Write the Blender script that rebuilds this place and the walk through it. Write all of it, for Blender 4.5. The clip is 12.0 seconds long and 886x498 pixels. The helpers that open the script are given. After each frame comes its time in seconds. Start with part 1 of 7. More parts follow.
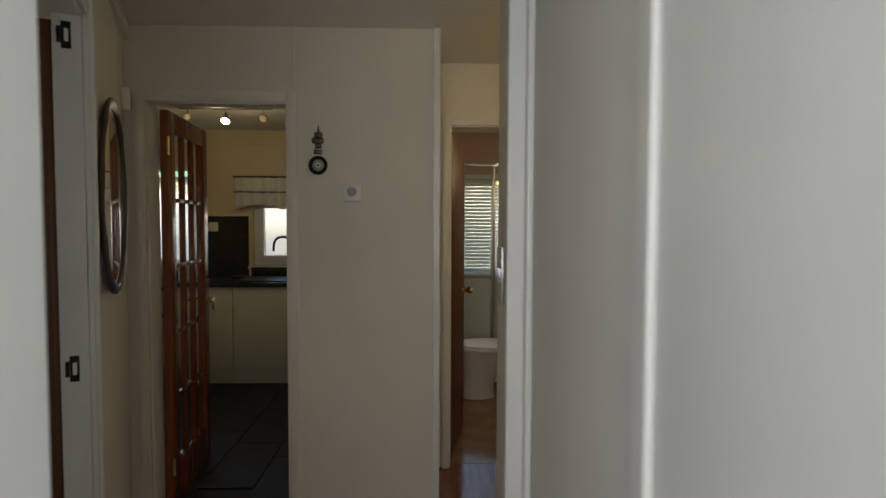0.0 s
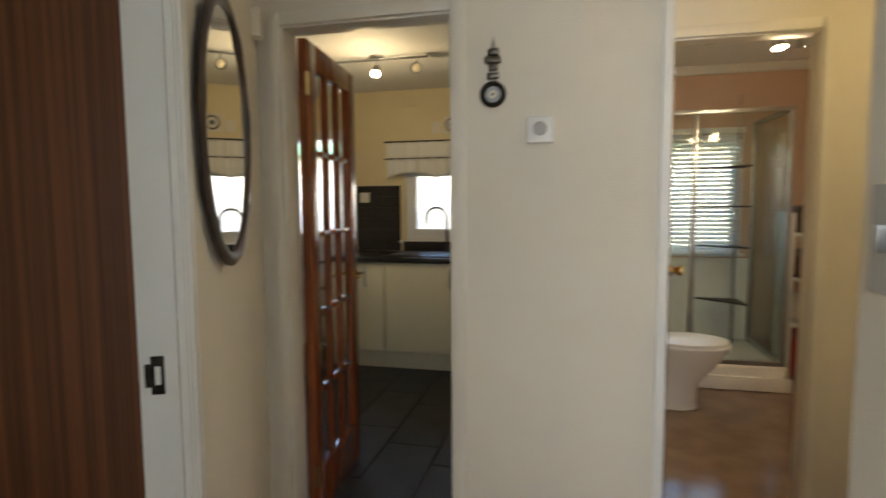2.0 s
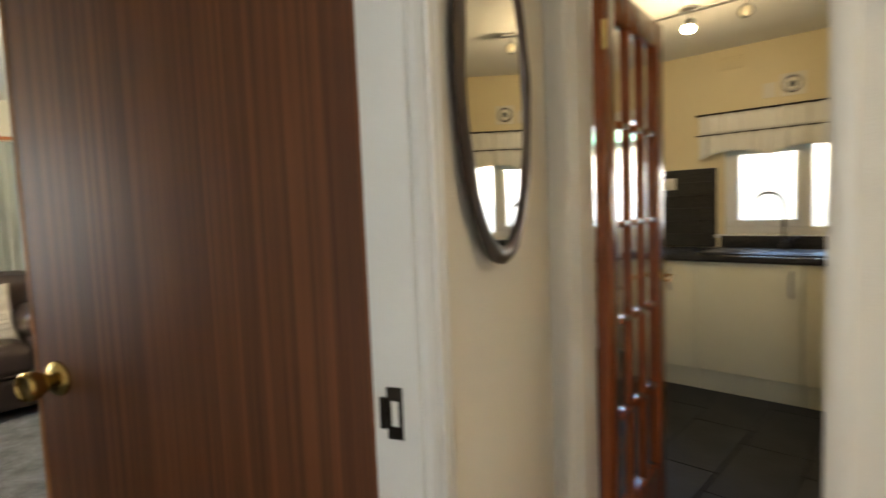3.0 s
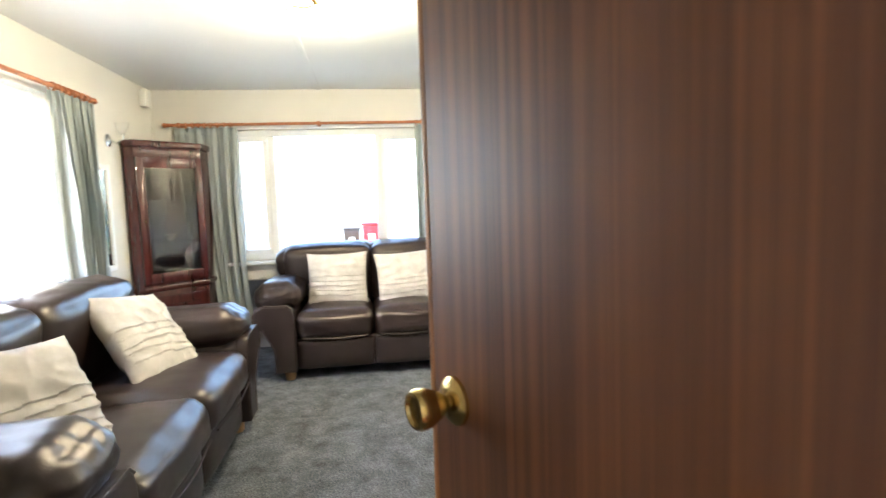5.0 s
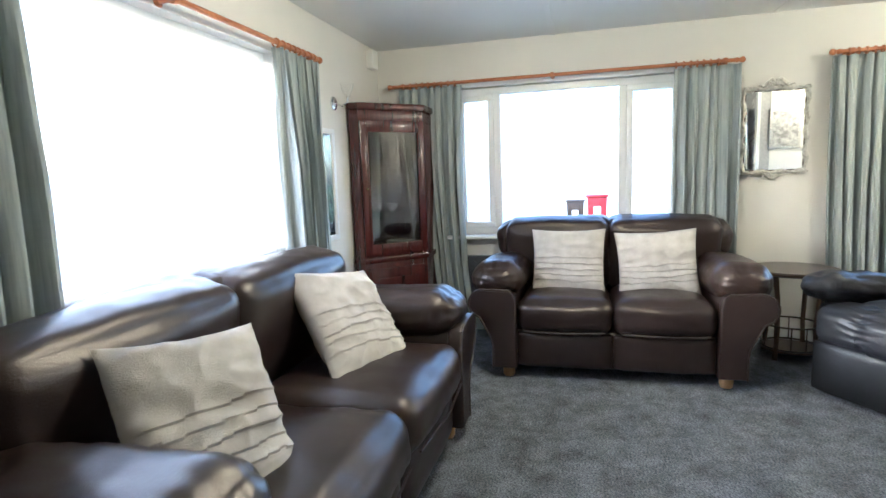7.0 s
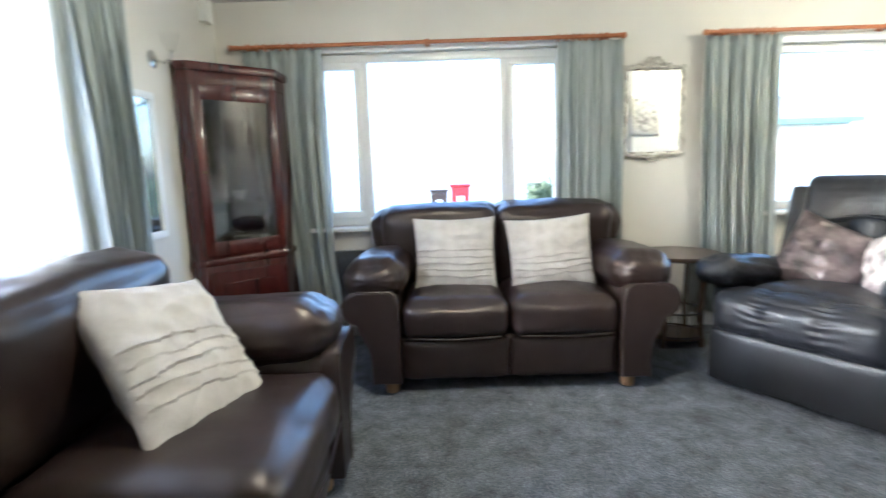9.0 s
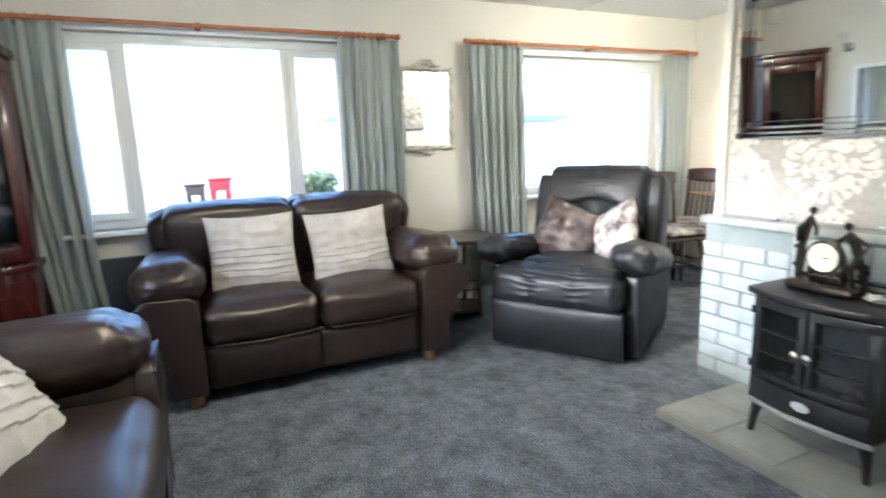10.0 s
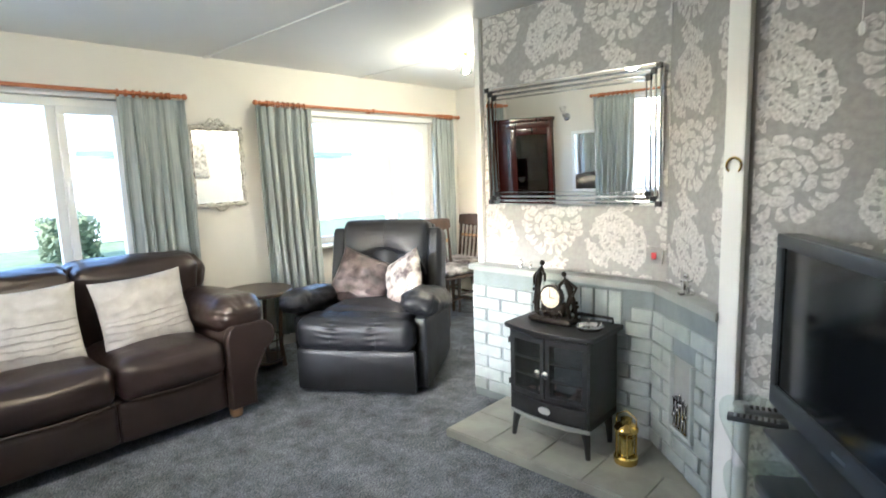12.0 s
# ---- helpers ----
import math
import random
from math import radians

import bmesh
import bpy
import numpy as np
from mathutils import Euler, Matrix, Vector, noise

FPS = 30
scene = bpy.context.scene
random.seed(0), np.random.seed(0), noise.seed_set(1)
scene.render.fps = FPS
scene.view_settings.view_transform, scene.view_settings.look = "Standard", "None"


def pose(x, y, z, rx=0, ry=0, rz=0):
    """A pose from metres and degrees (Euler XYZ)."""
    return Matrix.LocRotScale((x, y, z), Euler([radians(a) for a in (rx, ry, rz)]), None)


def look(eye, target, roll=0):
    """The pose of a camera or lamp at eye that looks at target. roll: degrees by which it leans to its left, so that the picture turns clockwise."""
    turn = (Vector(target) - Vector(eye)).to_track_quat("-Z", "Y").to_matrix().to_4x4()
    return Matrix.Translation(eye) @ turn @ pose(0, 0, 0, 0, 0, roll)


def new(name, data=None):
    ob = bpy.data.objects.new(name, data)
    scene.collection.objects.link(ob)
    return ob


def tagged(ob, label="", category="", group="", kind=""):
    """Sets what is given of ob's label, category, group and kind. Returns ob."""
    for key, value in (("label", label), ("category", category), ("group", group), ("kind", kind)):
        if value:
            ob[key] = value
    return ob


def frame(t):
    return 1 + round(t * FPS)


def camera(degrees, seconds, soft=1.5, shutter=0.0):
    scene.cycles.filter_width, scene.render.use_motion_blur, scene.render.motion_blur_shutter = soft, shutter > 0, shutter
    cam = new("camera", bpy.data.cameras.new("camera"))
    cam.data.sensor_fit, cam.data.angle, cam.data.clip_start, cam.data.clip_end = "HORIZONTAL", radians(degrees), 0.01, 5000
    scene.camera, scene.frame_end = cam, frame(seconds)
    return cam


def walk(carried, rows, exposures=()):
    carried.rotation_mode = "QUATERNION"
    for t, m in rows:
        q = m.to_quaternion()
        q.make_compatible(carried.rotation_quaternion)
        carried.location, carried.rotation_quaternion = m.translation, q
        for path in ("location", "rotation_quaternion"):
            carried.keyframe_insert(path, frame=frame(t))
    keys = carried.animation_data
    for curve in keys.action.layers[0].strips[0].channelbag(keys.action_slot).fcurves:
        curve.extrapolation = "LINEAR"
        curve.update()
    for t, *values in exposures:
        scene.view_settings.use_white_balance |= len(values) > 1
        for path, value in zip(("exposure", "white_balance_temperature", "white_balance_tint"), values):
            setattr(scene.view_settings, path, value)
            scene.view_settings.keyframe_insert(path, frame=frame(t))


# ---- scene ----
cam = camera(78.3, 12.0, 1.5, 0.5)
PATH = [
    (0, (0.91, 0.583, 1.423), (0.974, 2.58, 1.334), 0.2),
    (0.5, (0.818, 0.887, 1.434), (0.879, 2.883, 1.337), 0.3),
    (1, (0.772, 1.053, 1.387), (0.756, 3.049, 1.265), -0.2),
    (1.5, (0.691, 1.142, 1.35), (0.536, 3.131, 1.207), -0.3),
    (2, (0.669, 1.293, 1.328), (0.212, 3.233, 1.165), -0.4),
    (2.5, (0.631, 1.465, 1.319), (-0.338, 3.205, 1.137), -1.3),
    (3, (0.472, 1.668, 1.292), (-0.902, 3.114, 1.138), -2.3),
    (3.5, (0.352, 1.747, 1.278), (-1.366, 2.76, 1.134), -2.3),
    (3.7, (0.328, 1.757, 1.282), (-1.472, 2.614, 1.125), -2.4),
    (5.5, (-0.226, 1.786, 1.246), (-2.217, 1.813, 1.066), -1.9),
    (6, (-0.379, 1.746, 1.218), (-2.346, 1.437, 1.031), -2.1),
    (6.5, (-0.562, 1.697, 1.23), (-2.491, 1.22, 1.009), -1.9),
    (8.3, (-1.188, 1.551, 1.242), (-3.098, 1.041, 0.941), -1.7),
    (8.5, (-1.228, 1.526, 1.251), (-3.16, 1.116, 0.938), -1.8),
    (9, (-1.303, 1.49, 1.173), (-3.28, 1.482, 0.871), -1.9),
    (9.5, (-1.297, 1.448, 1.19), (-3.222, 1.867, 0.845), -2.2),
    (10, (-1.259, 1.267, 1.2), (-3.047, 2.087, 0.836), -2.0),
    (10.5, (-1.189, 1.167, 1.222), (-2.821, 2.261, 0.847), -2.0),
    (11, (-1.11, 1.112, 1.258), (-2.618, 2.37, 0.88), -2.0),
    (11.5, (-1.048, 1.071, 1.312), (-2.463, 2.44, 0.961), -2.0),
    (12, (-1.021, 1.049, 1.39), (-2.377, 2.493, 1.111), -1.9),
]
EXPOSURES = [(0.0, 1.73, 6600, 10), (0.5, 2.25, 6650, 10), (1.0, 2.47, 6540, 10), (2.0, 3.12, 6400, 10), (3.0, 3.72, 6600, 10), (3.7, 4.15, 6600, 10), (5.5, 4.45, 5380, 10), (6.0, 4.0, 5180, 10), (6.5, 3.79, 5130, 10), (8.5, 4.0, 5030, 10), (9.0, 3.8, 5030, 10), (9.5, 3.4, 5030, 10), (10.0, 3.75, 5080, 10), (10.5, 4.1, 5080, 10), (11.2, 4.13, 5130, 10), (12.0, 3.81, 5230, 10)]
walk(cam, [(t, look(eye, target, roll)) for t, eye, target, roll in PATH], EXPOSURES)

# world and sun
world = bpy.data.worlds.new("world")
scene.world = world
world.use_nodes = True
wn = world.node_tree.nodes
sky = wn.new("ShaderNodeTexSky")
sky.sky_type, sky.sun_disc = "NISHITA", False
sky.sun_elevation, sky.sun_rotation = radians(14), radians(168)
sky.dust_density, sky.air_density = 2.5, 0.8
wn["Background"].inputs[1].default_value = 0.15
world.node_tree.links.new(sky.outputs[0], wn["Background"].inputs[0])
sun = new("sun", bpy.data.lights.new("sun", "SUN"))
sun.data.energy, sun.data.angle, sun.data.color = 0.36, radians(4), (1.0, 0.95, 0.88)
sun.matrix_world = look((0, 0, 0), (-0.2, 1.0, -0.25))
# daylight through the open entrance behind the first step
entry = new("entrance_daylight", bpy.data.lights.new("entrance_daylight", "AREA"))
entry.data.shape, entry.data.size, entry.data.size_y = "RECTANGLE", 0.85, 0.95
entry.data.energy, entry.data.color = 3.9, (0.92, 0.96, 1.0)
entry.matrix_world = look((0.74, -0.30, 1.55), (0.74, 1.0, 1.45))


# ---------------------------------------------------------------- materials
def material(name, base, rough=0.5, metal=0.0, vary=0.0, scale=8.0, bump=0.0, bump_scale=60.0, base2=None, spec=0.5, coat=0.0):
    """A surface with a large-scale stain and a fine grain."""
    m = bpy.data.materials.new(name)
    m.use_nodes = True
    nt = m.node_tree
    b = nt.nodes["Principled BSDF"]
    b.inputs["Roughness"].default_value, b.inputs["Metallic"].default_value = rough, metal
    b.inputs["Specular IOR Level"].default_value = spec
    b.inputs["Coat Weight"].default_value = coat
    co = nt.nodes.new("ShaderNodeTexCoord")
    second = base2 or [c * (1 - vary) for c in base]
    n1 = nt.nodes.new("ShaderNodeTexNoise")
    n1.inputs["Scale"].default_value, n1.inputs["Detail"].default_value = scale, 6
    nt.links.new(co.outputs["Object"], n1.inputs["Vector"])
    mix = nt.nodes.new("ShaderNodeMix")
    mix.data_type = "RGBA"
    mix.inputs["A"].default_value, mix.inputs["B"].default_value = (*base, 1), (*second, 1)
    ramp = nt.nodes.new("ShaderNodeMapRange")
    ramp.inputs[1].default_value, ramp.inputs[2].default_value = 0.35, 0.65
    nt.links.new(n1.outputs[0], ramp.inputs[0])
    nt.links.new(ramp.outputs[0], mix.inputs["Factor"])
    nt.links.new(mix.outputs["Result"], b.inputs["Base Color"])
    if bump:
        n2 = nt.nodes.new("ShaderNodeTexNoise")
        n2.inputs["Scale"].default_value, n2.inputs["Detail"].default_value = bump_scale, 4
        nt.links.new(co.outputs["Object"], n2.inputs["Vector"])
        bp = nt.nodes.new("ShaderNodeBump")
        bp.inputs["Strength"].default_value, bp.inputs["Distance"].default_value = bump, 0.01
        nt.links.new(n2.outputs[0], bp.inputs["Height"])
        nt.links.new(bp.outputs[0], b.inputs["Normal"])
    return m


def stretched(name, dark, light, squeeze, rough, band=1.0, coat=0.0, bump=0.0):
    """Grain that runs along one axis: noise squeezed by the three numbers, in two widths."""
    m = bpy.data.materials.new(name)
    m.use_nodes = True
    nt = m.node_tree
    b = nt.nodes["Principled BSDF"]
    b.inputs["Roughness"].default_value, b.inputs["Coat Weight"].default_value = rough, coat
    co = nt.nodes.new("ShaderNodeTexCoord")
    mp = nt.nodes.new("ShaderNodeMapping")
    mp.inputs["Scale"].default_value = squeeze
    nt.links.new(co.outputs["Object"], mp.inputs[0])
    a = nt.nodes.new("ShaderNodeTexNoise")
    a.inputs["Scale"].default_value, a.inputs["Detail"].default_value = 1.0, 3
    c = nt.nodes.new("ShaderNodeTexNoise")
    c.inputs["Scale"].default_value, c.inputs["Detail"].default_value = 6.0, 2
    for n in (a, c):
        nt.links.new(mp.outputs[0], n.inputs["Vector"])
    add = nt.nodes.new("ShaderNodeMath")
    add.operation = "ADD"
    nt.links.new(a.outputs[0], add.inputs[0])
    mul = nt.nodes.new("ShaderNodeMath")
    mul.operation, mul.inputs[1].default_value = "MULTIPLY", 0.5 * band
    nt.links.new(c.outputs[0], mul.inputs[0])
    nt.links.new(mul.outputs[0], add.inputs[1])
    rg = nt.nodes.new("ShaderNodeMapRange")
    mid = 0.5 + 0.25 * band
    rg.inputs[1].default_value, rg.inputs[2].default_value = mid - 0.2, mid + 0.2
    nt.links.new(add.outputs[0], rg.inputs[0])
    mix = nt.nodes.new("ShaderNodeMix")
    mix.data_type = "RGBA"
    mix.inputs["A"].default_value, mix.inputs["B"].default_value = (*dark, 1), (*light, 1)
    nt.links.new(rg.outputs[0], mix.inputs["Factor"])
    nt.links.new(mix.outputs["Result"], b.inputs["Base Color"])
    if bump:
        bp = nt.nodes.new("ShaderNodeBump")
        bp.inputs["Strength"].default_value, bp.inputs["Distance"].default_value = bump, 0.003
        nt.links.new(add.outputs[0], bp.inputs["Height"])
        nt.links.new(bp.outputs[0], b.inputs["Normal"])
    return m


def glow(name, colour, strength):
    m = bpy.data.materials.new(name)
    m.use_nodes = True
    b = m.node_tree.nodes["Principled BSDF"]
    b.inputs["Base Color"].default_value = (*colour, 1)
    b.inputs["Emission Color"].default_value = (*colour, 1)
    b.inputs["Emission Strength"].default_value = strength
    return m


def glassy(name, colour=(1, 1, 1), rough=0.0, shine=0.03):
    m = bpy.data.materials.new(name)
    m.use_nodes = True
    nt = m.node_tree
    nt.nodes.remove(nt.nodes["Principled BSDF"])
    t = nt.nodes.new("ShaderNodeBsdfTransparent")
    t.inputs[0].default_value = (*colour, 1)
    g = nt.nodes.new("ShaderNodeBsdfGlossy")
    g.inputs["Roughness"].default_value = rough
    lw = nt.nodes.new("ShaderNodeLayerWeight")
    lw.inputs[0].default_value = 0.5
    pw = nt.nodes.new("ShaderNodeMath")
    pw.operation, pw.inputs[1].default_value = "POWER", 5.0
    nt.links.new(lw.outputs["Facing"], pw.inputs[0])
    f = nt.nodes.new("ShaderNodeMath")
    f.operation, f.inputs[1].default_value, f.inputs[2].default_value = "MULTIPLY_ADD", 0.6, shine
    nt.links.new(pw.outputs[0], f.inputs[0])
    mx = nt.nodes.new("ShaderNodeMixShader")
    nt.links.new(f.outputs[0], mx.inputs[0])
    nt.links.new(t.outputs[0], mx.inputs[1])
    nt.links.new(g.outputs[0], mx.inputs[2])
    nt.links.new(mx.outputs[0], nt.nodes["Material Output"].inputs[0])
    return m


def carpet(name):
    """Cut pile: fine flecks over broad brushed patches."""
    m = material(name, (0.071, 0.083, 0.103), 0.95, base2=(0.260, 0.274, 0.300), scale=120, bump=1.0, bump_scale=330, spec=0.1)
    nt = m.node_tree
    b = nt.nodes["Principled BSDF"]
    src = b.inputs["Base Color"].links[0].from_socket
    co = nt.nodes.new("ShaderNodeTexCoord")
    n = nt.nodes.new("ShaderNodeTexNoise")
    n.inputs["Scale"].default_value, n.inputs["Detail"].default_value, n.inputs["Roughness"].default_value = 7.0, 10, 0.78
    nt.links.new(co.outputs["Object"], n.inputs["Vector"])
    rg = nt.nodes.new("ShaderNodeMapRange")
    rg.inputs[1].default_value, rg.inputs[2].default_value, rg.inputs[3].default_value, rg.inputs[4].default_value = 0.34, 0.66, 0.50, 1.62
    nt.links.new(n.outputs[0], rg.inputs[0])
    mul = nt.nodes.new("ShaderNodeVectorMath")
    mul.operation = "SCALE"
    nt.links.new(src, mul.inputs[0])
    nt.links.new(rg.outputs[0], mul.inputs["Scale"])
    nt.links.new(mul.outputs[0], b.inputs["Base Color"])
    b.inputs["Diffuse Roughness"].default_value = 1.0
    return m


M_WALL = material("living wallpaper", (0.75, 0.725, 0.672), 0.75, vary=0.07, scale=1.5, bump=0.12, bump_scale=90)
M_HALL = material("hall wallpaper", (0.79, 0.742, 0.635), 0.7, vary=0.05, scale=2.0, bump=0.25, bump_scale=160)
M_PORCH = material("porch panel", (0.78, 0.78, 0.75), 0.65, vary=0.07, scale=2.2, bump=0.06, bump_scale=230)
M_KITCHEN = material("kitchen paint", (0.80, 0.70, 0.46), 0.6, vary=0.06, scale=2.0, bump=0.08)
M_BATH = material("bathroom paint", (0.66, 0.47, 0.36), 0.5, vary=0.08, scale=2.0)
M_CEIL = material("ceiling paint", (0.82, 0.82, 0.80), 0.65, vary=0.04, scale=1.2, bump=0.06, bump_scale=120)
M_CARPET = carpet("blue grey carpet")
M_VINYL = material("charcoal tile", (0.014, 0.016, 0.022), 0.5, base2=(0.026, 0.029, 0.036), scale=5, bump=0.1, bump_scale=40, spec=0.3)
M_GROUT = material("dark grout", (0.05, 0.05, 0.055), 0.8, vary=0.2)
M_LAMINATE = stretched("red brown laminate", (0.13, 0.045, 0.02), (0.26, 0.10, 0.045), (25, 2.0, 10), 0.18, coat=0.3)
M_LINO = material("tan vinyl", (0.27, 0.18, 0.115), 0.12, vary=0.25, scale=6)
M_SAPELE = stretched("sapele veneer", (0.072, 0.022, 0.008), (0.180, 0.064, 0.022), (84, 84, 0.45), 0.47, band=0.9)
M_SAPELE_EDGE = stretched("sapele lipping", (0.20, 0.075, 0.02), (0.36, 0.15, 0.05), (30, 30, 1.0), 0.4)
M_HARDWOOD = stretched("varnished hardwood", (0.17, 0.04, 0.012), (0.33, 0.09, 0.028), (30, 30, 1.2), 0.25, coat=0.4)
M_MAHOGANY = stretched("mahogany", (0.036, 0.007, 0.006), (0.085, 0.016, 0.013), (22, 22, 1.6), 0.25, coat=0.4)
M_PINE = stretched("orange pine", (0.36, 0.12, 0.04), (0.52, 0.20, 0.08), (8, 8, 8), 0.35, coat=0.2)
M_OAK = stretched("pale oak", (0.35, 0.20, 0.09), (0.50, 0.31, 0.15), (20, 20, 3), 0.45)
M_DARKWOOD = stretched("dark turned wood", (0.03, 0.016, 0.010), (0.07, 0.038, 0.022), (20, 20, 3), 0.3, coat=0.3)
M_EBONY = stretched("ebonised frame", (0.014, 0.008, 0.006), (0.040, 0.020, 0.013), (20, 20, 3), 0.35, coat=0.15)
M_LEATHER = material("brown leather", (0.019, 0.012, 0.011), 0.31, base2=(0.031, 0.020, 0.018), scale=5, bump=0.12, bump_scale=220, spec=0.68)
M_LEATHER.node_tree.nodes["Principled BSDF"].inputs["Specular Tint"].default_value = (1.0, 0.92, 0.86, 1)
M_LEATHER2 = material("black blue leather", (0.009, 0.010, 0.013), 0.42, base2=(0.015, 0.016, 0.020), scale=5, bump=0.14, bump_scale=200, spec=0.4)
M_LINEN = material("oatmeal cotton", (0.58, 0.55, 0.515), 0.9, base2=(0.47, 0.44, 0.405), scale=12, bump=0.5, bump_scale=300, spec=0.2)
M_SATIN = material("crushed mauve satin", (0.14, 0.112, 0.112), 0.34, base2=(0.035, 0.027, 0.030), scale=13, bump=1.0, bump_scale=15, metal=0.15)
M_SATIN2 = material("silver zebra satin", (0.62, 0.57, 0.53), 0.35, base2=(0.07, 0.05, 0.05), scale=13, bump=0.6, bump_scale=22, metal=0.1)
M_CURTAIN = stretched("sage curtain", (0.27, 0.31, 0.308), (0.42, 0.458, 0.45), (60, 60, 2.0), 0.75, bump=0.2)
M_IVORY = material("ivory gloss paint", (0.80, 0.76, 0.66), 0.4, vary=0.06, scale=4)
M_WHITE = material("white gloss paint", (0.80, 0.80, 0.77), 0.35, vary=0.05, scale=4)
M_UPVC = material("white plastic", (0.85, 0.86, 0.86), 0.3, vary=0.02, scale=4)
M_CREAM = material("cream unit door", (0.72, 0.70, 0.56), 0.25, vary=0.03, scale=4)
M_BLACKTOP = material("black worktop", (0.02, 0.02, 0.022), 0.2, base2=(0.04, 0.04, 0.043), scale=80)
M_BLACK = material("satin black iron", (0.014, 0.014, 0.015), 0.42, vary=0.3, scale=20, bump=0.1, bump_scale=180)
M_PLASTIC = material("dark grey plastic", (0.032, 0.036, 0.042), 0.33, vary=0.1)
M_SCREEN = material("tv screen", (0.006, 0.007, 0.009), 0.12, vary=0.05)
M_BRASS = material("aged brass", (0.56, 0.40, 0.15), 0.22, 1.0, vary=0.25, scale=30)
M_GOLD = material("polished gold brass", (0.75, 0.55, 0.17), 0.12, 1.0, vary=0.15, scale=25)
M_POST = material("brushed silver post", (0.70, 0.71, 0.72), 0.42, 0.3, vary=0.08)
M_CHROME = material("chrome", (0.72, 0.72, 0.72), 0.1, 1.0, vary=0.05)
M_STEEL = material("grey steel", (0.42, 0.43, 0.44), 0.3, 1.0, vary=0.15)
M_BRONZE = material("dark bronze", (0.045, 0.038, 0.032), 0.3, 0.8, vary=0.4, scale=40)
M_PEWTER = material("dull pewter", (0.20, 0.18, 0.15), 0.35, 0.8, vary=0.4, scale=40)
M_SILVER = material("antique silver gilt", (0.66, 0.64, 0.59), 0.40, 0.55, base2=(0.42, 0.40, 0.36), scale=60, bump=0.5, bump_scale=90)
M_MIRROR = material("mirror", (0.90, 0.91, 0.90), 0.01, 1.0)
M_GLASS = glassy("clear glass")
M_SMOKE = glassy("smoked glass", (0.66, 0.69, 0.71), 0.0, 0.11)
M_CABINET_GLASS = glassy("old cabinet glass", (0.45, 0.44, 0.43), 0.02, 0.09)
M_TINT = glassy("green edged glass", (0.90, 0.945, 0.925))


def net(name):
    """Fine white net: most of the light goes straight through, the rest is scattered."""
    m = bpy.data.materials.new(name)
    m.use_nodes = True
    nt = m.node_tree
    nt.nodes.remove(nt.nodes["Principled BSDF"])
    a, b, mx = nt.nodes.new("ShaderNodeBsdfTransparent"), nt.nodes.new("ShaderNodeBsdfTranslucent"), nt.nodes.new("ShaderNodeMixShader")
    b.inputs[0].default_value = (0.93, 0.94, 0.94, 1)
    co, w = nt.nodes.new("ShaderNodeTexCoord"), nt.nodes.new("ShaderNodeTexNoise")
    w.inputs["Scale"].default_value, w.inputs["Detail"].default_value = 14.0, 4
    nt.links.new(co.outputs["Object"], w.inputs["Vector"])
    rg = nt.nodes.new("ShaderNodeMapRange")
    rg.inputs[3].default_value, rg.inputs[4].default_value = 0.16, 0.30
    nt.links.new(w.outputs[0], rg.inputs[0])
    nt.links.new(rg.outputs[0], mx.inputs[0])
    nt.links.new(a.outputs[0], mx.inputs[1])
    nt.links.new(b.outputs[0], mx.inputs[2])
    nt.links.new(mx.outputs[0], nt.nodes["Material Output"].inputs[0])
    return m


M_NET = net("white net")
M_PAPER = material("grey damask ground", (0.32, 0.31, 0.30), 0.55, base2=(0.38, 0.37, 0.355), scale=40, bump=0.2, bump_scale=200)
M_PRINT = material("silver damask print", (0.68, 0.665, 0.635), 0.45, 0.08, base2=(0.46, 0.45, 0.43), scale=75, bump=0.15, bump_scale=160)
M_BRICK = material("pale grey painted brick", (0.362, 0.392, 0.382), 0.68, base2=(0.295, 0.325, 0.322), scale=14, bump=0.5, bump_scale=45)
# joints share the brick paint; the darker tone puts their shade into the colour
M_MORTAR = material("painted mortar darkened as joint shade", (0.21, 0.245, 0.25), 0.75, vary=0.2, bump=0.4)
M_MANTEL = material("grey mantel paint", (0.30, 0.31, 0.30), 0.4, vary=0.12, scale=12)
M_HEARTH = material("olive grey hearth tile", (0.23, 0.23, 0.20), 0.38, base2=(0.29, 0.29, 0.255), scale=9, bump=0.15, bump_scale=60)
M_CERAMIC = material("white ceramic", (0.82, 0.80, 0.76), 0.08, vary=0.02)
M_RED = material("red plastic", (0.45, 0.02, 0.025), 0.35, vary=0.1)
M_GRASS = material("lawn", (0.14, 0.19, 0.08), 0.9, base2=(0.20, 0.24, 0.12), scale=3, bump=0.6, bump_scale=50)
M_PATH = material("pale paving", (0.42, 0.40, 0.37), 0.8, vary=0.2, scale=2)
M_LEAF = material("hedge leaf", (0.09, 0.12, 0.06), 0.6, base2=(0.12, 0.16, 0.09), scale=6)
M_SIDING = material("caravan cladding", (0.70, 0.69, 0.64), 0.5, vary=0.06, scale=1.5)
M_GREENTRIM = material("sea green fascia", (0.20, 0.45, 0.36), 0.4, vary=0.1)
M_ROOF = material("grey roof tile", (0.36, 0.35, 0.34), 0.8, vary=0.3, scale=5)
M_BULB = glow("warm bulb", (1.0, 0.80, 0.48), 25)
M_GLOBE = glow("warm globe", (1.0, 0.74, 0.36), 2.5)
M_DIAL = material("ivory dial", (0.75, 0.70, 0.55), 0.4, vary=0.05)
M_COAL = material("ember bed", (0.16, 0.11, 0.10), 0.8, base2=(0.50, 0.38, 0.34), scale=30, bump=1.0, bump_scale=30)


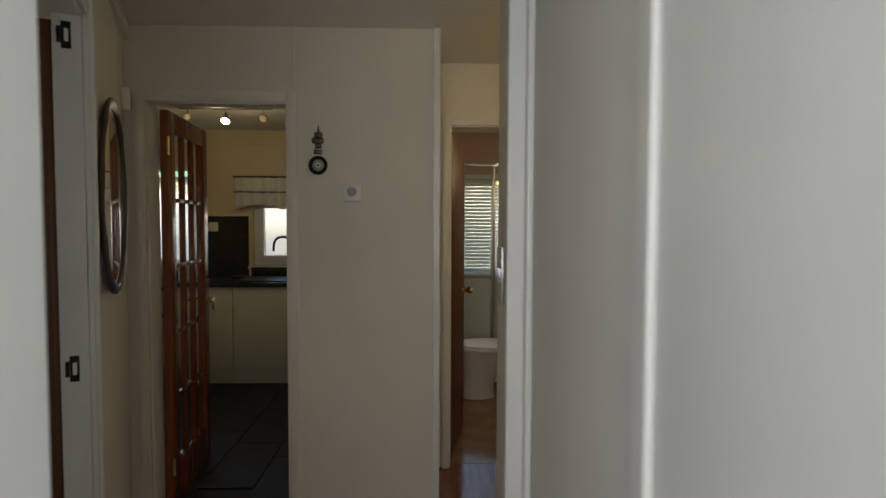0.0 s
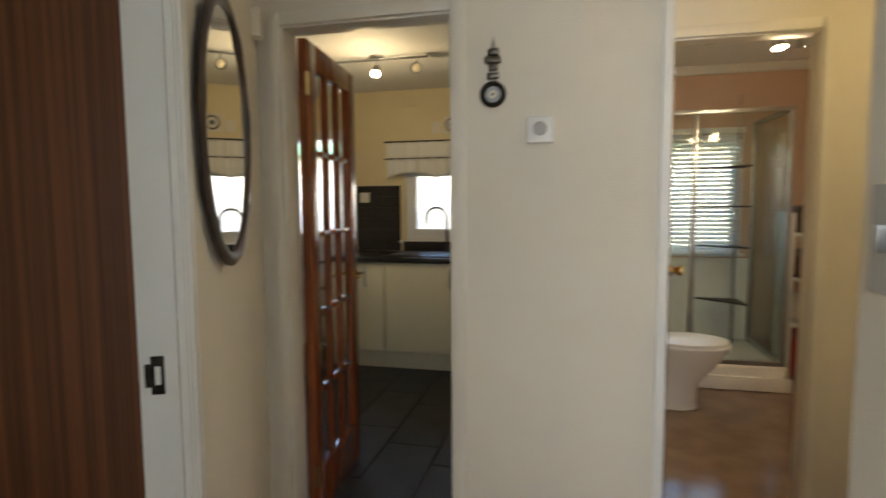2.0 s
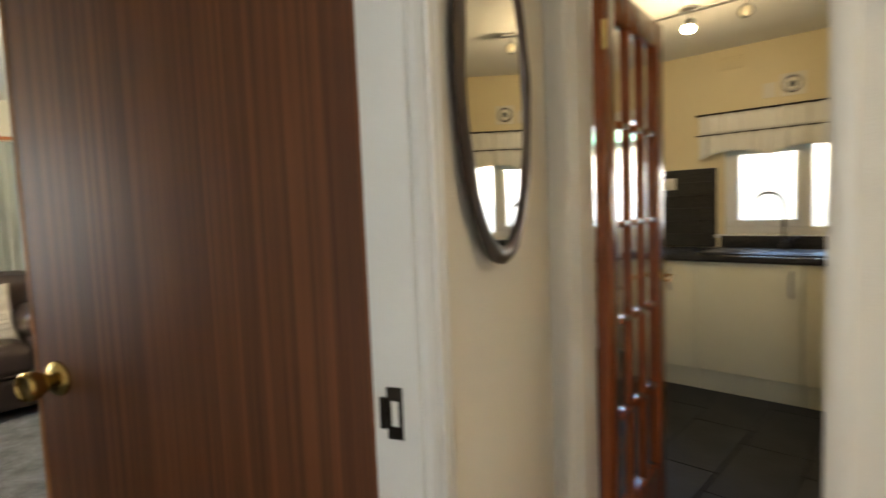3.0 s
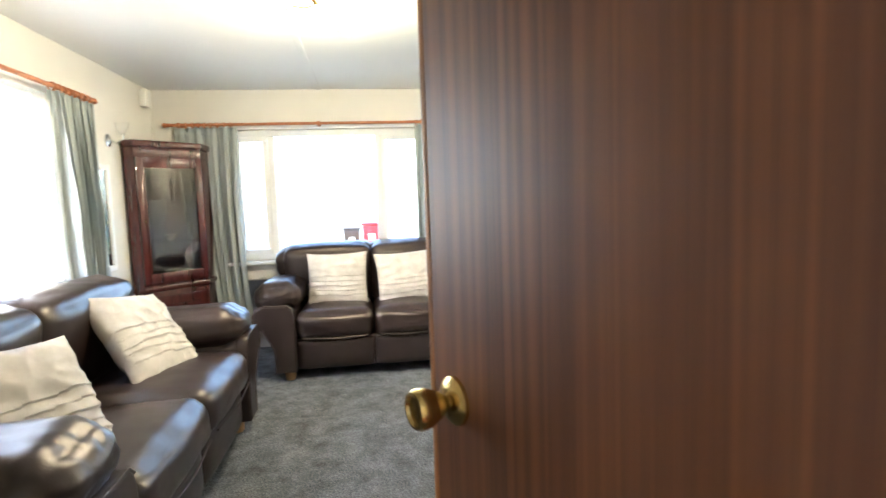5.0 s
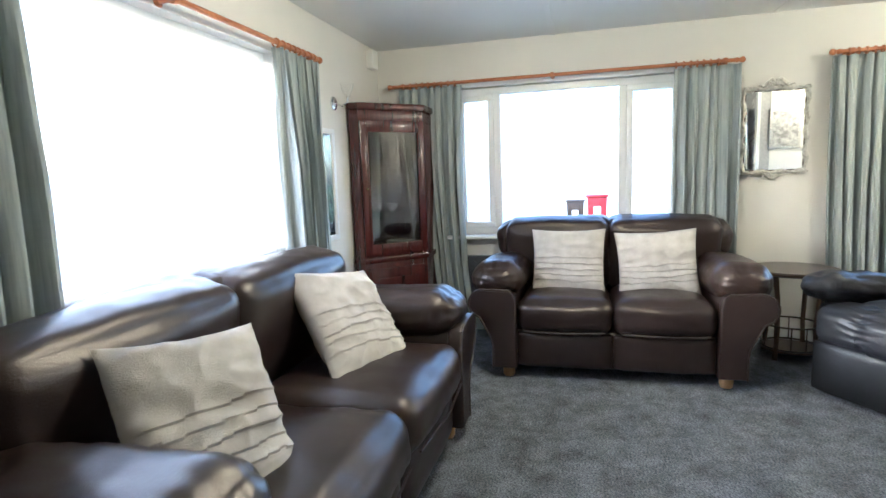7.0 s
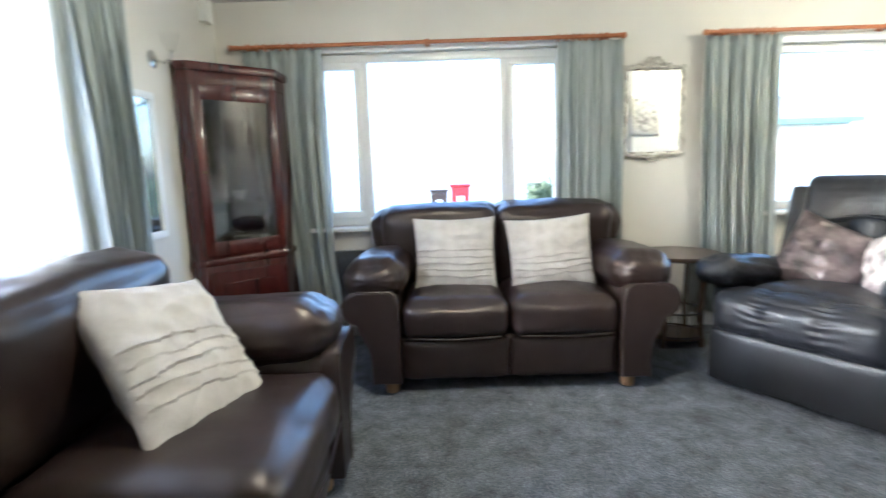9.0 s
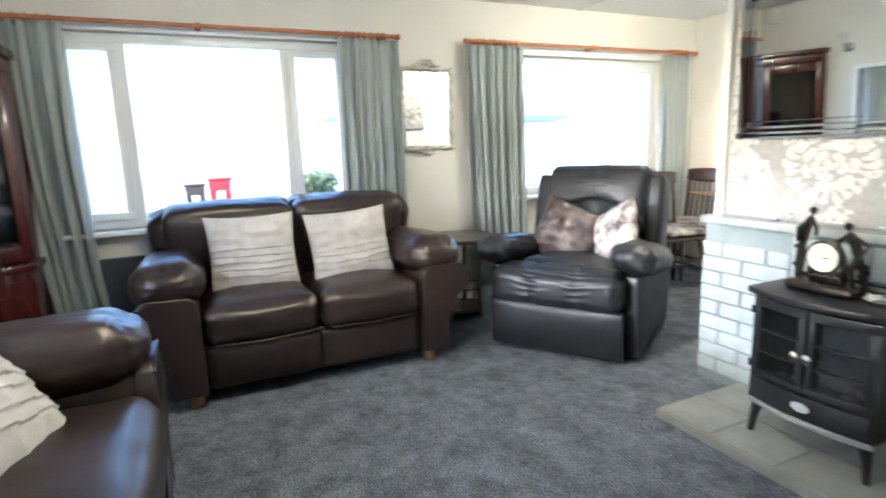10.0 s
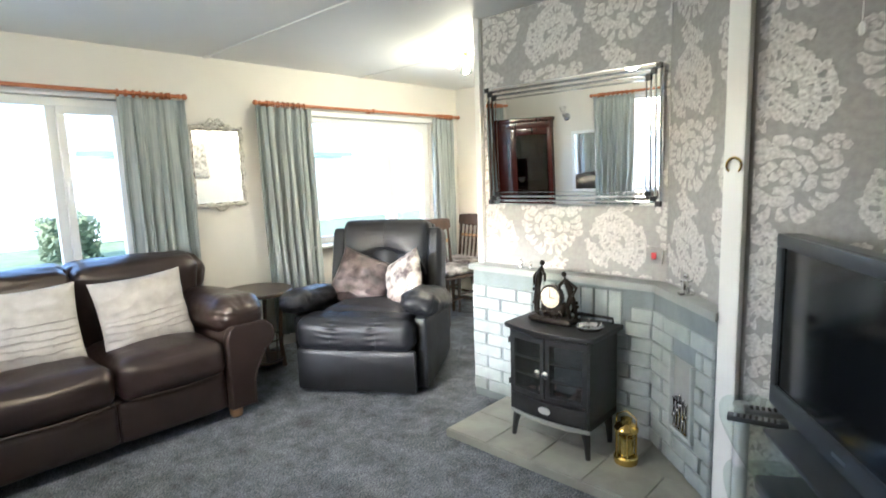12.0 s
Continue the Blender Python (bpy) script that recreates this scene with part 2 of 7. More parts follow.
# ---------------------------------------------------------------- builders
def thing(name, m, label, category, group="", kind=""):
    """An Empty at the thing's base."""
    ob = new(name)
    ob.matrix_world = m
    return tagged(ob, label, category, group, kind)


def part(name, bm, mat, parent=None, label="", m=None, smooth=True):
    """Links a bmesh as one mesh object under a thing or a part."""
    me = bpy.data.meshes.new(name)
    bm.to_mesh(me)
    bm.free()
    me.materials.append(mat)
    if smooth:
        me.polygons.foreach_set("use_smooth", [True] * len(me.polygons))
        me.set_sharp_from_angle(angle=radians(38))
    ob = new(name, me)
    if parent is not None:
        ob.parent = parent
    if m is not None:
        ob.matrix_local = m
    if label:
        ob["label"] = label
    return ob


def setting(name, bm, mat, label, category, smooth=False):
    return tagged(part(name, bm, mat, None, smooth=smooth), label, category, kind="structure")


def box(x0, x1, y0, y1, z0, z1, bevel=0.0, seg=2, bm=None, m=None):
    bm = bm or bmesh.new()
    vs = bmesh.ops.create_cube(bm, size=1.0)["verts"]
    for v in vs:
        v.co = Vector(((x0 + x1) / 2 + v.co.x * (x1 - x0), (y0 + y1) / 2 + v.co.y * (y1 - y0), (z0 + z1) / 2 + v.co.z * (z1 - z0)))
    if bevel:
        es = list({e for v in vs for e in v.link_edges})
        r = bmesh.ops.bevel(bm, geom=es, offset=bevel, segments=seg, affect="EDGES", profile=0.6)
        vs = list({v for f in r["faces"] for v in f.verts} | {v for v in vs if v.is_valid})
    if m is not None:
        bmesh.ops.transform(bm, matrix=m, verts=vs)
    return bm


def prism(points, z0, z1, bevel=0.0, bm=None, seg=2):
    """A flat outline in x and y raised from z0 to z1."""
    bm = bm or bmesh.new()
    low = [bm.verts.new((x, y, z0)) for x, y in points]
    high = [bm.verts.new((x, y, z1)) for x, y in points]
    n = len(points)
    fs = [bm.faces.new(low[::-1]), bm.faces.new(high)]
    fs += [bm.faces.new((low[i], low[(i + 1) % n], high[(i + 1) % n], high[i])) for i in range(n)]
    bmesh.ops.recalc_face_normals(bm, faces=fs)
    if bevel:
        es = list({e for f in fs[:2] for e in f.edges})
        bmesh.ops.bevel(bm, geom=es, offset=bevel, segments=seg, affect="EDGES", profile=0.6)
    return bm


def lathe(profile, n=20, bm=None, m=None):
    """Turns pairs of radius and height about z."""
    bm = bm or bmesh.new()
    rings = []
    made = []
    for r, z in profile:
        ring = [bm.verts.new((r * math.cos(2 * math.pi * i / n), r * math.sin(2 * math.pi * i / n), z)) for i in range(n)]
        made += ring
        rings.append(ring)
    for a, b in zip(rings, rings[1:]):
        for i in range(n):
            bm.faces.new((a[i], a[(i + 1) % n], b[(i + 1) % n], b[i]))
    bm.faces.new(rings[0][::-1])
    bm.faces.new(rings[-1])
    if m is not None:
        bmesh.ops.transform(bm, matrix=m, verts=made)
    return bm


def tube(points, r, n=8, bm=None, closed=False):
    """A round bar along points; r is one radius or one a point."""
    bm = bm or bmesh.new()
    pts = [Vector(p) for p in points]
    rs = r if isinstance(r, (list, tuple)) else [r] * len(pts)
    rings = []
    up = None
    k = len(pts)
    for i, p in enumerate(pts):
        d = (pts[(i + 1) % k] - pts[i - 1]) if closed else (pts[min(i + 1, k - 1)] - pts[max(i - 1, 0)])
        d.normalize()
        if up is None:
            up = Vector((0, 0, 1)) if abs(d.z) < 0.9 else Vector((1, 0, 0))
        a = d.cross(up).normalized()
        up = a.cross(d).normalized()
        rings.append([bm.verts.new(p + rs[i] * (math.cos(2 * math.pi * j / n) * a + math.sin(2 * math.pi * j / n) * up)) for j in range(n)])
    pairs = list(zip(rings, rings[1:])) + ([(rings[-1], rings[0])] if closed else [])
    for a, b in pairs:
        for j in range(n):
            bm.faces.new((a[j], a[(j + 1) % n], b[(j + 1) % n], b[j]))
    if not closed:
        bm.faces.new(rings[0][::-1])
        bm.faces.new(rings[-1])
    bmesh.ops.recalc_face_normals(bm, faces=bm.faces[:])
    return bm


def puff(sx, sy, sz, r, bulge=(0, 0, 0), crease=0.0, seed=0, n=14, m=None):
    """A stuffed block: rounded by r, each pair of faces swollen by bulge, with soft creases."""
    bm = bmesh.new()
    half = Vector((sx / 2, sy / 2, sz / 2))
    r = min(r, *half)
    inner = half - Vector((r, r, r))
    bmesh.ops.create_cube(bm, size=2.0)
    bmesh.ops.subdivide_edges(bm, edges=bm.edges[:], cuts=n, use_grid_fill=True)
    for v in bm.verts:
        q = v.co.copy()
        p = Vector([q[i] * half[i] for i in range(3)])
        c = Vector([max(-inner[i], min(inner[i], p[i])) for i in range(3)])
        d = p - c
        nrm = d.normalized() if d.length > 1e-6 else Vector((0, 0, 1))
        p = c + nrm * r
        for i in range(3):
            j, k = (i + 1) % 3, (i + 2) % 3
            p[i] += bulge[i] * q[i] * (1 - q[j] ** 2) * (1 - q[k] ** 2)
        if crease:
            f = noise.noise(p * 7 + Vector((seed * 3.1, seed, 0))) * 0.6 + (abs(noise.noise(p * 14 + Vector((seed, 7.7, seed)))) - 0.25)
            p += nrm * crease * f
        v.co = p
    if m is not None:
        bmesh.ops.transform(bm, matrix=m, verts=bm.verts)
    return bm


def pillow(w, h, t, pleats=0, seed=0, n=84):
    """A scatter cushion standing in x and z, with its own thickness in y, and tucked pleats across its lower half."""
    bm = bmesh.new()
    grids = []
    for side in (-1, 1):
        g = []
        for i in range(n + 1):
            row = []
            for j in range(n + 1):
                u, v = -1 + 2 * i / n, -1 + 2 * j / n
                pinch = 1 - 0.07 * (1 - abs(v) ** 2.0) * abs(u) ** 3
                pinch_v = 1 - 0.07 * (1 - abs(u) ** 2.0) * abs(v) ** 3
                x, z = u * w / 2 * pinch, v * h / 2 * pinch_v
                th = t / 2 * max(0.0, (1 - abs(u) ** 3.0) * (1 - abs(v) ** 3.0)) ** 0.55
                wr = noise.noise(Vector((x * 9 + seed, z * 9, side * 3))) * 0.008 + noise.noise(Vector((x * 4 + seed * 2, z * 22, side))) * 0.006 + (0.12 - abs(noise.noise(Vector((x * 7 + z * 5, z * 11 - x * 4, seed))))) * 0.022
                if pleats and side < 0 and abs(u) < 0.97:
                    for k in range(pleats):
                        c = -0.52 + 0.16 * k
                        wave = 0.035 * math.sin(u * 2 + seed) + 0.05 * noise.noise(Vector((u * 2.2, k * 1.7 + seed, 4.0)))
                        lift = (v - c + wave) / 0.15
                        if 0 <= lift < 1:
                            wr += 0.0095 * (0.8 + 0.5 * noise.noise(Vector((u * 3, k + seed * 2, 0.5)))) * (1 - lift) ** 1.5
                y = side * (th + (wr if th > 0 else 0) * min(1, th / 0.02))
                row.append(bm.verts.new((x, y, z)))
            g.append(row)
        grids.append(g)
        for i in range(n):
            for j in range(n):
                q = (g[i][j], g[i + 1][j], g[i + 1][j + 1], g[i][j + 1])
                bm.faces.new(q if side < 0 else q[::-1])
    bmesh.ops.remove_doubles(bm, verts=bm.verts[:], dist=0.0005)
    return bm


def wall(name, a, b, t, z0, z1, mat, label, openings=()):
    """A wall from a to b, its thickness t to the left of that line, with openings (from, to, sill, head) along it."""
    a, b = Vector(a), Vector(b)
    length = (b - a).length
    cuts = sorted({0.0, length, *[s for o in openings for s in o[:2]]})
    bm = bmesh.new()
    for s0, s1 in zip(cuts, cuts[1:]):
        spans = [(z0, z1)]
        for o0, o1, c0, c1 in openings:
            if o0 < (s0 + s1) / 2 < o1:
                spans = [(z0, c0), (c1, z1)]
        for c0, c1 in spans:
            if c1 - c0 > 0.001:
                box(s0, s1, 0, t, c0, c1, bm=bm)
    bmesh.ops.remove_doubles(bm, verts=bm.verts[:], dist=0.0002)
    bmesh.ops.recalc_face_normals(bm, faces=bm.faces[:])
    d = (b - a).normalized()
    ob = setting(name, bm, mat, label, "wall")
    ob.matrix_world = Matrix.Translation((a.x, a.y, 0)) @ Matrix.Rotation(math.atan2(d.y, d.x), 4, "Z")
    return ob


def along(a, b):
    """The frame of a line on plan: x along it from a, y to its left."""
    return Matrix.Translation((a[0], a[1], 0)) @ Matrix.Rotation(math.atan2(b[1] - a[1], b[0] - a[0]), 4, "Z")


def glass_pane(name, x0, x1, z0, z1, y, parent, mat=None, t=0.004):
    ob = part(name, box(x0, x1, y, y + t, z0, z1), mat or M_GLASS, parent, smooth=False)
    ob.visible_shadow = False
    return ob

# ---------------------------------------------------------------- structure
ZL, ZH, ZB = 2.27, 2.34, 2.46
# hall doorway corner points: the wall with the oval mirror runs from HC to HJ, the doorway from HJ to HN
HC, HJ = (-0.49, 3.18), (-0.062, 2.180)
HD = (Vector(HJ) - Vector(HC)).normalized()
HN = Vector(HJ) + HD * 0.80
HE = Vector(HJ) + HD * 0.98


def sheet(points, z, depth=0.05):
    return prism(points, z - depth, z)


setting("floor_living", sheet([(-5.2, -0.1), (0.25, -0.1), (0.28, 1.19), (HN.x - 0.04, HN.y), (-0.10, 2.15), (-0.56, 3.28), (-1.6, 3.28), (-2.0, 3.66), (-3.08, 3.66), (-3.08, 5.75), (-5.2, 5.75)], 0.0), M_CARPET, "worn blue grey flecked cut pile carpet", "carpet")
setting("floor_hall", sheet([(0.28, -1.5), (1.21, -1.5), (1.21, 2.47), (2.3, 2.47), (2.3, 3.77), (0.97, 3.77), (0.97, 3.23), (-0.49, 3.23), (-0.08, 2.16), (HN.x - 0.02, HN.y), (0.29, 1.19)], -0.004), M_LAMINATE, "glossy red brown laminate hall floor", "floor")
setting("floor_kitchen_base", sheet([(-3.03, 3.235), (0.96, 3.235), (0.96, 6.05), (-3.03, 6.05)], -0.010), M_GROUT, "dark grout bed under kitchen floor tiles", "floor")
setting("floor_bathroom", sheet([(0.96, 3.775), (2.7, 3.775), (2.7, 6.4), (0.96, 6.4)], -0.004), M_LINO, "shiny tan vinyl bathroom floor", "floor")
setting("ceiling_living", prism([(-5.2, -0.1), (0.3, -0.1), (0.3, 1.2), (-0.05, 2.18), (-0.5, 3.28), (-1.55, 3.30), (-2.0, 3.70), (-3.05, 3.7), (-3.05, 5.75), (-5.2, 5.75)], ZL, ZL + 0.06), M_CEIL, "white painted panel ceiling of the lounge", "ceiling")
setting("ceiling_bathroom", prism([(0.90, 3.72), (2.8, 3.72), (2.8, 6.45), (0.90, 6.45)], ZB, ZB + 0.06), M_CEIL, "white painted ceiling of the bathroom", "ceiling")
# beyond hall and kitchen it is an added unseen roof that stops light leaks
setting("ceiling_hall", prism([(-5.2, -0.2), (0.1, -0.2), (0.1, -1.6), (2.8, -1.6), (2.8, 3.75), (1.0, 3.75), (1.0, 6.45), (-5.2, 6.45)], ZH, ZH + 0.06), M_CEIL, "off-white painted ceiling of hall and kitchen", "ceiling")
for y in (1.42, 2.89, 4.30):
    setting("ceiling_batten", box(-5.05, -3.06 if y > 3.6 else -0.7, y - 0.02, y + 0.02, ZL - 0.008, ZL, 0.003), M_CEIL, "thin white cover strip on the ceiling joint", "trim")

# lounge walls; openings leave room for the three windows
wall("wall_west", (-5.05, -0.08), (-5.05, 5.72), 0.12, 0, ZL, M_WALL, "cream papered lounge wall with two windows", [(0.70, 2.44, 0.78, 1.93), (3.79, 5.30, 0.80, 1.90)])
wall("wall_south", (0.30, 0.02), (-5.05, 0.02), 0.12, 0, ZL, M_WALL, "cream papered lounge wall with one wide window", [(2.10, 3.78, 0.86, 1.94)])
wall("wall_north_dining", (-5.05, 5.62), (-3.02, 5.62), 0.10, 0, ZL, M_WALL, "cream papered end wall of the dining end", ())
wall("wall_dining_partition", (-3.03, 5.62), (-3.03, 3.762), -0.10, 0, ZL, M_WALL, "cream papered partition beside the dining end", ())
wall("wall_breast", (-3.13, 3.66), (-2.0, 3.66), 0.10, 0, ZL, M_PAPER, "grey chimney wall papered in silver damask", ())
wall("wall_breast_angle", (-2.0, 3.66), (-1.60, 3.28), 0.08, 0, ZL, M_PAPER, "angled grey wall papered in silver damask", ())
wall("wall_television", (-1.60, 3.28), (-0.53, 3.28), 0.05, 0, ZL, M_PAPER, "grey wall papered in silver damask", ())
wall("wall_oval_mirror", HC, HJ, -0.07, 0, ZH, M_HALL, "cream papered hall wall beside the lounge door", ())
wall("wall_door_head", HJ, HN, -0.07, 2.02, ZH, M_HALL, "cream papered wall over the lounge doorway", ())
wall("wall_door_near", HN, HE, -0.07, 0, ZH, M_HALL, "cream papered end of wall by the doorway", ())
wall("wall_lobby", (HE.x - 0.03, HE.y), (0.225, -0.35), -0.06, 0, ZH, M_PORCH, "pale panelled wall of the entrance lobby", ())
# hall, kitchen and bathroom walls
wall("wall_hall_end", (-0.54, 3.18), (0.97, 3.18), 0.10, 0, ZH, M_HALL, "cream papered hall wall with the kitchen doorway", [(0.14, 0.81, 0, 2.0)])
wall("wall_hall_return", (0.97, 3.281), (0.97, 6.4), 0.08, 0, ZB, M_HALL, "cream papered wall beside the bathroom door", ())
wall("wall_bathroom_front", (0.97, 3.72), (2.7, 3.72), 0.08, 0, ZB, M_HALL, "cream wall with the bathroom doorway", [(0.07, 0.64, 0, 2.0)])
wall("wall_hall_nib", (1.145, 2.34), (1.145, 2.135), 0.30, 0, ZH, M_HALL, "short cream wall end with the switch plate", ())
# its last metre, past the entrance, is added unseen to block the sun
wall("wall_porch", (1.205, 2.135), (1.205, -1.5), 0.08, 0, ZH, M_PORCH, "pale wood-chip entrance wall with a cover strip", ())
wall("wall_hall_far_side", (2.3, 2.47), (2.3, 3.72), -0.06, 0, ZH, M_HALL, "plain cream wall closing the passage", ())
wall("wall_hall_back", (1.44, 2.40), (2.36, 2.40), -0.06, 0, ZH, M_HALL, "plain cream wall closing the passage", ())
wall("wall_kitchen_back", (-3.05, 6.0), (0.90, 6.0), 0.10, 0, ZH, M_KITCHEN, "yellow painted kitchen wall with sink window", [(1.02, 1.70, 0.0, 2.02), (2.26, 3.30, 1.01, 1.68)])
wall("wall_kitchen_left", (-3.02, 3.80), (-3.02, 6.0), -0.04, 0, ZH, M_KITCHEN, "plain yellow kitchen wall", ())
wall("wall_kitchen_right", (0.885, 3.285), (0.885, 6.0), -0.02, 0, ZH, M_KITCHEN, "plain yellow kitchen wall", ())
wall("wall_kitchen_front", (-3.0, 3.76), (-1.6, 3.76), 0.03, 0, ZH, M_KITCHEN, "plain yellow kitchen wall", ())
wall("wall_bathroom_back", (0.97, 6.3), (2.7, 6.3), 0.10, 0, ZB, M_BATH, "pink tan bathroom wall with a blinded window", [(0.20, 1.06, 0.90, 1.90)])
wall("wall_bathroom_side", (2.62, 3.8), (2.62, 6.4), -0.06, 0, ZB, M_BATH, "plain pink tan bathroom wall", ())
# unseen wall, added only to keep direct sun out of the hall
wall("wall_sun_block", (0.0, -1.5), (1.4, -1.5), -0.06, -0.4, ZH, M_PORCH, "unseen pale wall added past the entrance to block the sun", ())
wall("wall_entrance_head", (0.2, -0.34), (1.3, -0.34), 0.06, 2.05, ZH, M_PORCH, "pale wall over the open entrance", ())

# entrance jamb beside the first step in
setting("door_jamb_entrance", box(0.20, 0.605, 0.93, 1.03, 0, ZH, 0.004), M_WHITE, "white painted entrance door jamb", "door jamb")
setting("trim_porch_strip", box(1.192, 1.205, 1.265, 1.312, 0, ZH, 0.005), M_WHITE, "white cover strip on the entrance wall", "trim")
setting("trim_porch_corner", box(1.138, 1.204, 2.10, 2.134, 0, ZH, 0.008), M_WHITE, "white corner architrave at the hall opening", "trim")
setting("trim_porch_bead", box(1.184, 1.204, 2.055, 2.095, 0, ZH, 0.007), M_WHITE, "slim white bead beside the corner board", "trim")
setting("trim_hall_corner", box(0.945, 0.978, 3.165, 3.18, 0, ZH, 0.004), M_WHITE, "cream strip covering the hall wall corner", "trim")
setting("trim_breast_edge", box(-3.145, -3.105, 3.628, 3.66, 0.82, ZL, 0.004), M_WHITE, "white strip on the chimney wall edge", "trim")
setting("trim_damask_strip", box(-1.640, -1.570, 3.215, 3.28, 0, ZL, 0.006), M_WHITE, "white cover strip between damask walls", "trim")
setting("trim_hall_panel", box(0.284, 0.296, 3.172, 3.18, 2.06, ZH, 0.002), M_HALL, "thin cream panel joint strip", "trim")
setting("skirting_hall", box(1.66, 2.29, 3.704, 3.72, 0, 0.075, 0.004), M_SAPELE, "dark stained skirting board", "skirting")
setting("skirting_west", box(-5.05, -5.032, 0.02, 5.62, 0, 0.09, 0.004), M_WHITE, "white painted skirting board", "skirting")
setting("skirting_south", box(-5.03, 0.2, 0.02, 0.038, 0, 0.09, 0.004), M_WHITE, "white painted skirting board", "skirting")


def door_trim(name, m, x0, x1, head, depth, w=0.058, mat=None, back=True):
    """A lining and moulded architraves round a doorway, front at y = 0, wall behind to depth."""
    ob = thing(name, m, "white painted moulded doorway frame", "door frame", kind="structure")
    mat = mat or M_WHITE
    part("lining", box(x0, x0 + 0.018, 0, depth, 0, head, 0.002), mat, ob)
    part("lining", box(x1 - 0.018, x1, 0, depth, 0, head, 0.002), mat, ob)
    part("lining_head", box(x0 + 0.018, x1 - 0.018, 0, depth, head - 0.018, head, 0.002), mat, ob)
    for side in ((-1, 0), (1, depth)) if back else ((-1, 0),):
        s, y = side
        for xa, xb in ((x0 - w + 0.01, x0 + 0.010), (x1 - 0.010, x1 + w - 0.01)):
            bm = box(xa, xb, min(y, y + s * 0.016), max(y, y + s * 0.016), 0, head + w - 0.012, 0.005)
            mid = (xa + xb) / 2
            box(mid - 0.016, mid + 0.016, min(y + s * 0.016, y + s * 0.024), max(y + s * 0.016, y + s * 0.024), 0, head + w - 0.03, 0.004, bm=bm)
            for c in (xa + 0.007, xb - 0.007):
                box(c - 0.0045, c + 0.0045, min(y + s * 0.016, y + s * 0.021), max(y + s * 0.016, y + s * 0.021), 0, head + w - 0.03, 0.002, bm=bm)
            part("architrave", bm, mat, ob)
        part("architrave_head", box(x0 + 0.011, x1 - 0.011, min(y, y + s * 0.016), max(y, y + s * 0.016), head - 0.010, head + w - 0.012, 0.005), mat, ob)
    return ob


door_trim("door_frame_kitchen", pose(0, 3.18, 0), -0.40, 0.27, 2.0, 0.10, 0.05, M_IVORY)
door_trim("door_frame_bathroom", pose(0, 3.72, 0), 1.04, 1.61, 2.0, 0.08, 0.045, M_IVORY, False)
frame_lounge = door_trim("door_frame_lounge", along(HJ, HN) @ pose(0.80, 0, 0, 0, 0, 180), 0.0, 0.80, 2.02, 0.07, 0.075, None, False)


def strike_plate(x, y, z):
    ob = thing("strike_plate", along(HJ, HN) @ pose(x, y, z) @ Matrix.Scale(0.74, 4), "dark bronze strike plate let into the door jamb", "strike plate", "strike plates on the jamb")
    bm = box(0, 0.003, -0.016, 0.016, -0.05, 0.05, 0.001)
    part("plate", bm, M_BRONZE, ob)
    part("slot", box(0.003, 0.0045, -0.006, 0.008, -0.024, 0.024, 0.0005), M_WHITE, ob, "pale slot opening")
    part("lip", box(0.0, 0.006, -0.030, -0.0165, -0.03, 0.03, 0.001), M_BRONZE, ob)


strike_plate(0.019, -0.036, 1.01)
strike_plate(0.019, -0.036, 1.945)


# ---------------------------------------------------------------- windows
def window(name, m, width, z0, z1, bars, label, sash=(), sill=0.13, depth=0.12):
    """A white plastic window in an opening that runs from 0 to width along x; y is outward."""
    ob = thing(name, m, label, "window", kind="structure")
    f = 0.055
    y0, y1 = depth * 0.45, depth * 0.45 + 0.06
    bm = box(0, width, y0, y1, z0, z0 + f, 0.006)
    box(0, width, y0, y1, z1 - f, z1, 0.006, bm=bm)
    box(0, f, y0, y1, z0 + f, z1 - f, 0.006, bm=bm)
    box(width - f, width, y0, y1, z0 + f, z1 - f, 0.006, bm=bm)
    part("window_frame", bm, M_UPVC, ob)
    edges = [f, *[e for b in bars for e in (b - f / 2, b + f / 2)], width - f]
    for b in bars:
        part("mullion", box(b - f / 2, b + f / 2, y0 + 0.002, y1 - 0.002, z0 + f, z1 - f, 0.006), M_UPVC, ob)
    for i in range(0, len(edges), 2):
        a, b = edges[i], edges[i + 1]
        c0, c1 = z0 + f, z1 - f
        if i // 2 in sash:
            s = 0.045
            bm = box(a, b, y0 - 0.012, y1 - 0.01, c0, c0 + s, 0.005)
            box(a, b, y0 - 0.012, y1 - 0.01, c1 - s, c1, 0.005, bm=bm)
            box(a, a + s, y0 - 0.012, y1 - 0.01, c0 + s, c1 - s, 0.005, bm=bm)
            box(b - s, b, y0 - 0.012, y1 - 0.01, c0 + s, c1 - s, 0.005, bm=bm)
            sh = part("sash", bm, M_UPVC, ob)
            part("handle", box((a + s * 0.3), (a + s * 0.7), y0 - 0.035, y0 - 0.012, (c0 + c1) / 2 - 0.06, (c0 + c1) / 2 + 0.05, 0.005), M_UPVC, sh)
            a, b, c0, c1 = a + s, b - s, c0 + s, c1 - s
        glass_pane("pane", a, b, c0, c1, (y0 + y1) / 2, ob)
    if sill:
        part("window_sill", box(-0.05, width + 0.05, -sill + 0.04, y0, z0 - 0.028, z0, 0.008), M_UPVC, ob)
        part("reveal_head", box(-0.03, width + 0.03, -0.012, 0.0, z1, z1 + 0.05, 0.004), M_UPVC, ob)
    return ob


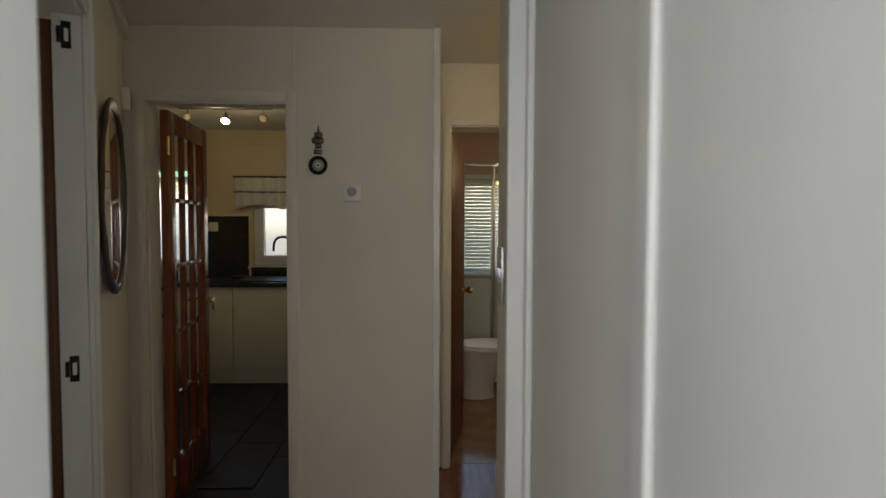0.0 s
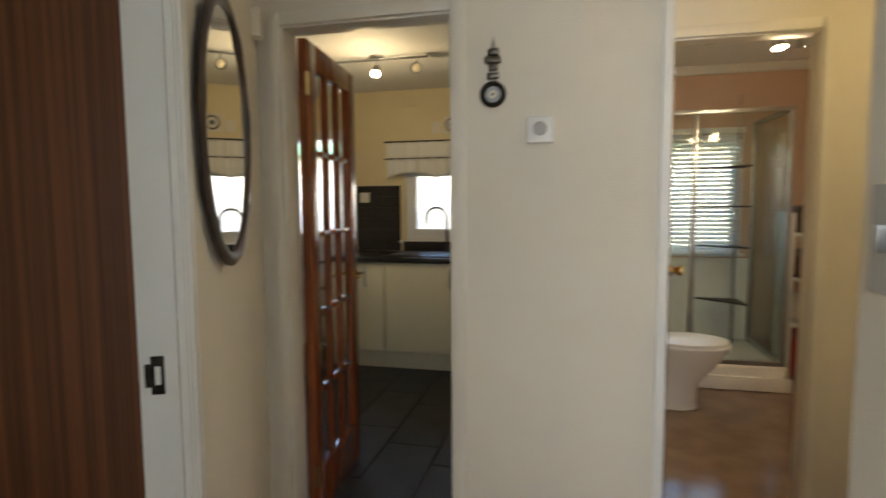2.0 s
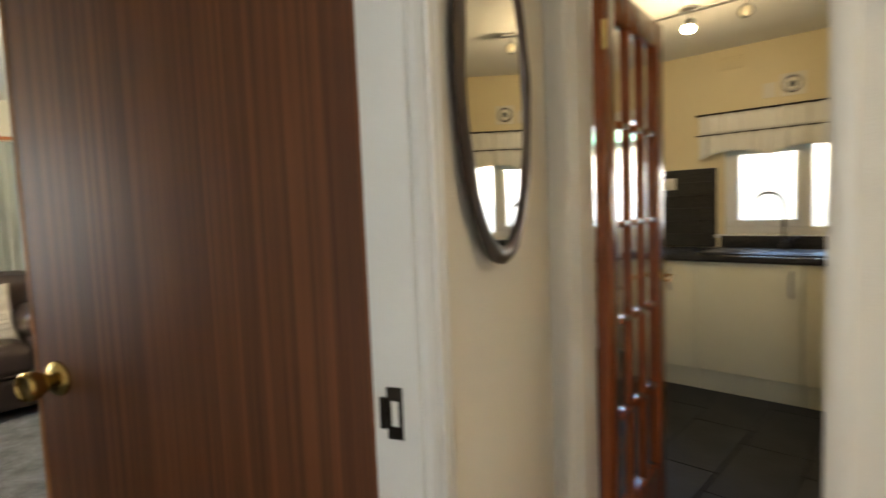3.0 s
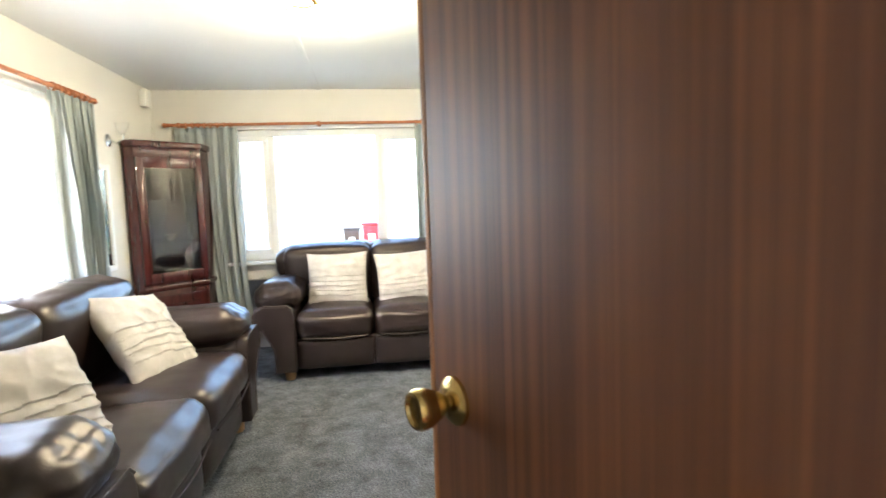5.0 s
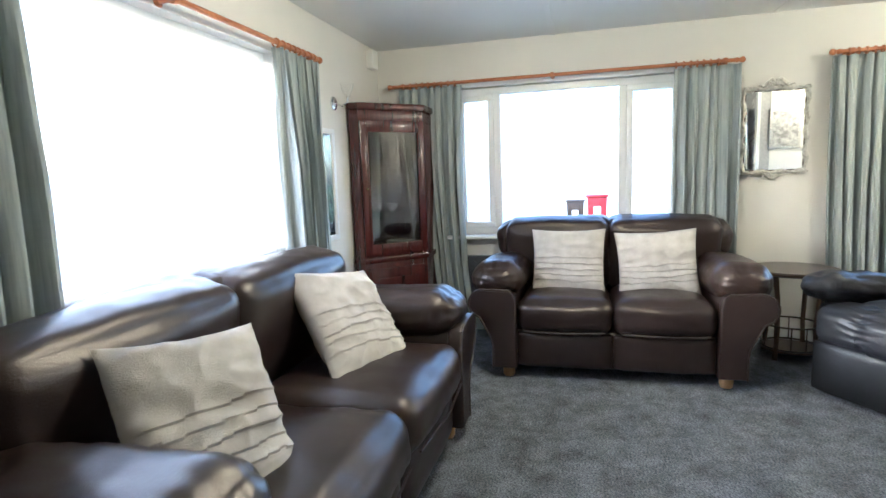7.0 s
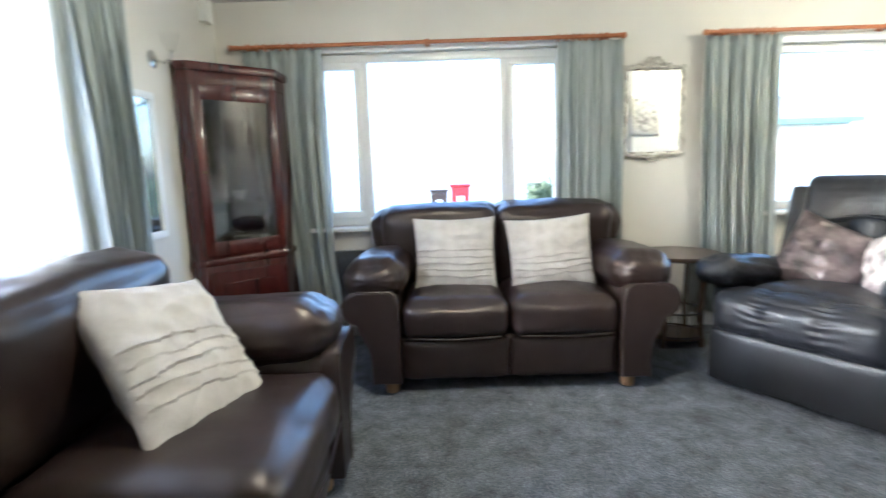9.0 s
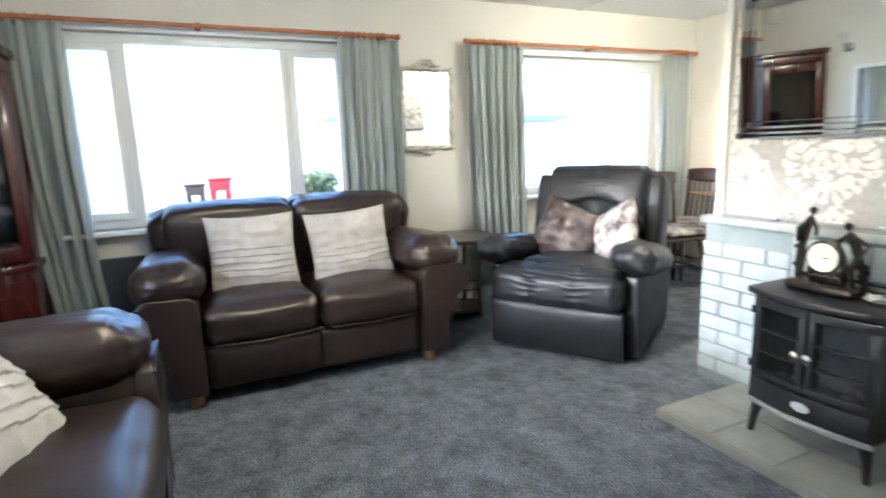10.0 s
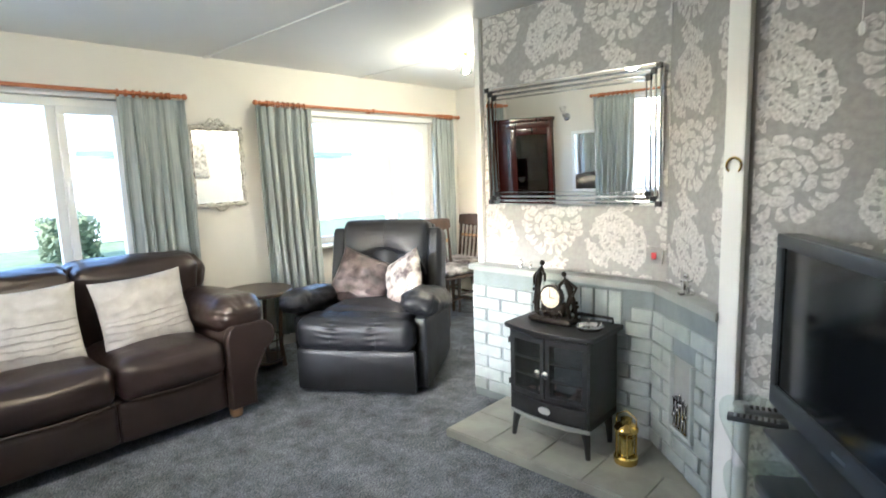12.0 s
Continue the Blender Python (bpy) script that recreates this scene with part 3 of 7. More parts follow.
window("window_1", along((-5.05, 0.62), (-5.05, 2.36)), 1.74, 0.78, 1.93, (0.36, 1.30), "wide white plastic window with three lights", (0, 2))
window("window_2", along((-5.05, 3.71), (-5.05, 5.22)), 1.51, 0.80, 1.90, (0.95,), "white plastic window with two lights", (1,))
window("window_3", along((-1.80, 0.02), (-3.48, 0.02)), 1.68, 0.86, 1.94, (), "wide white plastic picture window over the sofa")
window("window_4", along((-0.79, 6.0), (0.25, 6.0)), 1.04, 1.01, 1.68, (0.52,), "small white plastic window over the sink", (0,), 0.06, 0.10)
window("window_5", along((1.17, 6.3), (2.03, 6.3)), 0.86, 0.90, 1.90, (), "bathroom window behind a slatted blind", (), 0.06, 0.10)


# ---------------------------------------------------------------- curtains and poles
def pole(a, b, z, label):
    """A wooden curtain pole from a to b on plan, with turned ends, brackets and rings."""
    m = along(a, b)
    length = (Vector(b) - Vector(a)).length
    ob = thing("curtain_pole", m @ pose(0, 0, z), label, "curtain pole", "curtain poles")
    rot = Matrix.Rotation(radians(90), 4, "Y")
    part("rod", lathe([(0.013, 0.05), (0.013, length - 0.05)], 14, m=rot), M_PINE, ob)
    fin = [(0.006, -0.01), (0.019, 0.0), (0.021, 0.012), (0.016, 0.024), (0.010, 0.03), (0.017, 0.04), (0.017, 0.052)]
    part("finial", lathe(fin, 14, m=rot), M_PINE, ob)
    part("finial", lathe(fin, 14, m=Matrix.Translation((length, 0, 0)) @ Matrix.Rotation(radians(-90), 4, "Y")), M_PINE, ob)
    for s in (0.12, length / 2, length - 0.12):
        bm = lathe([(0.026, 0.0), (0.026, 0.008), (0.011, 0.016), (0.011, 0.062), (0.016, 0.07)], 12, m=Matrix.Translation((s, 0.085, 0)) @ Matrix.Rotation(radians(90), 4, "X"))
        lathe([(0.019, -0.012), (0.021, 0), (0.019, 0.012)], 14, bm=bm, m=Matrix.Translation((s, 0, 0)) @ rot)
        part("bracket", bm, M_PINE, ob)
    return ob


def ring_run(ob, s0, s1, n):
    rot = Matrix.Rotation(radians(90), 4, "Y")
    for i in range(n):
        s = s0 + (s1 - s0) * (i + 0.5) / n
        pts = [(s + 0.004 * math.sin(i), 0.021 * math.cos(2 * math.pi * k / 14), 0.021 * math.sin(2 * math.pi * k / 14) - 0.004) for k in range(14)]
        part("ring", tube(pts, 0.0055, 6, closed=True), M_PINE, ob)


def curtain(m, w_top, w_low, z0, z1, folds, shift, seed, label):
    """A gathered curtain hanging in x and z; it leans by shift towards its foot."""
    rnd = random.Random(seed)
    ob = thing("curtain", m, label, "curtain", "lounge curtains")
    bm = bmesh.new()
    cols, rows = folds * 10, 26
    ph = [rnd.uniform(-0.5, 0.5) for _ in range(folds + 2)]
    amp = [rnd.uniform(0.4, 1.35) for _ in range(folds + 2)]
    grid = []
    for j in range(rows + 1):
        v = j / rows
        z = z1 + (z0 - z1) * v
        line = []
        for i in range(cols + 1):
            u = i / cols
            k = min(folds, max(0.0, folds * (u + 0.035 * math.sin(math.pi * u) * (math.sin(7 * u + ph[1] * 9) + 0.7 * math.sin(17 * u + ph[2] * 9 + v)))))
            a = amp[int(k)] * (1 - k % 1) + amp[int(k) + 1] * (k % 1)
            w = w_top + (w_low - w_top) * min(1, v * 1.3)
            wob = 0.10 * math.sin(v * 3 + ph[int(k)] * 4) * math.sin(math.pi * u)
            x = (u - 0.5) * w + shift * v * v + 0.012 * math.sin(2 * math.pi * (k + ph[0]) * 2 + v)
            depth = (0.016 if v < 0.06 else 0.018 + 0.026 * min(1, (v - 0.06) * 3)) * a
            y = depth * (math.sin(2 * math.pi * (k + wob)) + 0.22 * math.sin(4 * math.pi * k + ph[int(k)] * 6 + v * 2)) + 0.006 * noise.noise(Vector((u * 6, v * 5, seed)))
            line.append(bm.verts.new((x, y, z)))
        grid.append(line)
    for j in range(rows):
        for i in range(cols):
            bm.faces.new((grid[j][i], grid[j + 1][i], grid[j + 1][i + 1], grid[j][i + 1]))
    cl = part("cloth", bm, M_CURTAIN, ob)
    so = cl.modifiers.new("thick", "SOLIDIFY")
    so.thickness = 0.004
    part("heading_tape", box(-w_top / 2, w_top / 2, 0.018, 0.024, z1 - 0.055, z1 - 0.005, 0.002), M_CURTAIN, ob, "stitched heading tape")
    return ob


ZR = 1.965
p1 = pole((-4.965, 0.14), (-4.965, 2.69), ZR, "orange pine curtain pole over the wide window")
p2 = pole((-4.965, 3.20), (-4.965, 5.56), ZR, "orange pine curtain pole over the dining window")
p3 = pole((-1.45, 0.11), (-3.86, 0.11), ZR, "orange pine curtain pole over the sofa window")
ring_run(p1, 0.10, 0.56, 9), ring_run(p1, 2.10, 2.46, 8)
ring_run(p2, 0.08, 0.46, 8), ring_run(p2, 2.02, 2.26, 6)
ring_run(p3, 0.10, 0.60, 9), ring_run(p3, 1.90, 2.34, 8)
ST = "sage grey lined curtain drawn back beside the window"
curtain(pose(-4.965, 0.47, 0, 0, 0, 90), 0.50, 0.42, 0.12, ZR - 0.025, 7, 0.10, 1, ST)
curtain(pose(-4.965, 2.47, 0, 0, 0, 90), 0.42, 0.42, 0.12, ZR - 0.025, 6, 0.0, 2, ST)
curtain(pose(-4.965, 3.46, 0, 0, 0, 90), 0.48, 0.46, 0.12, ZR - 0.025, 7, 0.04, 3, ST)
curtain(pose(-4.965, 5.32, 0, 0, 0, 90), 0.28, 0.26, 0.12, ZR - 0.025, 5, 0.0, 4, ST)
curtain(pose(-3.58, 0.12, 0, 0, 0, 180), 0.46, 0.40, 0.30, ZR - 0.025, 7, 0.06, 5, ST)
curtain(pose(-1.72, 0.12, 0, 0, 0, 180), 0.56, 0.56, 0.30, ZR - 0.025, 8, 0.0, 6, "grey sage curtain drawn back behind the sofa end")



def net_curtain(m, w, z0, z1, seed):
    """A gathered net hanging close to the glass."""
    ob = thing("net_curtain", m, "white gathered net curtain over the picture window", "net curtain")
    bm = bmesh.new()
    cols, rows = 150, 6
    g = [[bm.verts.new(((i / cols - 0.5) * w, 0.009 * math.sin(i * 0.95 + 0.4 * math.sin(j + seed)), z1 + (z0 - z1) * j / rows)) for i in range(cols + 1)] for j in range(rows + 1)]
    for j in range(rows):
        for i in range(cols):
            bm.faces.new((g[j][i], g[j + 1][i], g[j + 1][i + 1], g[j][i + 1]))
    part("net", bm, M_NET, ob)
    part("wire", tube([(-w / 2 - 0.02, 0, z1), (w / 2 + 0.02, 0, z1)], 0.003, 6), M_WHITE, ob)


net_curtain(pose(-2.64, 0.045, 0, 0, 0, 180), 1.78, 0.84, 1.935, 2)


# ---------------------------------------------------------------- doors
def knob(parent, m, mat):
    """A turned knob on its rose; z points away from the door."""
    kn = part("knob", lathe([(0.011, 0.006), (0.011, 0.018), (0.018, 0.026), (0.026, 0.044), (0.0275, 0.058), (0.024, 0.064), (0.020, 0.0645), (0.018, 0.060), (0.006, 0.059)], 24, m=m), mat, parent, "brass door knob")
    part("rose", lathe([(0.034, 0.0), (0.033, 0.005), (0.026, 0.010), (0.013, 0.014)], 24, m=m), mat, kn)


def lounge_door():
    ob = thing("lounge_door", Matrix.Translation((-0.108, 2.168, 0)) @ Matrix.Rotation(math.atan2(-0.395, -0.919), 4, "Z"), "flush sapele veneered door standing open into the lounge", "door")
    leaf = part("leaf", box(0.012, 0.752, -0.034, 0.0, 0.010, 1.99, 0.0015), M_SAPELE, ob)
    part("lipping", box(0.001, 0.0118, -0.035, 0.001, 0.010, 1.99, 0.002), M_SAPELE_EDGE, ob, "paler edge lipping")
    part("lipping", box(0.7522, 0.763, -0.035, 0.001, 0.010, 1.99, 0.002), M_SAPELE_EDGE, ob, "paler edge lipping")
    knob(ob, pose(0.700, 0.0, 1.0, -90, 0, 0), M_BRASS)
    knob(ob, pose(0.700, -0.034, 1.0, 90, 0, 0), M_BRASS)
    for z in (0.22, 1.0, 1.76):
        part("hinge", lathe([(0.006, z - 0.04), (0.006, z + 0.04)], 8, m=Matrix.Translation((-0.006, 0.006, 0))), M_BRASS, ob)


lounge_door()


def kitchen_door():
    """A hardwood door of fifteen panes, hinged on the frame and swung into the kitchen."""
    ob = thing("glazed_kitchen_door", Matrix.Translation((-0.375, 3.275, 0)) @ Matrix.Rotation(radians(96), 4, "Z"), "varnished hardwood door with fifteen glass panes, open into the kitchen", "door")
    w, h, t = 0.64, 1.975, 0.038
    for x0 in (0, w - 0.095):
        part("stile", box(x0, x0 + 0.095, -t, 0, 0.01, h, 0.003), M_HARDWOOD, ob)
    part("top_rail", box(0.095, w - 0.095, -t, 0, h - 0.10, h, 0.003), M_HARDWOOD, ob)
    part("bottom_rail", box(0.095, w - 0.095, -t, 0, 0.01, 0.21, 0.003), M_HARDWOOD, ob)
    xs = [0.095 + (w - 0.19) * i / 3 for i in range(4)]
    zs = [0.21 + (h - 0.31) * j / 5 for j in range(6)]
    for x in xs[1:-1]:
        part("glazing_bar", box(x - 0.011, x + 0.011, -t + 0.004, -0.004, 0.21, h - 0.10, 0.004), M_HARDWOOD, ob)
    for z in zs[1:-1]:
        for a, b in zip(xs, xs[1:]):
            part("glazing_bar", box(a + 0.0115, b - 0.0115, -t + 0.004, -0.004, z - 0.011, z + 0.011, 0.004), M_HARDWOOD, ob)
    for a, b in zip(xs, xs[1:]):
        for c, d in zip(zs, zs[1:]):
            glass_pane("pane", a, b, c, d, -t / 2, ob)
    for y, turn in ((0.0, -90), (-t, 90)):
        lev = part("lever", tube([(w - 0.045, y, 0.98), (w - 0.045, y + (0.045 if turn < 0 else -0.045), 0.98), (w - 0.075, y + (0.05 if turn < 0 else -0.05), 0.98), (w - 0.15, y + (0.05 if turn < 0 else -0.05), 0.975)], 0.008, 8), M_BRASS, ob, "brass lever handle")
        part("rose", lathe([(0.026, 0.0), (0.025, 0.006), (0.012, 0.010)], 18, m=pose(w - 0.045, y, 0.98, turn, 0, 0)), M_BRASS, lev)
    for z in (0.22, 1.80):
        part("hinge", lathe([(0.007, z - 0.045), (0.007, z + 0.045)], 8, m=Matrix.Translation((-0.006, -t - 0.004, 0))), M_BRASS, ob, "brass butt hinge")
        part("hinge_leaf", box(-0.022, 0.0, -t - 0.003, -t + 0.001, z - 0.045, z + 0.045, 0.001), M_BRASS, ob)


kitchen_door()


def bathroom_door():
    ob = thing("bathroom_door", Matrix.Translation((1.065, 3.81, 0)) @ Matrix.Rotation(radians(78), 4, "Z"), "dark veneered bathroom door standing open", "door")
    part("leaf", box(0, 0.54, 0, 0.034, 0.01, 1.975, 0.002), M_SAPELE, ob)
    knob(ob, pose(0.49, 0.0, 0.98, 90, 0, 0), M_BRASS)


bathroom_door()


# ---------------------------------------------------------------- sofas
def scroll(width, post, r, top, foot):
    """Outline of a scroll arm in x and z: a narrow post that flares to a roll on its outer side."""
    cx, cz = width - r, top - r
    pts = [(0.0, foot), (post, foot), (post, top - 0.36), (post + 0.006, top - 0.31), (post + 0.022, top - 0.272)]
    pts += [(cx + r * math.cos(radians(a)), cz + r * math.sin(radians(a))) for a in range(-75, 115, 15)]
    return pts + [(0.045, top - 0.006), (0.016, top - 0.030), (0.0, top - 0.080)]


def extrude_y(outline, y0, y1, bevel, bm=None):
    bm = prism([(x, z) for x, z in outline], y0, y1, bevel, bm, 3)
    bmesh.ops.transform(bm, matrix=Matrix(((1, 0, 0, 0), (0, 0, 1, 0), (0, 1, 0, 0), (0, 0, 0, 1))), verts=bm.verts)
    bmesh.ops.recalc_face_normals(bm, faces=bm.faces[:])
    return bm


def sofa(name, m, width, depth, seat_w, label, back_h, seed, leg_mat, wing):
    """A two-cushion leather sofa: local x across, front towards -y."""
    ob = thing(name, m, label, "sofa")
    hw, hs, f = width / 2, seat_w / 2, -depth / 2
    part("base", box(-hs - 0.01, hs + 0.01, f + 0.06, depth / 2 - 0.06, 0.075, 0.30, 0.02, 3), M_LEATHER, ob)
    for s in (-1, 1):
        c = s * hs / 2
        part("front_panel", puff(hs - 0.006, 0.07, 0.22, 0.03, (0, 0.02, 0), 0.004, seed + s, 10, pose(c, f + 0.065, 0.185)), M_LEATHER, ob)
        seat = part("seat_cushion", puff(hs - 0.004, depth - 0.28, 0.21, 0.07, (0.0, 0.025, 0.035), 0.008, seed + 3 * s, 20, pose(c, f - 0.012 + (depth - 0.28) / 2, 0.385, -2, 0, 0)), M_LEATHER, ob)
        part("piping", tube([(c - hs / 2 + 0.05, f - 0.018, 0.315), (c, f - 0.040, 0.312), (c + hs / 2 - 0.05, f - 0.018, 0.315)], 0.005, 6), M_LEATHER, seat)
        part("back_cushion", puff(hs + wing * 1.5, 0.24, back_h - 0.42, 0.07, (0.0, 0.05, 0.02), 0.008, seed + 5 * s, 20, pose(s * (hs / 2 + wing * 0.7), depth / 2 - 0.205, 0.43 + (back_h - 0.42) / 2, 13, 0, 0)), M_LEATHER, ob)
        bm = puff(hs + wing * 2 + 0.06, 0.25, 0.25, 0.09, (0.0, 0.02, 0.015), 0.009, seed + 7 * s, 26)
        for v in bm.verts:
            fold = math.sin(v.co.x * 62 + 4 * noise.noise(v.co * 6 + Vector((seed, s, 0))))
            v.co.z += 0.0055 * fold * max(0.0, v.co.z / 0.12) * math.exp(-((v.co.y + 0.03) / 0.07) ** 2)
        bmesh.ops.transform(bm, matrix=pose(s * (hs / 2 + wing * 0.95), depth / 2 - 0.165, back_h - 0.125, 8, s * 3, 0), verts=bm.verts)
        part("head_roll", bm, M_LEATHER, ob, "gathered leather headrest roll")
    part("back_shell", puff(seat_w + 0.10, 0.14, back_h - 0.16, 0.06, (0, 0.01, 0), 0.004, seed, 12, pose(0, depth / 2 - 0.08, 0.08 + (back_h - 0.16) / 2, 5, 0, 0)), M_LEATHER, ob)
    aw = hw - hs
    for s in (-1, 1):
        flip = Matrix.Diagonal((s, 1, 1, 1))
        out = scroll(aw, 0.14, 0.088, 0.555, 0.075)
        bm = extrude_y([(x * 0.97, z) for x, z in out], f + 0.05, depth / 2 - 0.04, 0.012)
        bmesh.ops.transform(bm, matrix=Matrix.Translation((s * hs, 0, 0)) @ flip, verts=bm.verts)
        bmesh.ops.recalc_face_normals(bm, faces=bm.faces[:])
        arm = part("arm", bm, M_LEATHER, ob)
        bm = extrude_y([(x * 1.03, z + (0.008 if z > 0.3 else 0)) for x, z in out], f - 0.012, f + 0.055, 0.014)
        bmesh.ops.transform(bm, matrix=Matrix.Translation((s * hs, 0, 0)) @ flip, verts=bm.verts)
        bmesh.ops.recalc_face_normals(bm, faces=bm.faces[:])
        part("arm_front", bm, M_LEATHER, arm, "shaped leather arm facing")
        edge = [(s * (hs + x * 1.03), f - 0.010, z + (0.008 if z > 0.3 else 0)) for x, z in out[1:-1]]
        part("piping", tube(edge, 0.0055, 6), M_LEATHER, arm, "raised seam round the arm facing")
        sy = depth - 0.125
        bm = puff(aw * 1.14, sy, 0.215, 0.10, (0.012, 0.03, 0.02), 0.007, seed + 11 * s, 30)
        for v in bm.verts:
            near = math.exp(-((v.co.y + sy / 2 - 0.03) / 0.075) ** 2)
            ring = math.atan2(v.co.z, v.co.x)
            v.co.y += 0.0022 * near * math.sin(ring * 15 + 3 * noise.noise(v.co * 8))
            v.co.z += 0.0022 * near * math.sin(v.co.x * 80 + seed) + 0.003 * noise.noise(Vector((v.co.x * 4, v.co.y * 13, seed)))
        bmesh.ops.transform(bm, matrix=pose(s * (hs + aw * 0.45), f + 0.030 + sy / 2, 0.588, -3, s * 4, 0), verts=bm.verts)
        part("arm_pad", bm, M_LEATHER, arm, "overstuffed creased leather arm pad")
        for y in (f + 0.085, depth / 2 - 0.12):
            part("leg", lathe([(0.030, 0.0), (0.036, 0.01), (0.040, 0.076)], 14, m=Matrix.Translation((s * (hs + 0.06), y, 0))), leg_mat, ob, "pale wooden foot")
    return ob


sofa("two_seat_sofa", pose(-4.44, 1.81, 0, 0, 0, 90), 1.68, 0.96, 1.12, "dark brown leather two-seat sofa under the window", 0.92, 1, M_OAK, 0.10)
sofa("three_seat_sofa", pose(-2.38, 0.625, 0, 0, 0, 180), 2.12, 0.94, 1.46, "dark brown leather sofa below the picture window", 0.91, 20, M_OAK, 0.085)


def scatter(m, w, h, mat, label, pleats, seed):
    ob = part("cushion", pillow(w, h, 0.15, pleats, seed), mat, None)
    ob.matrix_world = m
    return tagged(ob, label, "cushion", "scatter cushions")


PALE = "oatmeal cotton scatter cushion with sewn pleats"
scatter(pose(-4.34, 1.545, 0.665, -16, 0, 90), 0.47, 0.45, M_LINEN, PALE, 5, 1)
scatter(pose(-4.34, 2.085, 0.660, -14, -3, 92), 0.49, 0.43, M_LINEN, PALE, 4, 2)
scatter(pose(-1.87, 0.735, 0.635, -32, 5, 158), 0.43, 0.51, M_LINEN, PALE, 5, 3)
scatter(pose(-2.83, 0.70, 0.645, -40, 8, 160), 0.49, 0.54, M_LINEN, PALE, 5, 4)


def gathered(sx, sy, sz, r, seed):
    """A stuffed roll with pleats drawn in along two seams."""
    bm = puff(sx, sy, sz, r, (0, 0.015, 0.02), 0.004, seed, 40)
    for v in bm.verts:
        for x in (-0.15, 0.15):
            d = abs(v.co.x - x)
            k = math.exp(-(d / 0.035) ** 2)
            v.co *= 1 - 0.075 * k
            fold = math.exp(-(d / 0.05) ** 2) * math.sin(v.co.z * 170 + v.co.y * 120 + 3 * noise.noise(v.co * 9))
            v.co += v.co.normalized() * 0.006 * fold
    return bm


def recliner(m):
    """A padded recliner: local x across, front towards -y."""
    ob = thing("recliner_chair", m, "black leather recliner armchair with a tall padded back", "armchair")
    L = M_LEATHER2
    part("base", box(-0.36, 0.36, -0.34, 0.40, 0.03, 0.30, 0.02), L, ob)
    part("footrest", puff(0.78, 0.06, 0.27, 0.014, (0, 0.010, 0), 0.003, 2, 12, pose(0, -0.43, 0.17)), L, ob, "closed leather footrest panel")
    roll = part("footrest_roll", gathered(0.77, 0.26, 0.21, 0.065, 3), L, ob, "gathered knee roll")
    roll.matrix_local = pose(0, -0.355, 0.40)
    part("seat_cushion", puff(0.58, 0.62, 0.20, 0.07, (0, 0.02, 0.03), 0.007, 4, 16, pose(0, -0.03, 0.41, -4, 0, 0)), L, ob)
    for x in (-0.15, 0.15):
        part("seam", tube([(x, -0.482, 0.33), (x, -0.485, 0.42), (x, -0.445, 0.495), (x, -0.35, 0.505)], 0.004, 6), L, ob)
    for s in (-1, 1):
        part("side_panel", puff(0.09, 0.80, 0.46, 0.022, (0.006, 0, 0), 0.005, 5 + s, 12, pose(s * 0.405, 0.05, 0.26)), L, ob)
        part("arm_pad", puff(0.24, 0.66, 0.135, 0.06, (0.008, 0.03, 0.03), 0.018, 7 + s, 20, pose(s * 0.405, -0.10, 0.55, -9, s * 8, 0)), L, ob, "padded leather arm")
        part("back_wing", puff(0.11, 0.24, 0.62, 0.035, (0.008, 0, 0), 0.005, 9 + s, 12, pose(s * 0.365, 0.37, 0.67, -14, 0, 0)), L, ob)
    part("back_shell", puff(0.68, 0.14, 0.80, 0.05, (0, 0, 0), 0.003, 3, 12, pose(0, 0.46, 0.62, -13, 0, 0)), L, ob)
    # lower back in three stuffed channels, set behind the arched edge of the headrest
    bm = puff(0.58, 0.12, 0.42, 0.05, (0, 0.02, 0), 0.006, 12, 26)
    for v in bm.verts:
        if v.co.y < 0:
            v.co.y -= 0.030 * abs(math.cos(math.pi * 1.5 * v.co.x / 0.29)) - 0.015
    bmesh.ops.transform(bm, matrix=pose(0, 0.305, 0.645, -12, 0, 0), verts=bm.verts)
    part("back_cushion", bm, L, ob, "channelled lower back cushion")
    # headrest: square shouldered, its lower edge cut to an arch
    bm = puff(0.66, 0.20, 0.46, 0.055, (0, 0.022, 0.006), 0.0025, 14, 28)
    for v in bm.verts:
        if v.co.z < 0.16:
            k = min(1.0, (0.16 - v.co.z) / 0.36)
            v.co.z += 0.21 * k * math.cos(min(1.0, abs(v.co.x) / 0.33) * math.pi / 2) ** 0.8
        v.co.y -= 0.005 * noise.noise(Vector((v.co.x * 5, 3.1, v.co.z * 5)))
    bmesh.ops.transform(bm, matrix=pose(0, 0.365, 0.815, -13, 0, 0), verts=bm.verts)
    part("headrest", bm, L, ob, "wide padded leather headrest with an arched lower edge")
    a0 = pose(0, 0.365, 0.815, -13, 0, 0)
    arc = [a0 @ Vector((0.325 * math.sin(a), -0.105, -0.225 + 0.235 * max(0.0, math.cos(a)) ** 0.8)) for a in [radians(-84 + 168 * i / 22) for i in range(23)]]
    part("arched_seam", tube([tuple(p) for p in arc], 0.008, 6), L, ob)
    part("centre_seam", tube([tuple(a0 @ Vector((0.0, y, z))) for y, z in ((-0.118, 0.03), (-0.122, 0.11), (-0.108, 0.19), (-0.06, 0.232), (0.0, 0.236))], 0.003, 6), L, ob)
    return ob


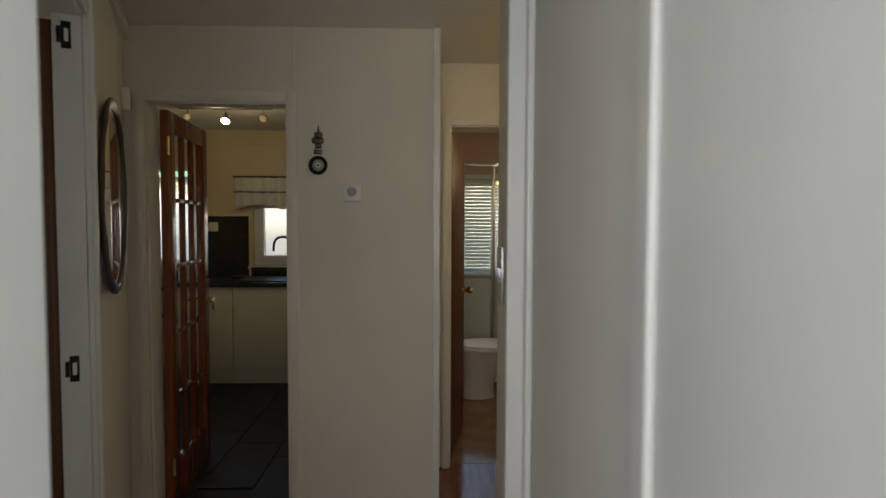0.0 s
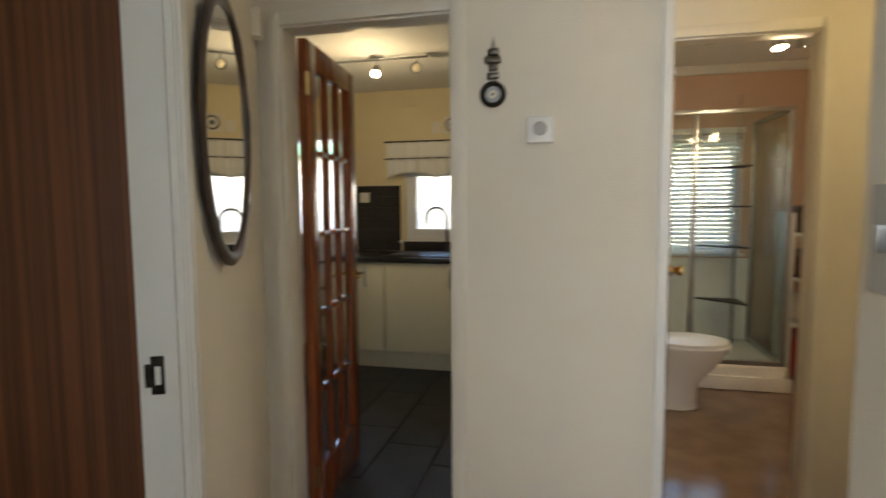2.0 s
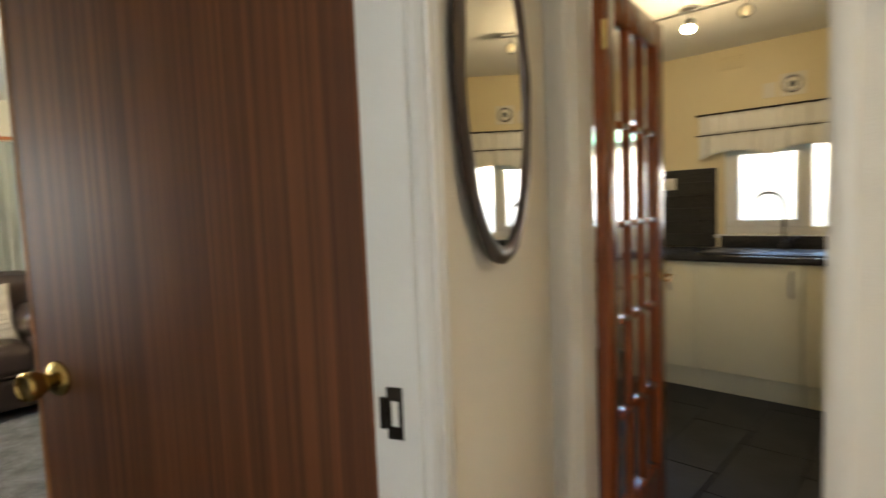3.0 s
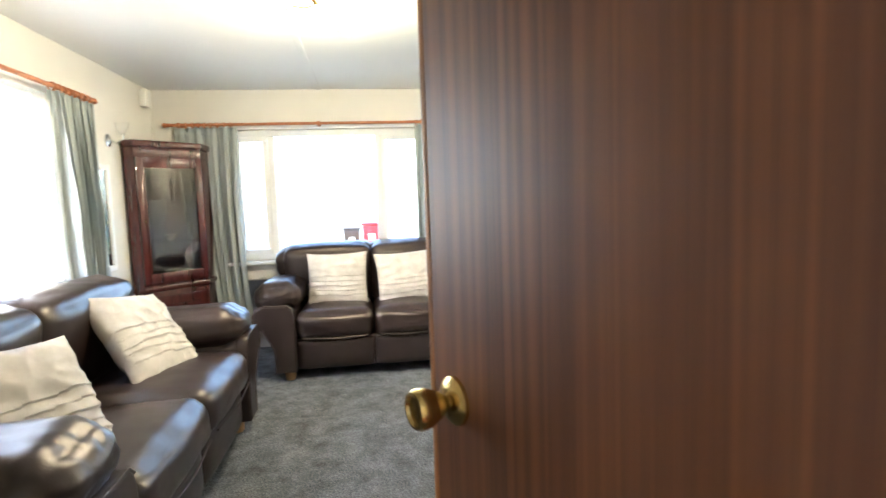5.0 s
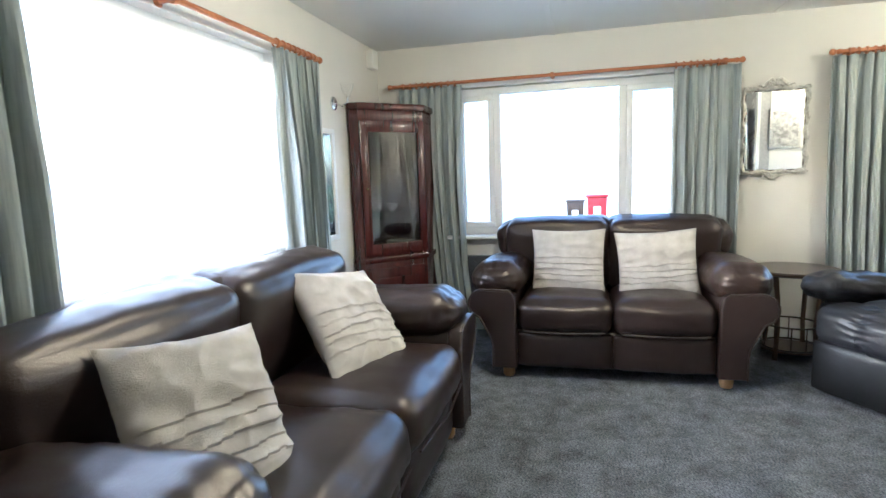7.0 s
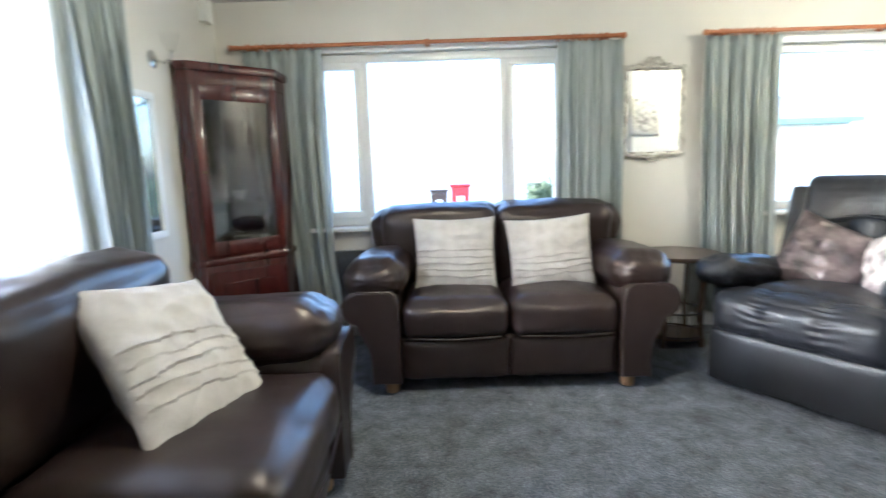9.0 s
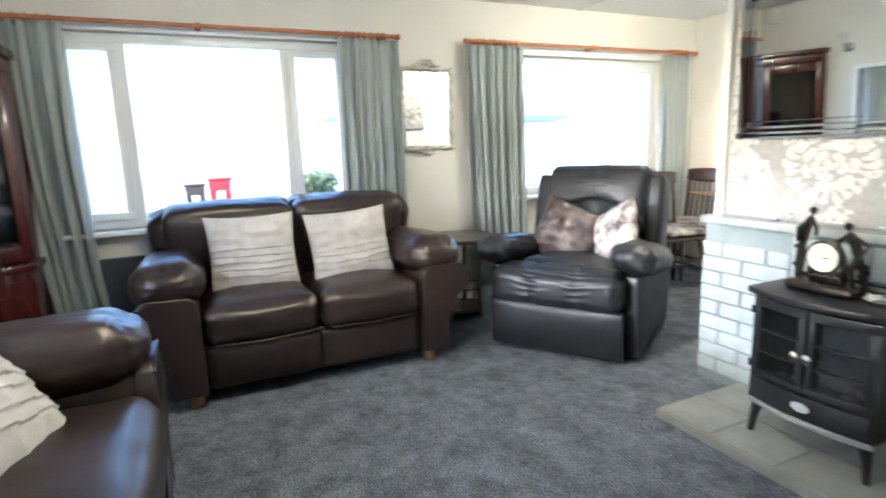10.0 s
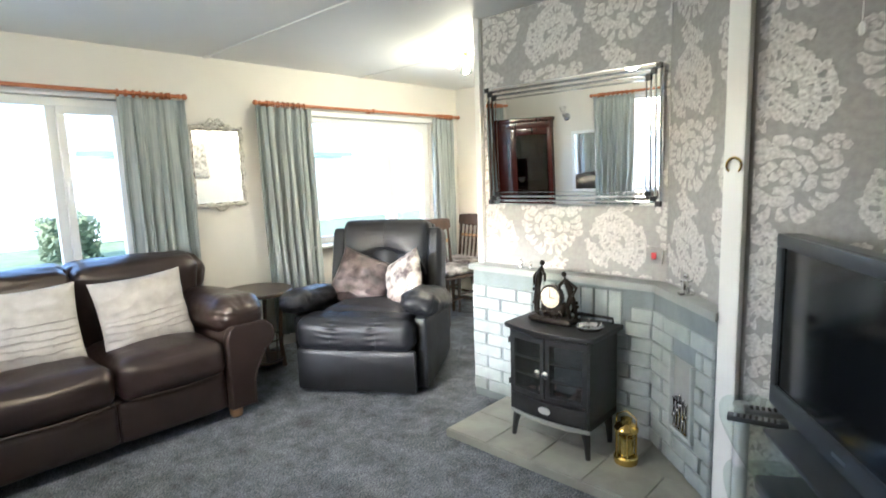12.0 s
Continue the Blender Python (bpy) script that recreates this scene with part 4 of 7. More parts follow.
RM = pose(-3.69, 3.045, 0, 0, 0, math.degrees(math.atan2(0.41, 0.66))) @ pose(0, 0.46, 0)
recliner(RM)
c1 = scatter(RM @ pose(-0.13, 0.12, 0.63, -24, 22, 8), 0.42, 0.40, M_SATIN, "crushed mauve satin cushion on the recliner", 0, 11)
c2 = scatter(RM @ pose(0.21, 0.02, 0.63, -20, -28, -30), 0.36, 0.42, M_SATIN2, "silver and plum patterned satin cushion on the recliner", 0, 12)


# ---------------------------------------------------------------- side table, cabinet
def side_table(m):
    ob = thing("side_table", m, "round black side table with a wire magazine rack", "side table")
    part("tabletop", lathe([(0.0, 0.555), (0.24, 0.555), (0.262, 0.565), (0.262, 0.578), (0.255, 0.585), (0.0, 0.585)], 40), M_DARKWOOD, ob)
    for i in range(4):
        a = radians(45 + 90 * i)
        c, s = math.cos(a), math.sin(a)
        part("leg", tube([(0.17 * c, 0.17 * s, 0.0), (0.15 * c, 0.15 * s, 0.2), (0.165 * c, 0.165 * s, 0.40), (0.20 * c, 0.20 * s, 0.56)], [0.016, 0.014, 0.015, 0.018], 8), M_DARKWOOD, ob)
    for z in (0.07, 0.22):
        pts = [(0.165 * math.cos(2 * math.pi * k / 24), 0.165 * math.sin(2 * math.pi * k / 24), z) for k in range(24)]
        part("rack_hoop", tube(pts, 0.006, 6, closed=True), M_BLACK, ob)
    for k in range(12):
        a = 2 * math.pi * (k + 0.5) / 12
        part("rack_bar", tube([(0.165 * math.cos(a), 0.165 * math.sin(a), 0.07), (0.165 * math.cos(a), 0.165 * math.sin(a), 0.22)], 0.004, 5), M_BLACK, ob)
    part("rack_shelf", lathe([(0.0, 0.05), (0.165, 0.05), (0.165, 0.062), (0.0, 0.062)], 24), M_DARKWOOD, ob)


side_table(pose(-4.70, 2.955, 0))


def corner_cabinet():
    """A corner display cabinet: its outline on plan, front on the slant."""
    ob = thing("corner_cabinet", pose(0, 0, 0), "tall mahogany corner display cabinet with a glazed door", "cabinet")
    P = [(-5.025, 0.045), (-4.375, 0.045), (-4.375, 0.115), (-4.735, 0.475), (-5.025, 0.475)]

    def grown(d):
        return [(-5.025, 0.045), (-4.375 + d, 0.045), (-4.375 + d, 0.115 + d * 0.4), (-4.735 + d * 0.4, 0.475 + d), (-5.025, 0.475 + d)]
    part("lower_body", prism(P, 0.09, 0.64, 0.003), M_MAHOGANY, ob)
    part("plinth", prism(grown(0.012), 0.0, 0.09, 0.004), M_MAHOGANY, ob)
    part("waist_moulding", prism(grown(0.018), 0.64, 0.68, 0.008), M_MAHOGANY, ob)
    part("cornice", prism(grown(0.022), 1.735, 1.785, 0.012), M_MAHOGANY, ob)
    part("frieze", prism(grown(0.004), 1.66, 1.735, 0.002), M_MAHOGANY, ob)
    part("cabinet_floor", prism(P, 0.68, 0.70), M_MAHOGANY, ob)
    for x0, x1, y0, y1 in ((-5.03, -4.375, 0.046, 0.06), (-5.03, -5.015, 0.06, 0.475), (-4.39, -4.375, 0.06, 0.115), (-5.015, -4.735, 0.460, 0.475)):
        part("carcass_panel", box(x0, x1, y0, y1, 0.70, 1.66), M_MAHOGANY, ob)
    for z in (1.0, 1.33):
        sh = part("shelf", prism([(-5.01, 0.065), (-4.40, 0.065), (-4.40, 0.11), (-4.74, 0.45), (-5.01, 0.45)], z, z + 0.006), M_TINT, ob, "glass shelf")
        sh.visible_shadow = False
    fm = along((-4.375, 0.115), (-4.735, 0.475))
    w = math.hypot(0.36, 0.36)

    def slab(x0, x1, z0, z1, y0, y1, bev):
        return box(x0, x1, y0, y1, z0, z1, bev, m=fm)
    dr = part("upper_door", slab(0.0, 0.048, 0.70, 1.66, -0.022, 0.0, 0.004), M_MAHOGANY, ob)
    part("stile", slab(w - 0.048, w, 0.70, 1.66, -0.022, 0.0, 0.004), M_MAHOGANY, dr)
    part("rail", slab(0.048, w - 0.048, 0.70, 0.78, -0.022, 0.0, 0.004), M_MAHOGANY, dr)
    part("rail", slab(0.048, w - 0.048, 1.58, 1.66, -0.022, 0.0, 0.004), M_MAHOGANY, dr)
    pane = part("pane", slab(0.048, w - 0.048, 0.78, 1.58, -0.012, -0.008, 0), M_CABINET_GLASS, dr)
    pane.visible_shadow = False
    part("bead", slab(0.048, 0.060, 0.78, 1.58, -0.026, -0.013, 0.003), M_MAHOGANY, dr)
    part("bead", slab(w - 0.060, w - 0.048, 0.78, 1.58, -0.026, -0.013, 0.003), M_MAHOGANY, dr)
    part("key_plate", lathe([(0.010, 0), (0.010, 0.006), (0.004, 0.02)], 10, m=fm @ pose(0.035, -0.022, 1.18, 90, 0, 0)), M_BRASS, dr)
    d2 = part("lower_door", slab(0.02, w - 0.02, 0.11, 0.60, -0.020, 0.0, 0.005), M_MAHOGANY, ob)
    part("raised_panel", slab(0.09, w - 0.09, 0.18, 0.53, -0.030, -0.0205, 0.008), M_MAHOGANY, d2)
    for x, y, z, s, mt in ((-4.72, 0.22, 0.70, 0.07, M_CERAMIC), (-4.82, 0.30, 0.70, 0.06, M_CERAMIC), (-4.70, 0.30, 0.70, 0.05, M_CERAMIC), (-4.76, 0.20, 1.006, 0.05, M_CERAMIC)):
        o2 = part("china_bowl", lathe([(s * 0.4, 0), (s * 0.45, s * 0.1), (s * 0.8, s * 0.6), (s, s * 1.1), (s * 0.95, s * 1.1), (s * 0.7, s * 0.55), (0.0, s * 0.2)], 18), mt, None)
        o2.matrix_world = pose(x, y, z)
        tagged(o2, "white china bowl inside the corner cabinet", "bowl", "china in the cabinet")


corner_cabinet()


# ---------------------------------------------------------------- mirrors, sconce and pictures
def ornate_mirror(m):
    """A gilt wall mirror; x across, y out of the wall, z up from its middle."""
    ob = thing("ornate_mirror", m, "small antique silver mirror with a scrolled crest", "mirror")
    hw, hh = 0.185, 0.265
    part("mirror_glass", box(-hw, hw, 0.010, 0.014, -hh, hh), M_MIRROR, ob, smooth=False)
    part("backing", box(-hw - 0.01, hw + 0.01, 0.0, 0.009, -hh - 0.01, hh + 0.01), M_DARKWOOD, ob)

    def wavy(a, b, n, amp):
        a, b = Vector(a), Vector(b)
        d = (b - a)
        side = Vector((-d.z, 0, d.x)).normalized()
        pts, rs = [], []
        for i in range(n * 6 + 1):
            u = i / (n * 6)
            pts.append(a + d * u + side * amp * math.sin(math.pi * u * n) ** 2)
            rs.append(0.015 + 0.005 * math.sin(math.pi * u * n * 2))
        return tube(pts, rs, 8)
    c = [(-hw - 0.01, 0.014, -hh - 0.01), (hw + 0.01, 0.014, -hh - 0.01), (hw + 0.01, 0.014, hh + 0.01), (-hw - 0.01, 0.014, hh + 0.01)]
    for i, k in enumerate((3, 4, 3, 4)):
        part("moulding", wavy(c[i], c[(i + 1) % 4], k, -0.012), M_SILVER, ob)
    for x, z in ((-1, -1), (1, -1), (1, 1), (-1, 1)):
        bm = bmesh.new()
        for k in range(3):
            pts = [(x * (hw + 0.012 + 0.022 * math.cos(a) * (1 - a / 9)), 0.016, z * (hh + 0.012 + 0.022 * math.sin(a) * (1 - a / 9))) for a in [k * 2.1 + 0.5 * i for i in range(9)]]
            tube(pts, 0.007, 6, bm=bm)
        part("corner_scroll", bm, M_SILVER, ob)
    for sgn, zz, s in ((1, hh + 0.03, 1.0), (-1, -hh - 0.025, 0.6)):
        bm = bmesh.new()
        for side in (-1, 1):
            pts = [(side * s * (0.02 + 0.10 * u), 0.016, zz + sgn * s * (0.045 * (1 - u) ** 1.5 + 0.012 * math.sin(u * 9))) for u in [i / 10 for i in range(11)]]
            tube(pts, [0.014 - 0.008 * i / 10 for i in range(11)], 7, bm=bm)
            pts = [(side * s * (0.045 + 0.025 * math.cos(a) * (1 - a / 8)), 0.02, zz + sgn * s * (0.012 + 0.025 * math.sin(a) * (1 - a / 8))) for a in [0.5 * i for i in range(11)]]
            tube(pts, 0.008, 6, bm=bm)
        for k in range(5):
            a = radians(90 + (k - 2) * 34)
            pts = [(0, 0.018, zz + sgn * 0.01), (s * 0.035 * math.cos(a), 0.022, zz + sgn * (0.015 + s * 0.035 * math.sin(a)))]
            tube(pts, [0.010, 0.005], 6, bm=bm)
        part("crest", bm, M_SILVER, ob)
    return ob


ornate_mirror(pose(-5.05, 2.905, 1.485, 0, 0, -90) @ pose(0, 0.012, 0, 0, 0, 4.5))


def bevelled_mirror(m, w, h):
    """The mirror with stepped strips over the fireplace; x across, y out of the wall."""
    ob = thing("strip_mirror", m, "wide frameless mirror with stepped mirror strips and black corners", "mirror")
    part("mirror_glass", box(-w / 2 + 0.075, w / 2 - 0.075, 0.004, 0.016, -h / 2 + 0.075, h / 2 - 0.075, 0.002, 1), M_MIRROR, ob, smooth=False)
    part("backing", box(-w / 2, w / 2, 0.0, 0.003, -h / 2, h / 2), M_STEEL, ob)
    for k in range(3):
        d = 0.006 + k * 0.024
        for s in (-1, 1):
            z0 = s * (h / 2 - d)
            part("strip", box(-w / 2 + d, w / 2 - d, 0.004, 0.020 - 0.002 * k, min(z0, z0 - s * 0.019), max(z0, z0 - s * 0.019), 0.004, 1), M_MIRROR, ob, smooth=False)
            x0 = s * (w / 2 - d)
            part("strip", box(min(x0, x0 - s * 0.019), max(x0, x0 - s * 0.019), 0.004, 0.0205 - 0.002 * k, -h / 2 + d, h / 2 - d, 0.004, 1), M_MIRROR, ob, smooth=False)
            for t in (-1, 1):
                cx, cz = s * (w / 2 - d - 0.0095), t * (h / 2 - d - 0.0095)
                part("corner_block", box(cx - 0.013, cx + 0.013, 0.004, 0.026 - 0.001 * k, cz - 0.013, cz + 0.013, 0.002, 1), M_BLACK, ob)
    return ob


bevelled_mirror(pose(-2.525, 3.620, 1.525, 0, 0, 180) @ pose(0, 0, 0, -2.0, 0, 2.4), 1.00, 0.665)


def oval_mirror():
    m = along(HJ, HC)
    ob = thing("oval_mirror", m @ pose(0.360, -0.016, 1.515, 0, 0, -3.5), "tall oval mirror in a dark wooden frame on the hall wall", "mirror")
    a, b = 0.203, 0.322
    ring = [(a * math.cos(2 * math.pi * k / 64), -0.017, b * math.sin(2 * math.pi * k / 64)) for k in range(64)]
    glass = bmesh.new()
    vs = [glass.verts.new((x, -0.014, z)) for x, y, z in ring]
    vb = [glass.verts.new((x, -0.010, z)) for x, y, z in ring]
    glass.faces.new(vs), glass.faces.new(vb[::-1])
    for i in range(64):
        glass.faces.new((vs[i], vs[(i + 1) % 64], vb[(i + 1) % 64], vb[i]))
    bmesh.ops.recalc_face_normals(glass, faces=glass.faces[:])
    part("mirror_glass", glass, M_MIRROR, ob, smooth=False)
    rs = [0.018 + 0.004 * max(0, math.sin(9 * 2 * math.pi * k / 64)) for k in range(64)]
    bm = tube(ring, rs, 10, closed=True)
    for v in bm.verts:
        v.co.y = -0.014 + (v.co.y + 0.017) * 0.5
    part("frame", bm, M_EBONY, ob)
    return ob


oval_mirror()


def wall_mirror():
    ob = thing("narrow_mirror", pose(-3.98, 0.02, 1.22), "narrow mirror in a pale frame beside the curtain", "mirror")
    part("mirror_glass", box(-0.13, 0.13, 0.008, 0.012, -0.33, 0.33), M_MIRROR, ob, smooth=False)
    bm = box(-0.165, 0.165, 0.0, 0.022, 0.33, 0.365, 0.004)
    box(-0.165, 0.165, 0.0, 0.022, -0.365, -0.33, 0.004, bm=bm)
    box(-0.165, -0.13, 0.0, 0.022, -0.33, 0.33, 0.004, bm=bm)
    box(0.13, 0.165, 0.0, 0.022, -0.33, 0.33, 0.004, bm=bm)
    part("frame", bm, M_UPVC, ob)


wall_mirror()


def sconce():
    ob = thing("wall_light", pose(-4.20, 0.02, 1.76), "chrome wall light with a clear glass shade", "wall light")
    part("backplate", lathe([(0.045, 0), (0.045, 0.008), (0.03, 0.016), (0.012, 0.02)], 20, m=pose(0, 0, 0, -90, 0, 0)), M_CHROME, ob)
    part("arm", tube([(0, 0.018, 0), (0, 0.06, -0.02), (0.0, 0.10, 0.0), (0.0, 0.105, 0.035)], 0.007, 8), M_CHROME, ob)
    sh = part("shade", lathe([(0.018, 0.035), (0.024, 0.05), (0.036, 0.08), (0.046, 0.125), (0.044, 0.125), (0.033, 0.08), (0.015, 0.04)], 20, m=Matrix.Translation((0, 0.105, 0))), M_GLASS, ob, "clear glass shade")
    sh.visible_shadow = False


sconce()

cm = tagged(part("sensor_box", box(-4.93, -4.82, 0.02, 0.075, 2.10, 2.24, 0.006), M_WHITE), "small white sensor box high on the wall", "sensor")


def picture(m, w, h, label):
    ob = thing("framed_picture", m, label, "picture", "pictures on the partition")
    part("frame", box(-w / 2, w / 2, 0, 0.018, -h / 2, h / 2, 0.004), M_SILVER, ob)
    part("print", box(-w / 2 + 0.03, w / 2 - 0.03, 0.018, 0.020, -h / 2 + 0.03, h / 2 - 0.03), material("grey floral print", (0.62, 0.60, 0.57), 0.6, base2=(0.22, 0.21, 0.20), scale=26), ob, "pale print of grey blossom")


picture(pose(-3.13, 3.90, 1.62, 0, 0, 90), 0.30, 0.40, "grey blossom print in a pale frame")
picture(pose(-3.13, 4.75, 1.55, 0, 0, 90), 0.40, 0.40, "grey blossom print in a pale frame")


# ---------------------------------------------------------------- ceiling lights
def ceiling_fan_light(name, x, y, z, arms, label):
    ob = thing(name, pose(x, y, z), label, "ceiling light", "lounge ceiling lights")
    part("rose", lathe([(0.065, 0.0), (0.065, -0.012), (0.04, -0.03), (0.015, -0.035)], 24), M_BRASS, ob)
    for i in range(arms):
        a = 2 * math.pi * i / arms + 0.4
        c, s = math.cos(a), math.sin(a)
        arm = part("arm", tube([(0, 0, -0.03), (0.08 * c, 0.08 * s, -0.05), (0.16 * c, 0.16 * s, -0.035), (0.18 * c, 0.18 * s, -0.065)], 0.007, 8), M_BRASS, ob)
        part("shade", lathe([(0.02, -0.06), (0.036, -0.075), (0.048, -0.10), (0.05, -0.12), (0.047, -0.12), (0.034, -0.08), (0.015, -0.065)], 18, m=Matrix.Translation((0.18 * c, 0.18 * s, 0))), M_TINT, arm, "frosted glass shade")
        part("bulb", lathe([(0.008, -0.066), (0.02, -0.085), (0.024, -0.105), (0.016, -0.122), (0.004, -0.128)], 14, m=Matrix.Translation((0.18 * c, 0.18 * s, 0))), M_BULB, arm, "lit warm bulb")
    lamp = new("lamp_light", bpy.data.lights.new("lamp_light", "POINT"))
    lamp.data.energy, lamp.data.color, lamp.data.shadow_soft_size = 2.5, (1.0, 0.80, 0.52), 0.08
    lamp.matrix_world = pose(x, y, z - 0.16)
    return ob


ceiling_fan_light("ceiling_light", -2.85, 1.62, ZL, 3, "brass three-arm ceiling light with lit bulbs")
ceiling_fan_light("ceiling_light", -3.72, 4.30, ZL, 3, "brass three-arm ceiling light with lit bulbs")


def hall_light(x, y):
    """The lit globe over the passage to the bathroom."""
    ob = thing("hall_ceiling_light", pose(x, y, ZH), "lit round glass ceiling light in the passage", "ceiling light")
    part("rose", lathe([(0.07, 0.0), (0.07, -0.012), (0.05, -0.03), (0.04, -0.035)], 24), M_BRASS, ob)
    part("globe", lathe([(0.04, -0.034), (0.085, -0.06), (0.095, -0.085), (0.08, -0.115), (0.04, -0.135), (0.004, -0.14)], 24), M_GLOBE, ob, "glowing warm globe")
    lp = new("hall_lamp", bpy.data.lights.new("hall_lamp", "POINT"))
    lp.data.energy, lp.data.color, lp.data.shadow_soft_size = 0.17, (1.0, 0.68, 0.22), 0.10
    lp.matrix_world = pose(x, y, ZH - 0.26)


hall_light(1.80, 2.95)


# ---------------------------------------------------------------- fireplace
BF, MZ = 3.565, 0.79


def mantel():
    ob = thing("mantel_shelf", pose(0, 0, 0), "grey painted mantel shelf round the brick fireplace", "mantel shelf")
    part("shelf", prism([(-3.15, 3.655), (-3.15, 3.540), (-2.02, 3.540), (-1.637, 3.180), (-1.637, 3.30), (-2.005, 3.655)], MZ + 0.008, MZ + 0.043, 0.006), M_MANTEL, ob)


mantel()


def hearth():
    ob = thing("hearth", pose(0, 0, 0), "raised tiled hearth in olive grey", "hearth")
    part("slab", prism([(-2.90, 3.03), (-1.56, 3.03), (-1.575, 3.215), (-2.0, 3.56), (-2.90, 3.56)], 0.0, 0.042, 0.004), M_HEARTH, ob)
    xs = [-2.895 + 0.262 * i for i in range(6)]
    for j, (y0, y1) in enumerate(((3.034, 3.285), (3.292, 3.555))):
        for i, x in enumerate(xs):
            x0, x1 = x + 0.004, min(x + 0.258, -1.58)
            if j == 1 and x1 > -2.0:
                x1 = -2.0
            if x1 - x0 > 0.06:
                if j == 0 and x1 > -1.7:
                    part("hearth_tile", prism([(x0, y0), (x1, y0), (x1, 3.205), (max(x0, -1.68), 3.285), (x0, 3.285)], 0.042, 0.050, 0.002), M_HEARTH, ob)
                else:
                    part("hearth_tile", box(x0, x1, y0, y1, 0.042, 0.050, 0.002, 1), M_HEARTH, ob)
    return ob


hearth()


def stove():
    """A cast-iron look electric stove, bow-fronted; front towards -y."""
    ob = thing("electric_stove", pose(-2.375, 3.33, 0.05), "black electric stove with two glazed doors", "stove")
    w, d = 0.44, 0.27
    f = -d / 2

    def bow(x0, x1, y_back, out, n=12, off=0.0):
        return [(x1, y_back), (x0, y_back)] + [(x0 + (x1 - x0) * i / n, f - off - out * (1 - (2 * (x0 + (x1 - x0) * i / n) / w) ** 2)) for i in range(n + 1)]

    part("body", prism(bow(-w / 2, w / 2, d / 2, 0.0), 0.14, 0.175, 0.003), M_BLACK, ob)
    part("side", box(-w / 2, -w / 2 + 0.02, f, d / 2, 0.175, 0.565, 0.003), M_BLACK, ob)
    part("side", box(w / 2 - 0.02, w / 2, f, d / 2, 0.175, 0.565, 0.003), M_BLACK, ob)
    part("back", box(-w / 2 + 0.02, w / 2 - 0.02, d / 2 - 0.02, d / 2, 0.175, 0.565, 0.002), M_BLACK, ob)
    part("top_plate", prism(bow(-w / 2 - 0.025, w / 2 + 0.025, d / 2 + 0.01, 0.045, 14, 0.022), 0.565, 0.59, 0.006), M_BLACK, ob)
    part("back_rail", tube([(-0.2, d / 2 - 0.01, 0.59), (-0.2, d / 2 - 0.01, 0.615), (0.2, d / 2 - 0.01, 0.615), (0.2, d / 2 - 0.01, 0.59)], 0.007, 8), M_BLACK, ob)
    # the grey puts the light reflected by the apron into its colour
    part("apron", prism(bow(-w / 2, w / 2, f + 0.02, 0.035), 0.125, 0.145, 0.003), M_MANTEL, ob, "curved apron in the light grey of its reflection")
    part("drawer_front", prism(bow(-w / 2 + 0.012, w / 2 - 0.012, f + 0.015, 0.032, 12, 0.004), 0.15, 0.235, 0.005), M_BLACK, ob)
    part("badge", lathe([(0.034, 0.0), (0.031, 0.004), (0.0, 0.005)], 20, m=pose(0, f - 0.036, 0.195, 90, 0, 0) @ Matrix.Diagonal((1, 0.55, 1, 1))), M_POST, ob, "oval silver badge")
    for s in (-1, 1):
        a, b = (-w / 2 + 0.012, -0.004) if s < 0 else (0.004, w / 2 - 0.012)
        dr = None
        for z0, z1 in ((0.245, 0.268), (0.518, 0.552)):
            p = part("door" if dr is None else "door_rail", prism(bow(a, b, f + 0.012, 0.032, 8), z0, z1, 0.003), M_BLACK, dr or ob)
            dr = dr or p
        for x0, x1 in ((a, a + 0.022), (b - 0.022, b)):
            part("door_stile", prism(bow(x0, x1, f + 0.012, 0.032, 4), 0.268, 0.518, 0.002), M_BLACK, dr)
        mid = (a + b) / 2
        for z in (0.345, 0.43):
            part("glazing_bar", prism(bow(a + 0.022, b - 0.022, f + 0.004, 0.030, 6), z - 0.0025, z + 0.0025), M_BLACK, dr)
        g = part("pane", prism(bow(a + 0.02, b - 0.02, f + 0.006, 0.024, 6), 0.266, 0.52), M_SMOKE, dr)
        g.visible_shadow = False
        part("door_knob", lathe([(0.006, 0), (0.007, 0.012), (0.018, 0.02), (0.019, 0.03), (0.008, 0.040)], 14, m=pose(s * 0.022, f - 0.034, 0.385, 90, 0, 0)), M_CHROME, dr, "small silver knob")
        for z in (0.285, 0.50):
            part("hinge", lathe([(0.006, z - 0.014), (0.006, z + 0.014)], 8, m=Matrix.Translation((s * (w / 2 + 0.002), f - 0.004, 0))), M_BLACK, dr)
        for y in (f + 0.02, d / 2 - 0.03):
            part("leg", tube([(s * (w / 2 - 0.035), y, 0.15), (s * (w / 2 - 0.02), y - 0.006, 0.07), (s * (w / 2 - 0.012), y - 0.012, 0.0)], [0.026, 0.016, 0.012], 8), M_BLACK, ob)
    # the grey back also stands in for the blue-grey reflection in the panes
    part("fire_back", box(-w / 2 + 0.021, w / 2 - 0.021, d / 2 - 0.03, d / 2 - 0.021, 0.18, 0.56), M_MANTEL, ob, "grey fire back that also imitates the glass reflection", smooth=False)
    part("fire_back_bar", box(0.085, 0.115, d / 2 - 0.036, d / 2 - 0.0302, 0.24, 0.55), M_BLACK, ob)
    bm = bmesh.new()
    rnd = random.Random(5)
    for k in range(26):
        r = rnd.uniform(0.018, 0.032)
        bmesh.ops.create_icosphere(bm, subdivisions=1, radius=r, matrix=Matrix.Translation((rnd.uniform(-0.17, 0.17), rnd.uniform(-0.09, 0.06), 0.19 + rnd.uniform(0, 0.06))))
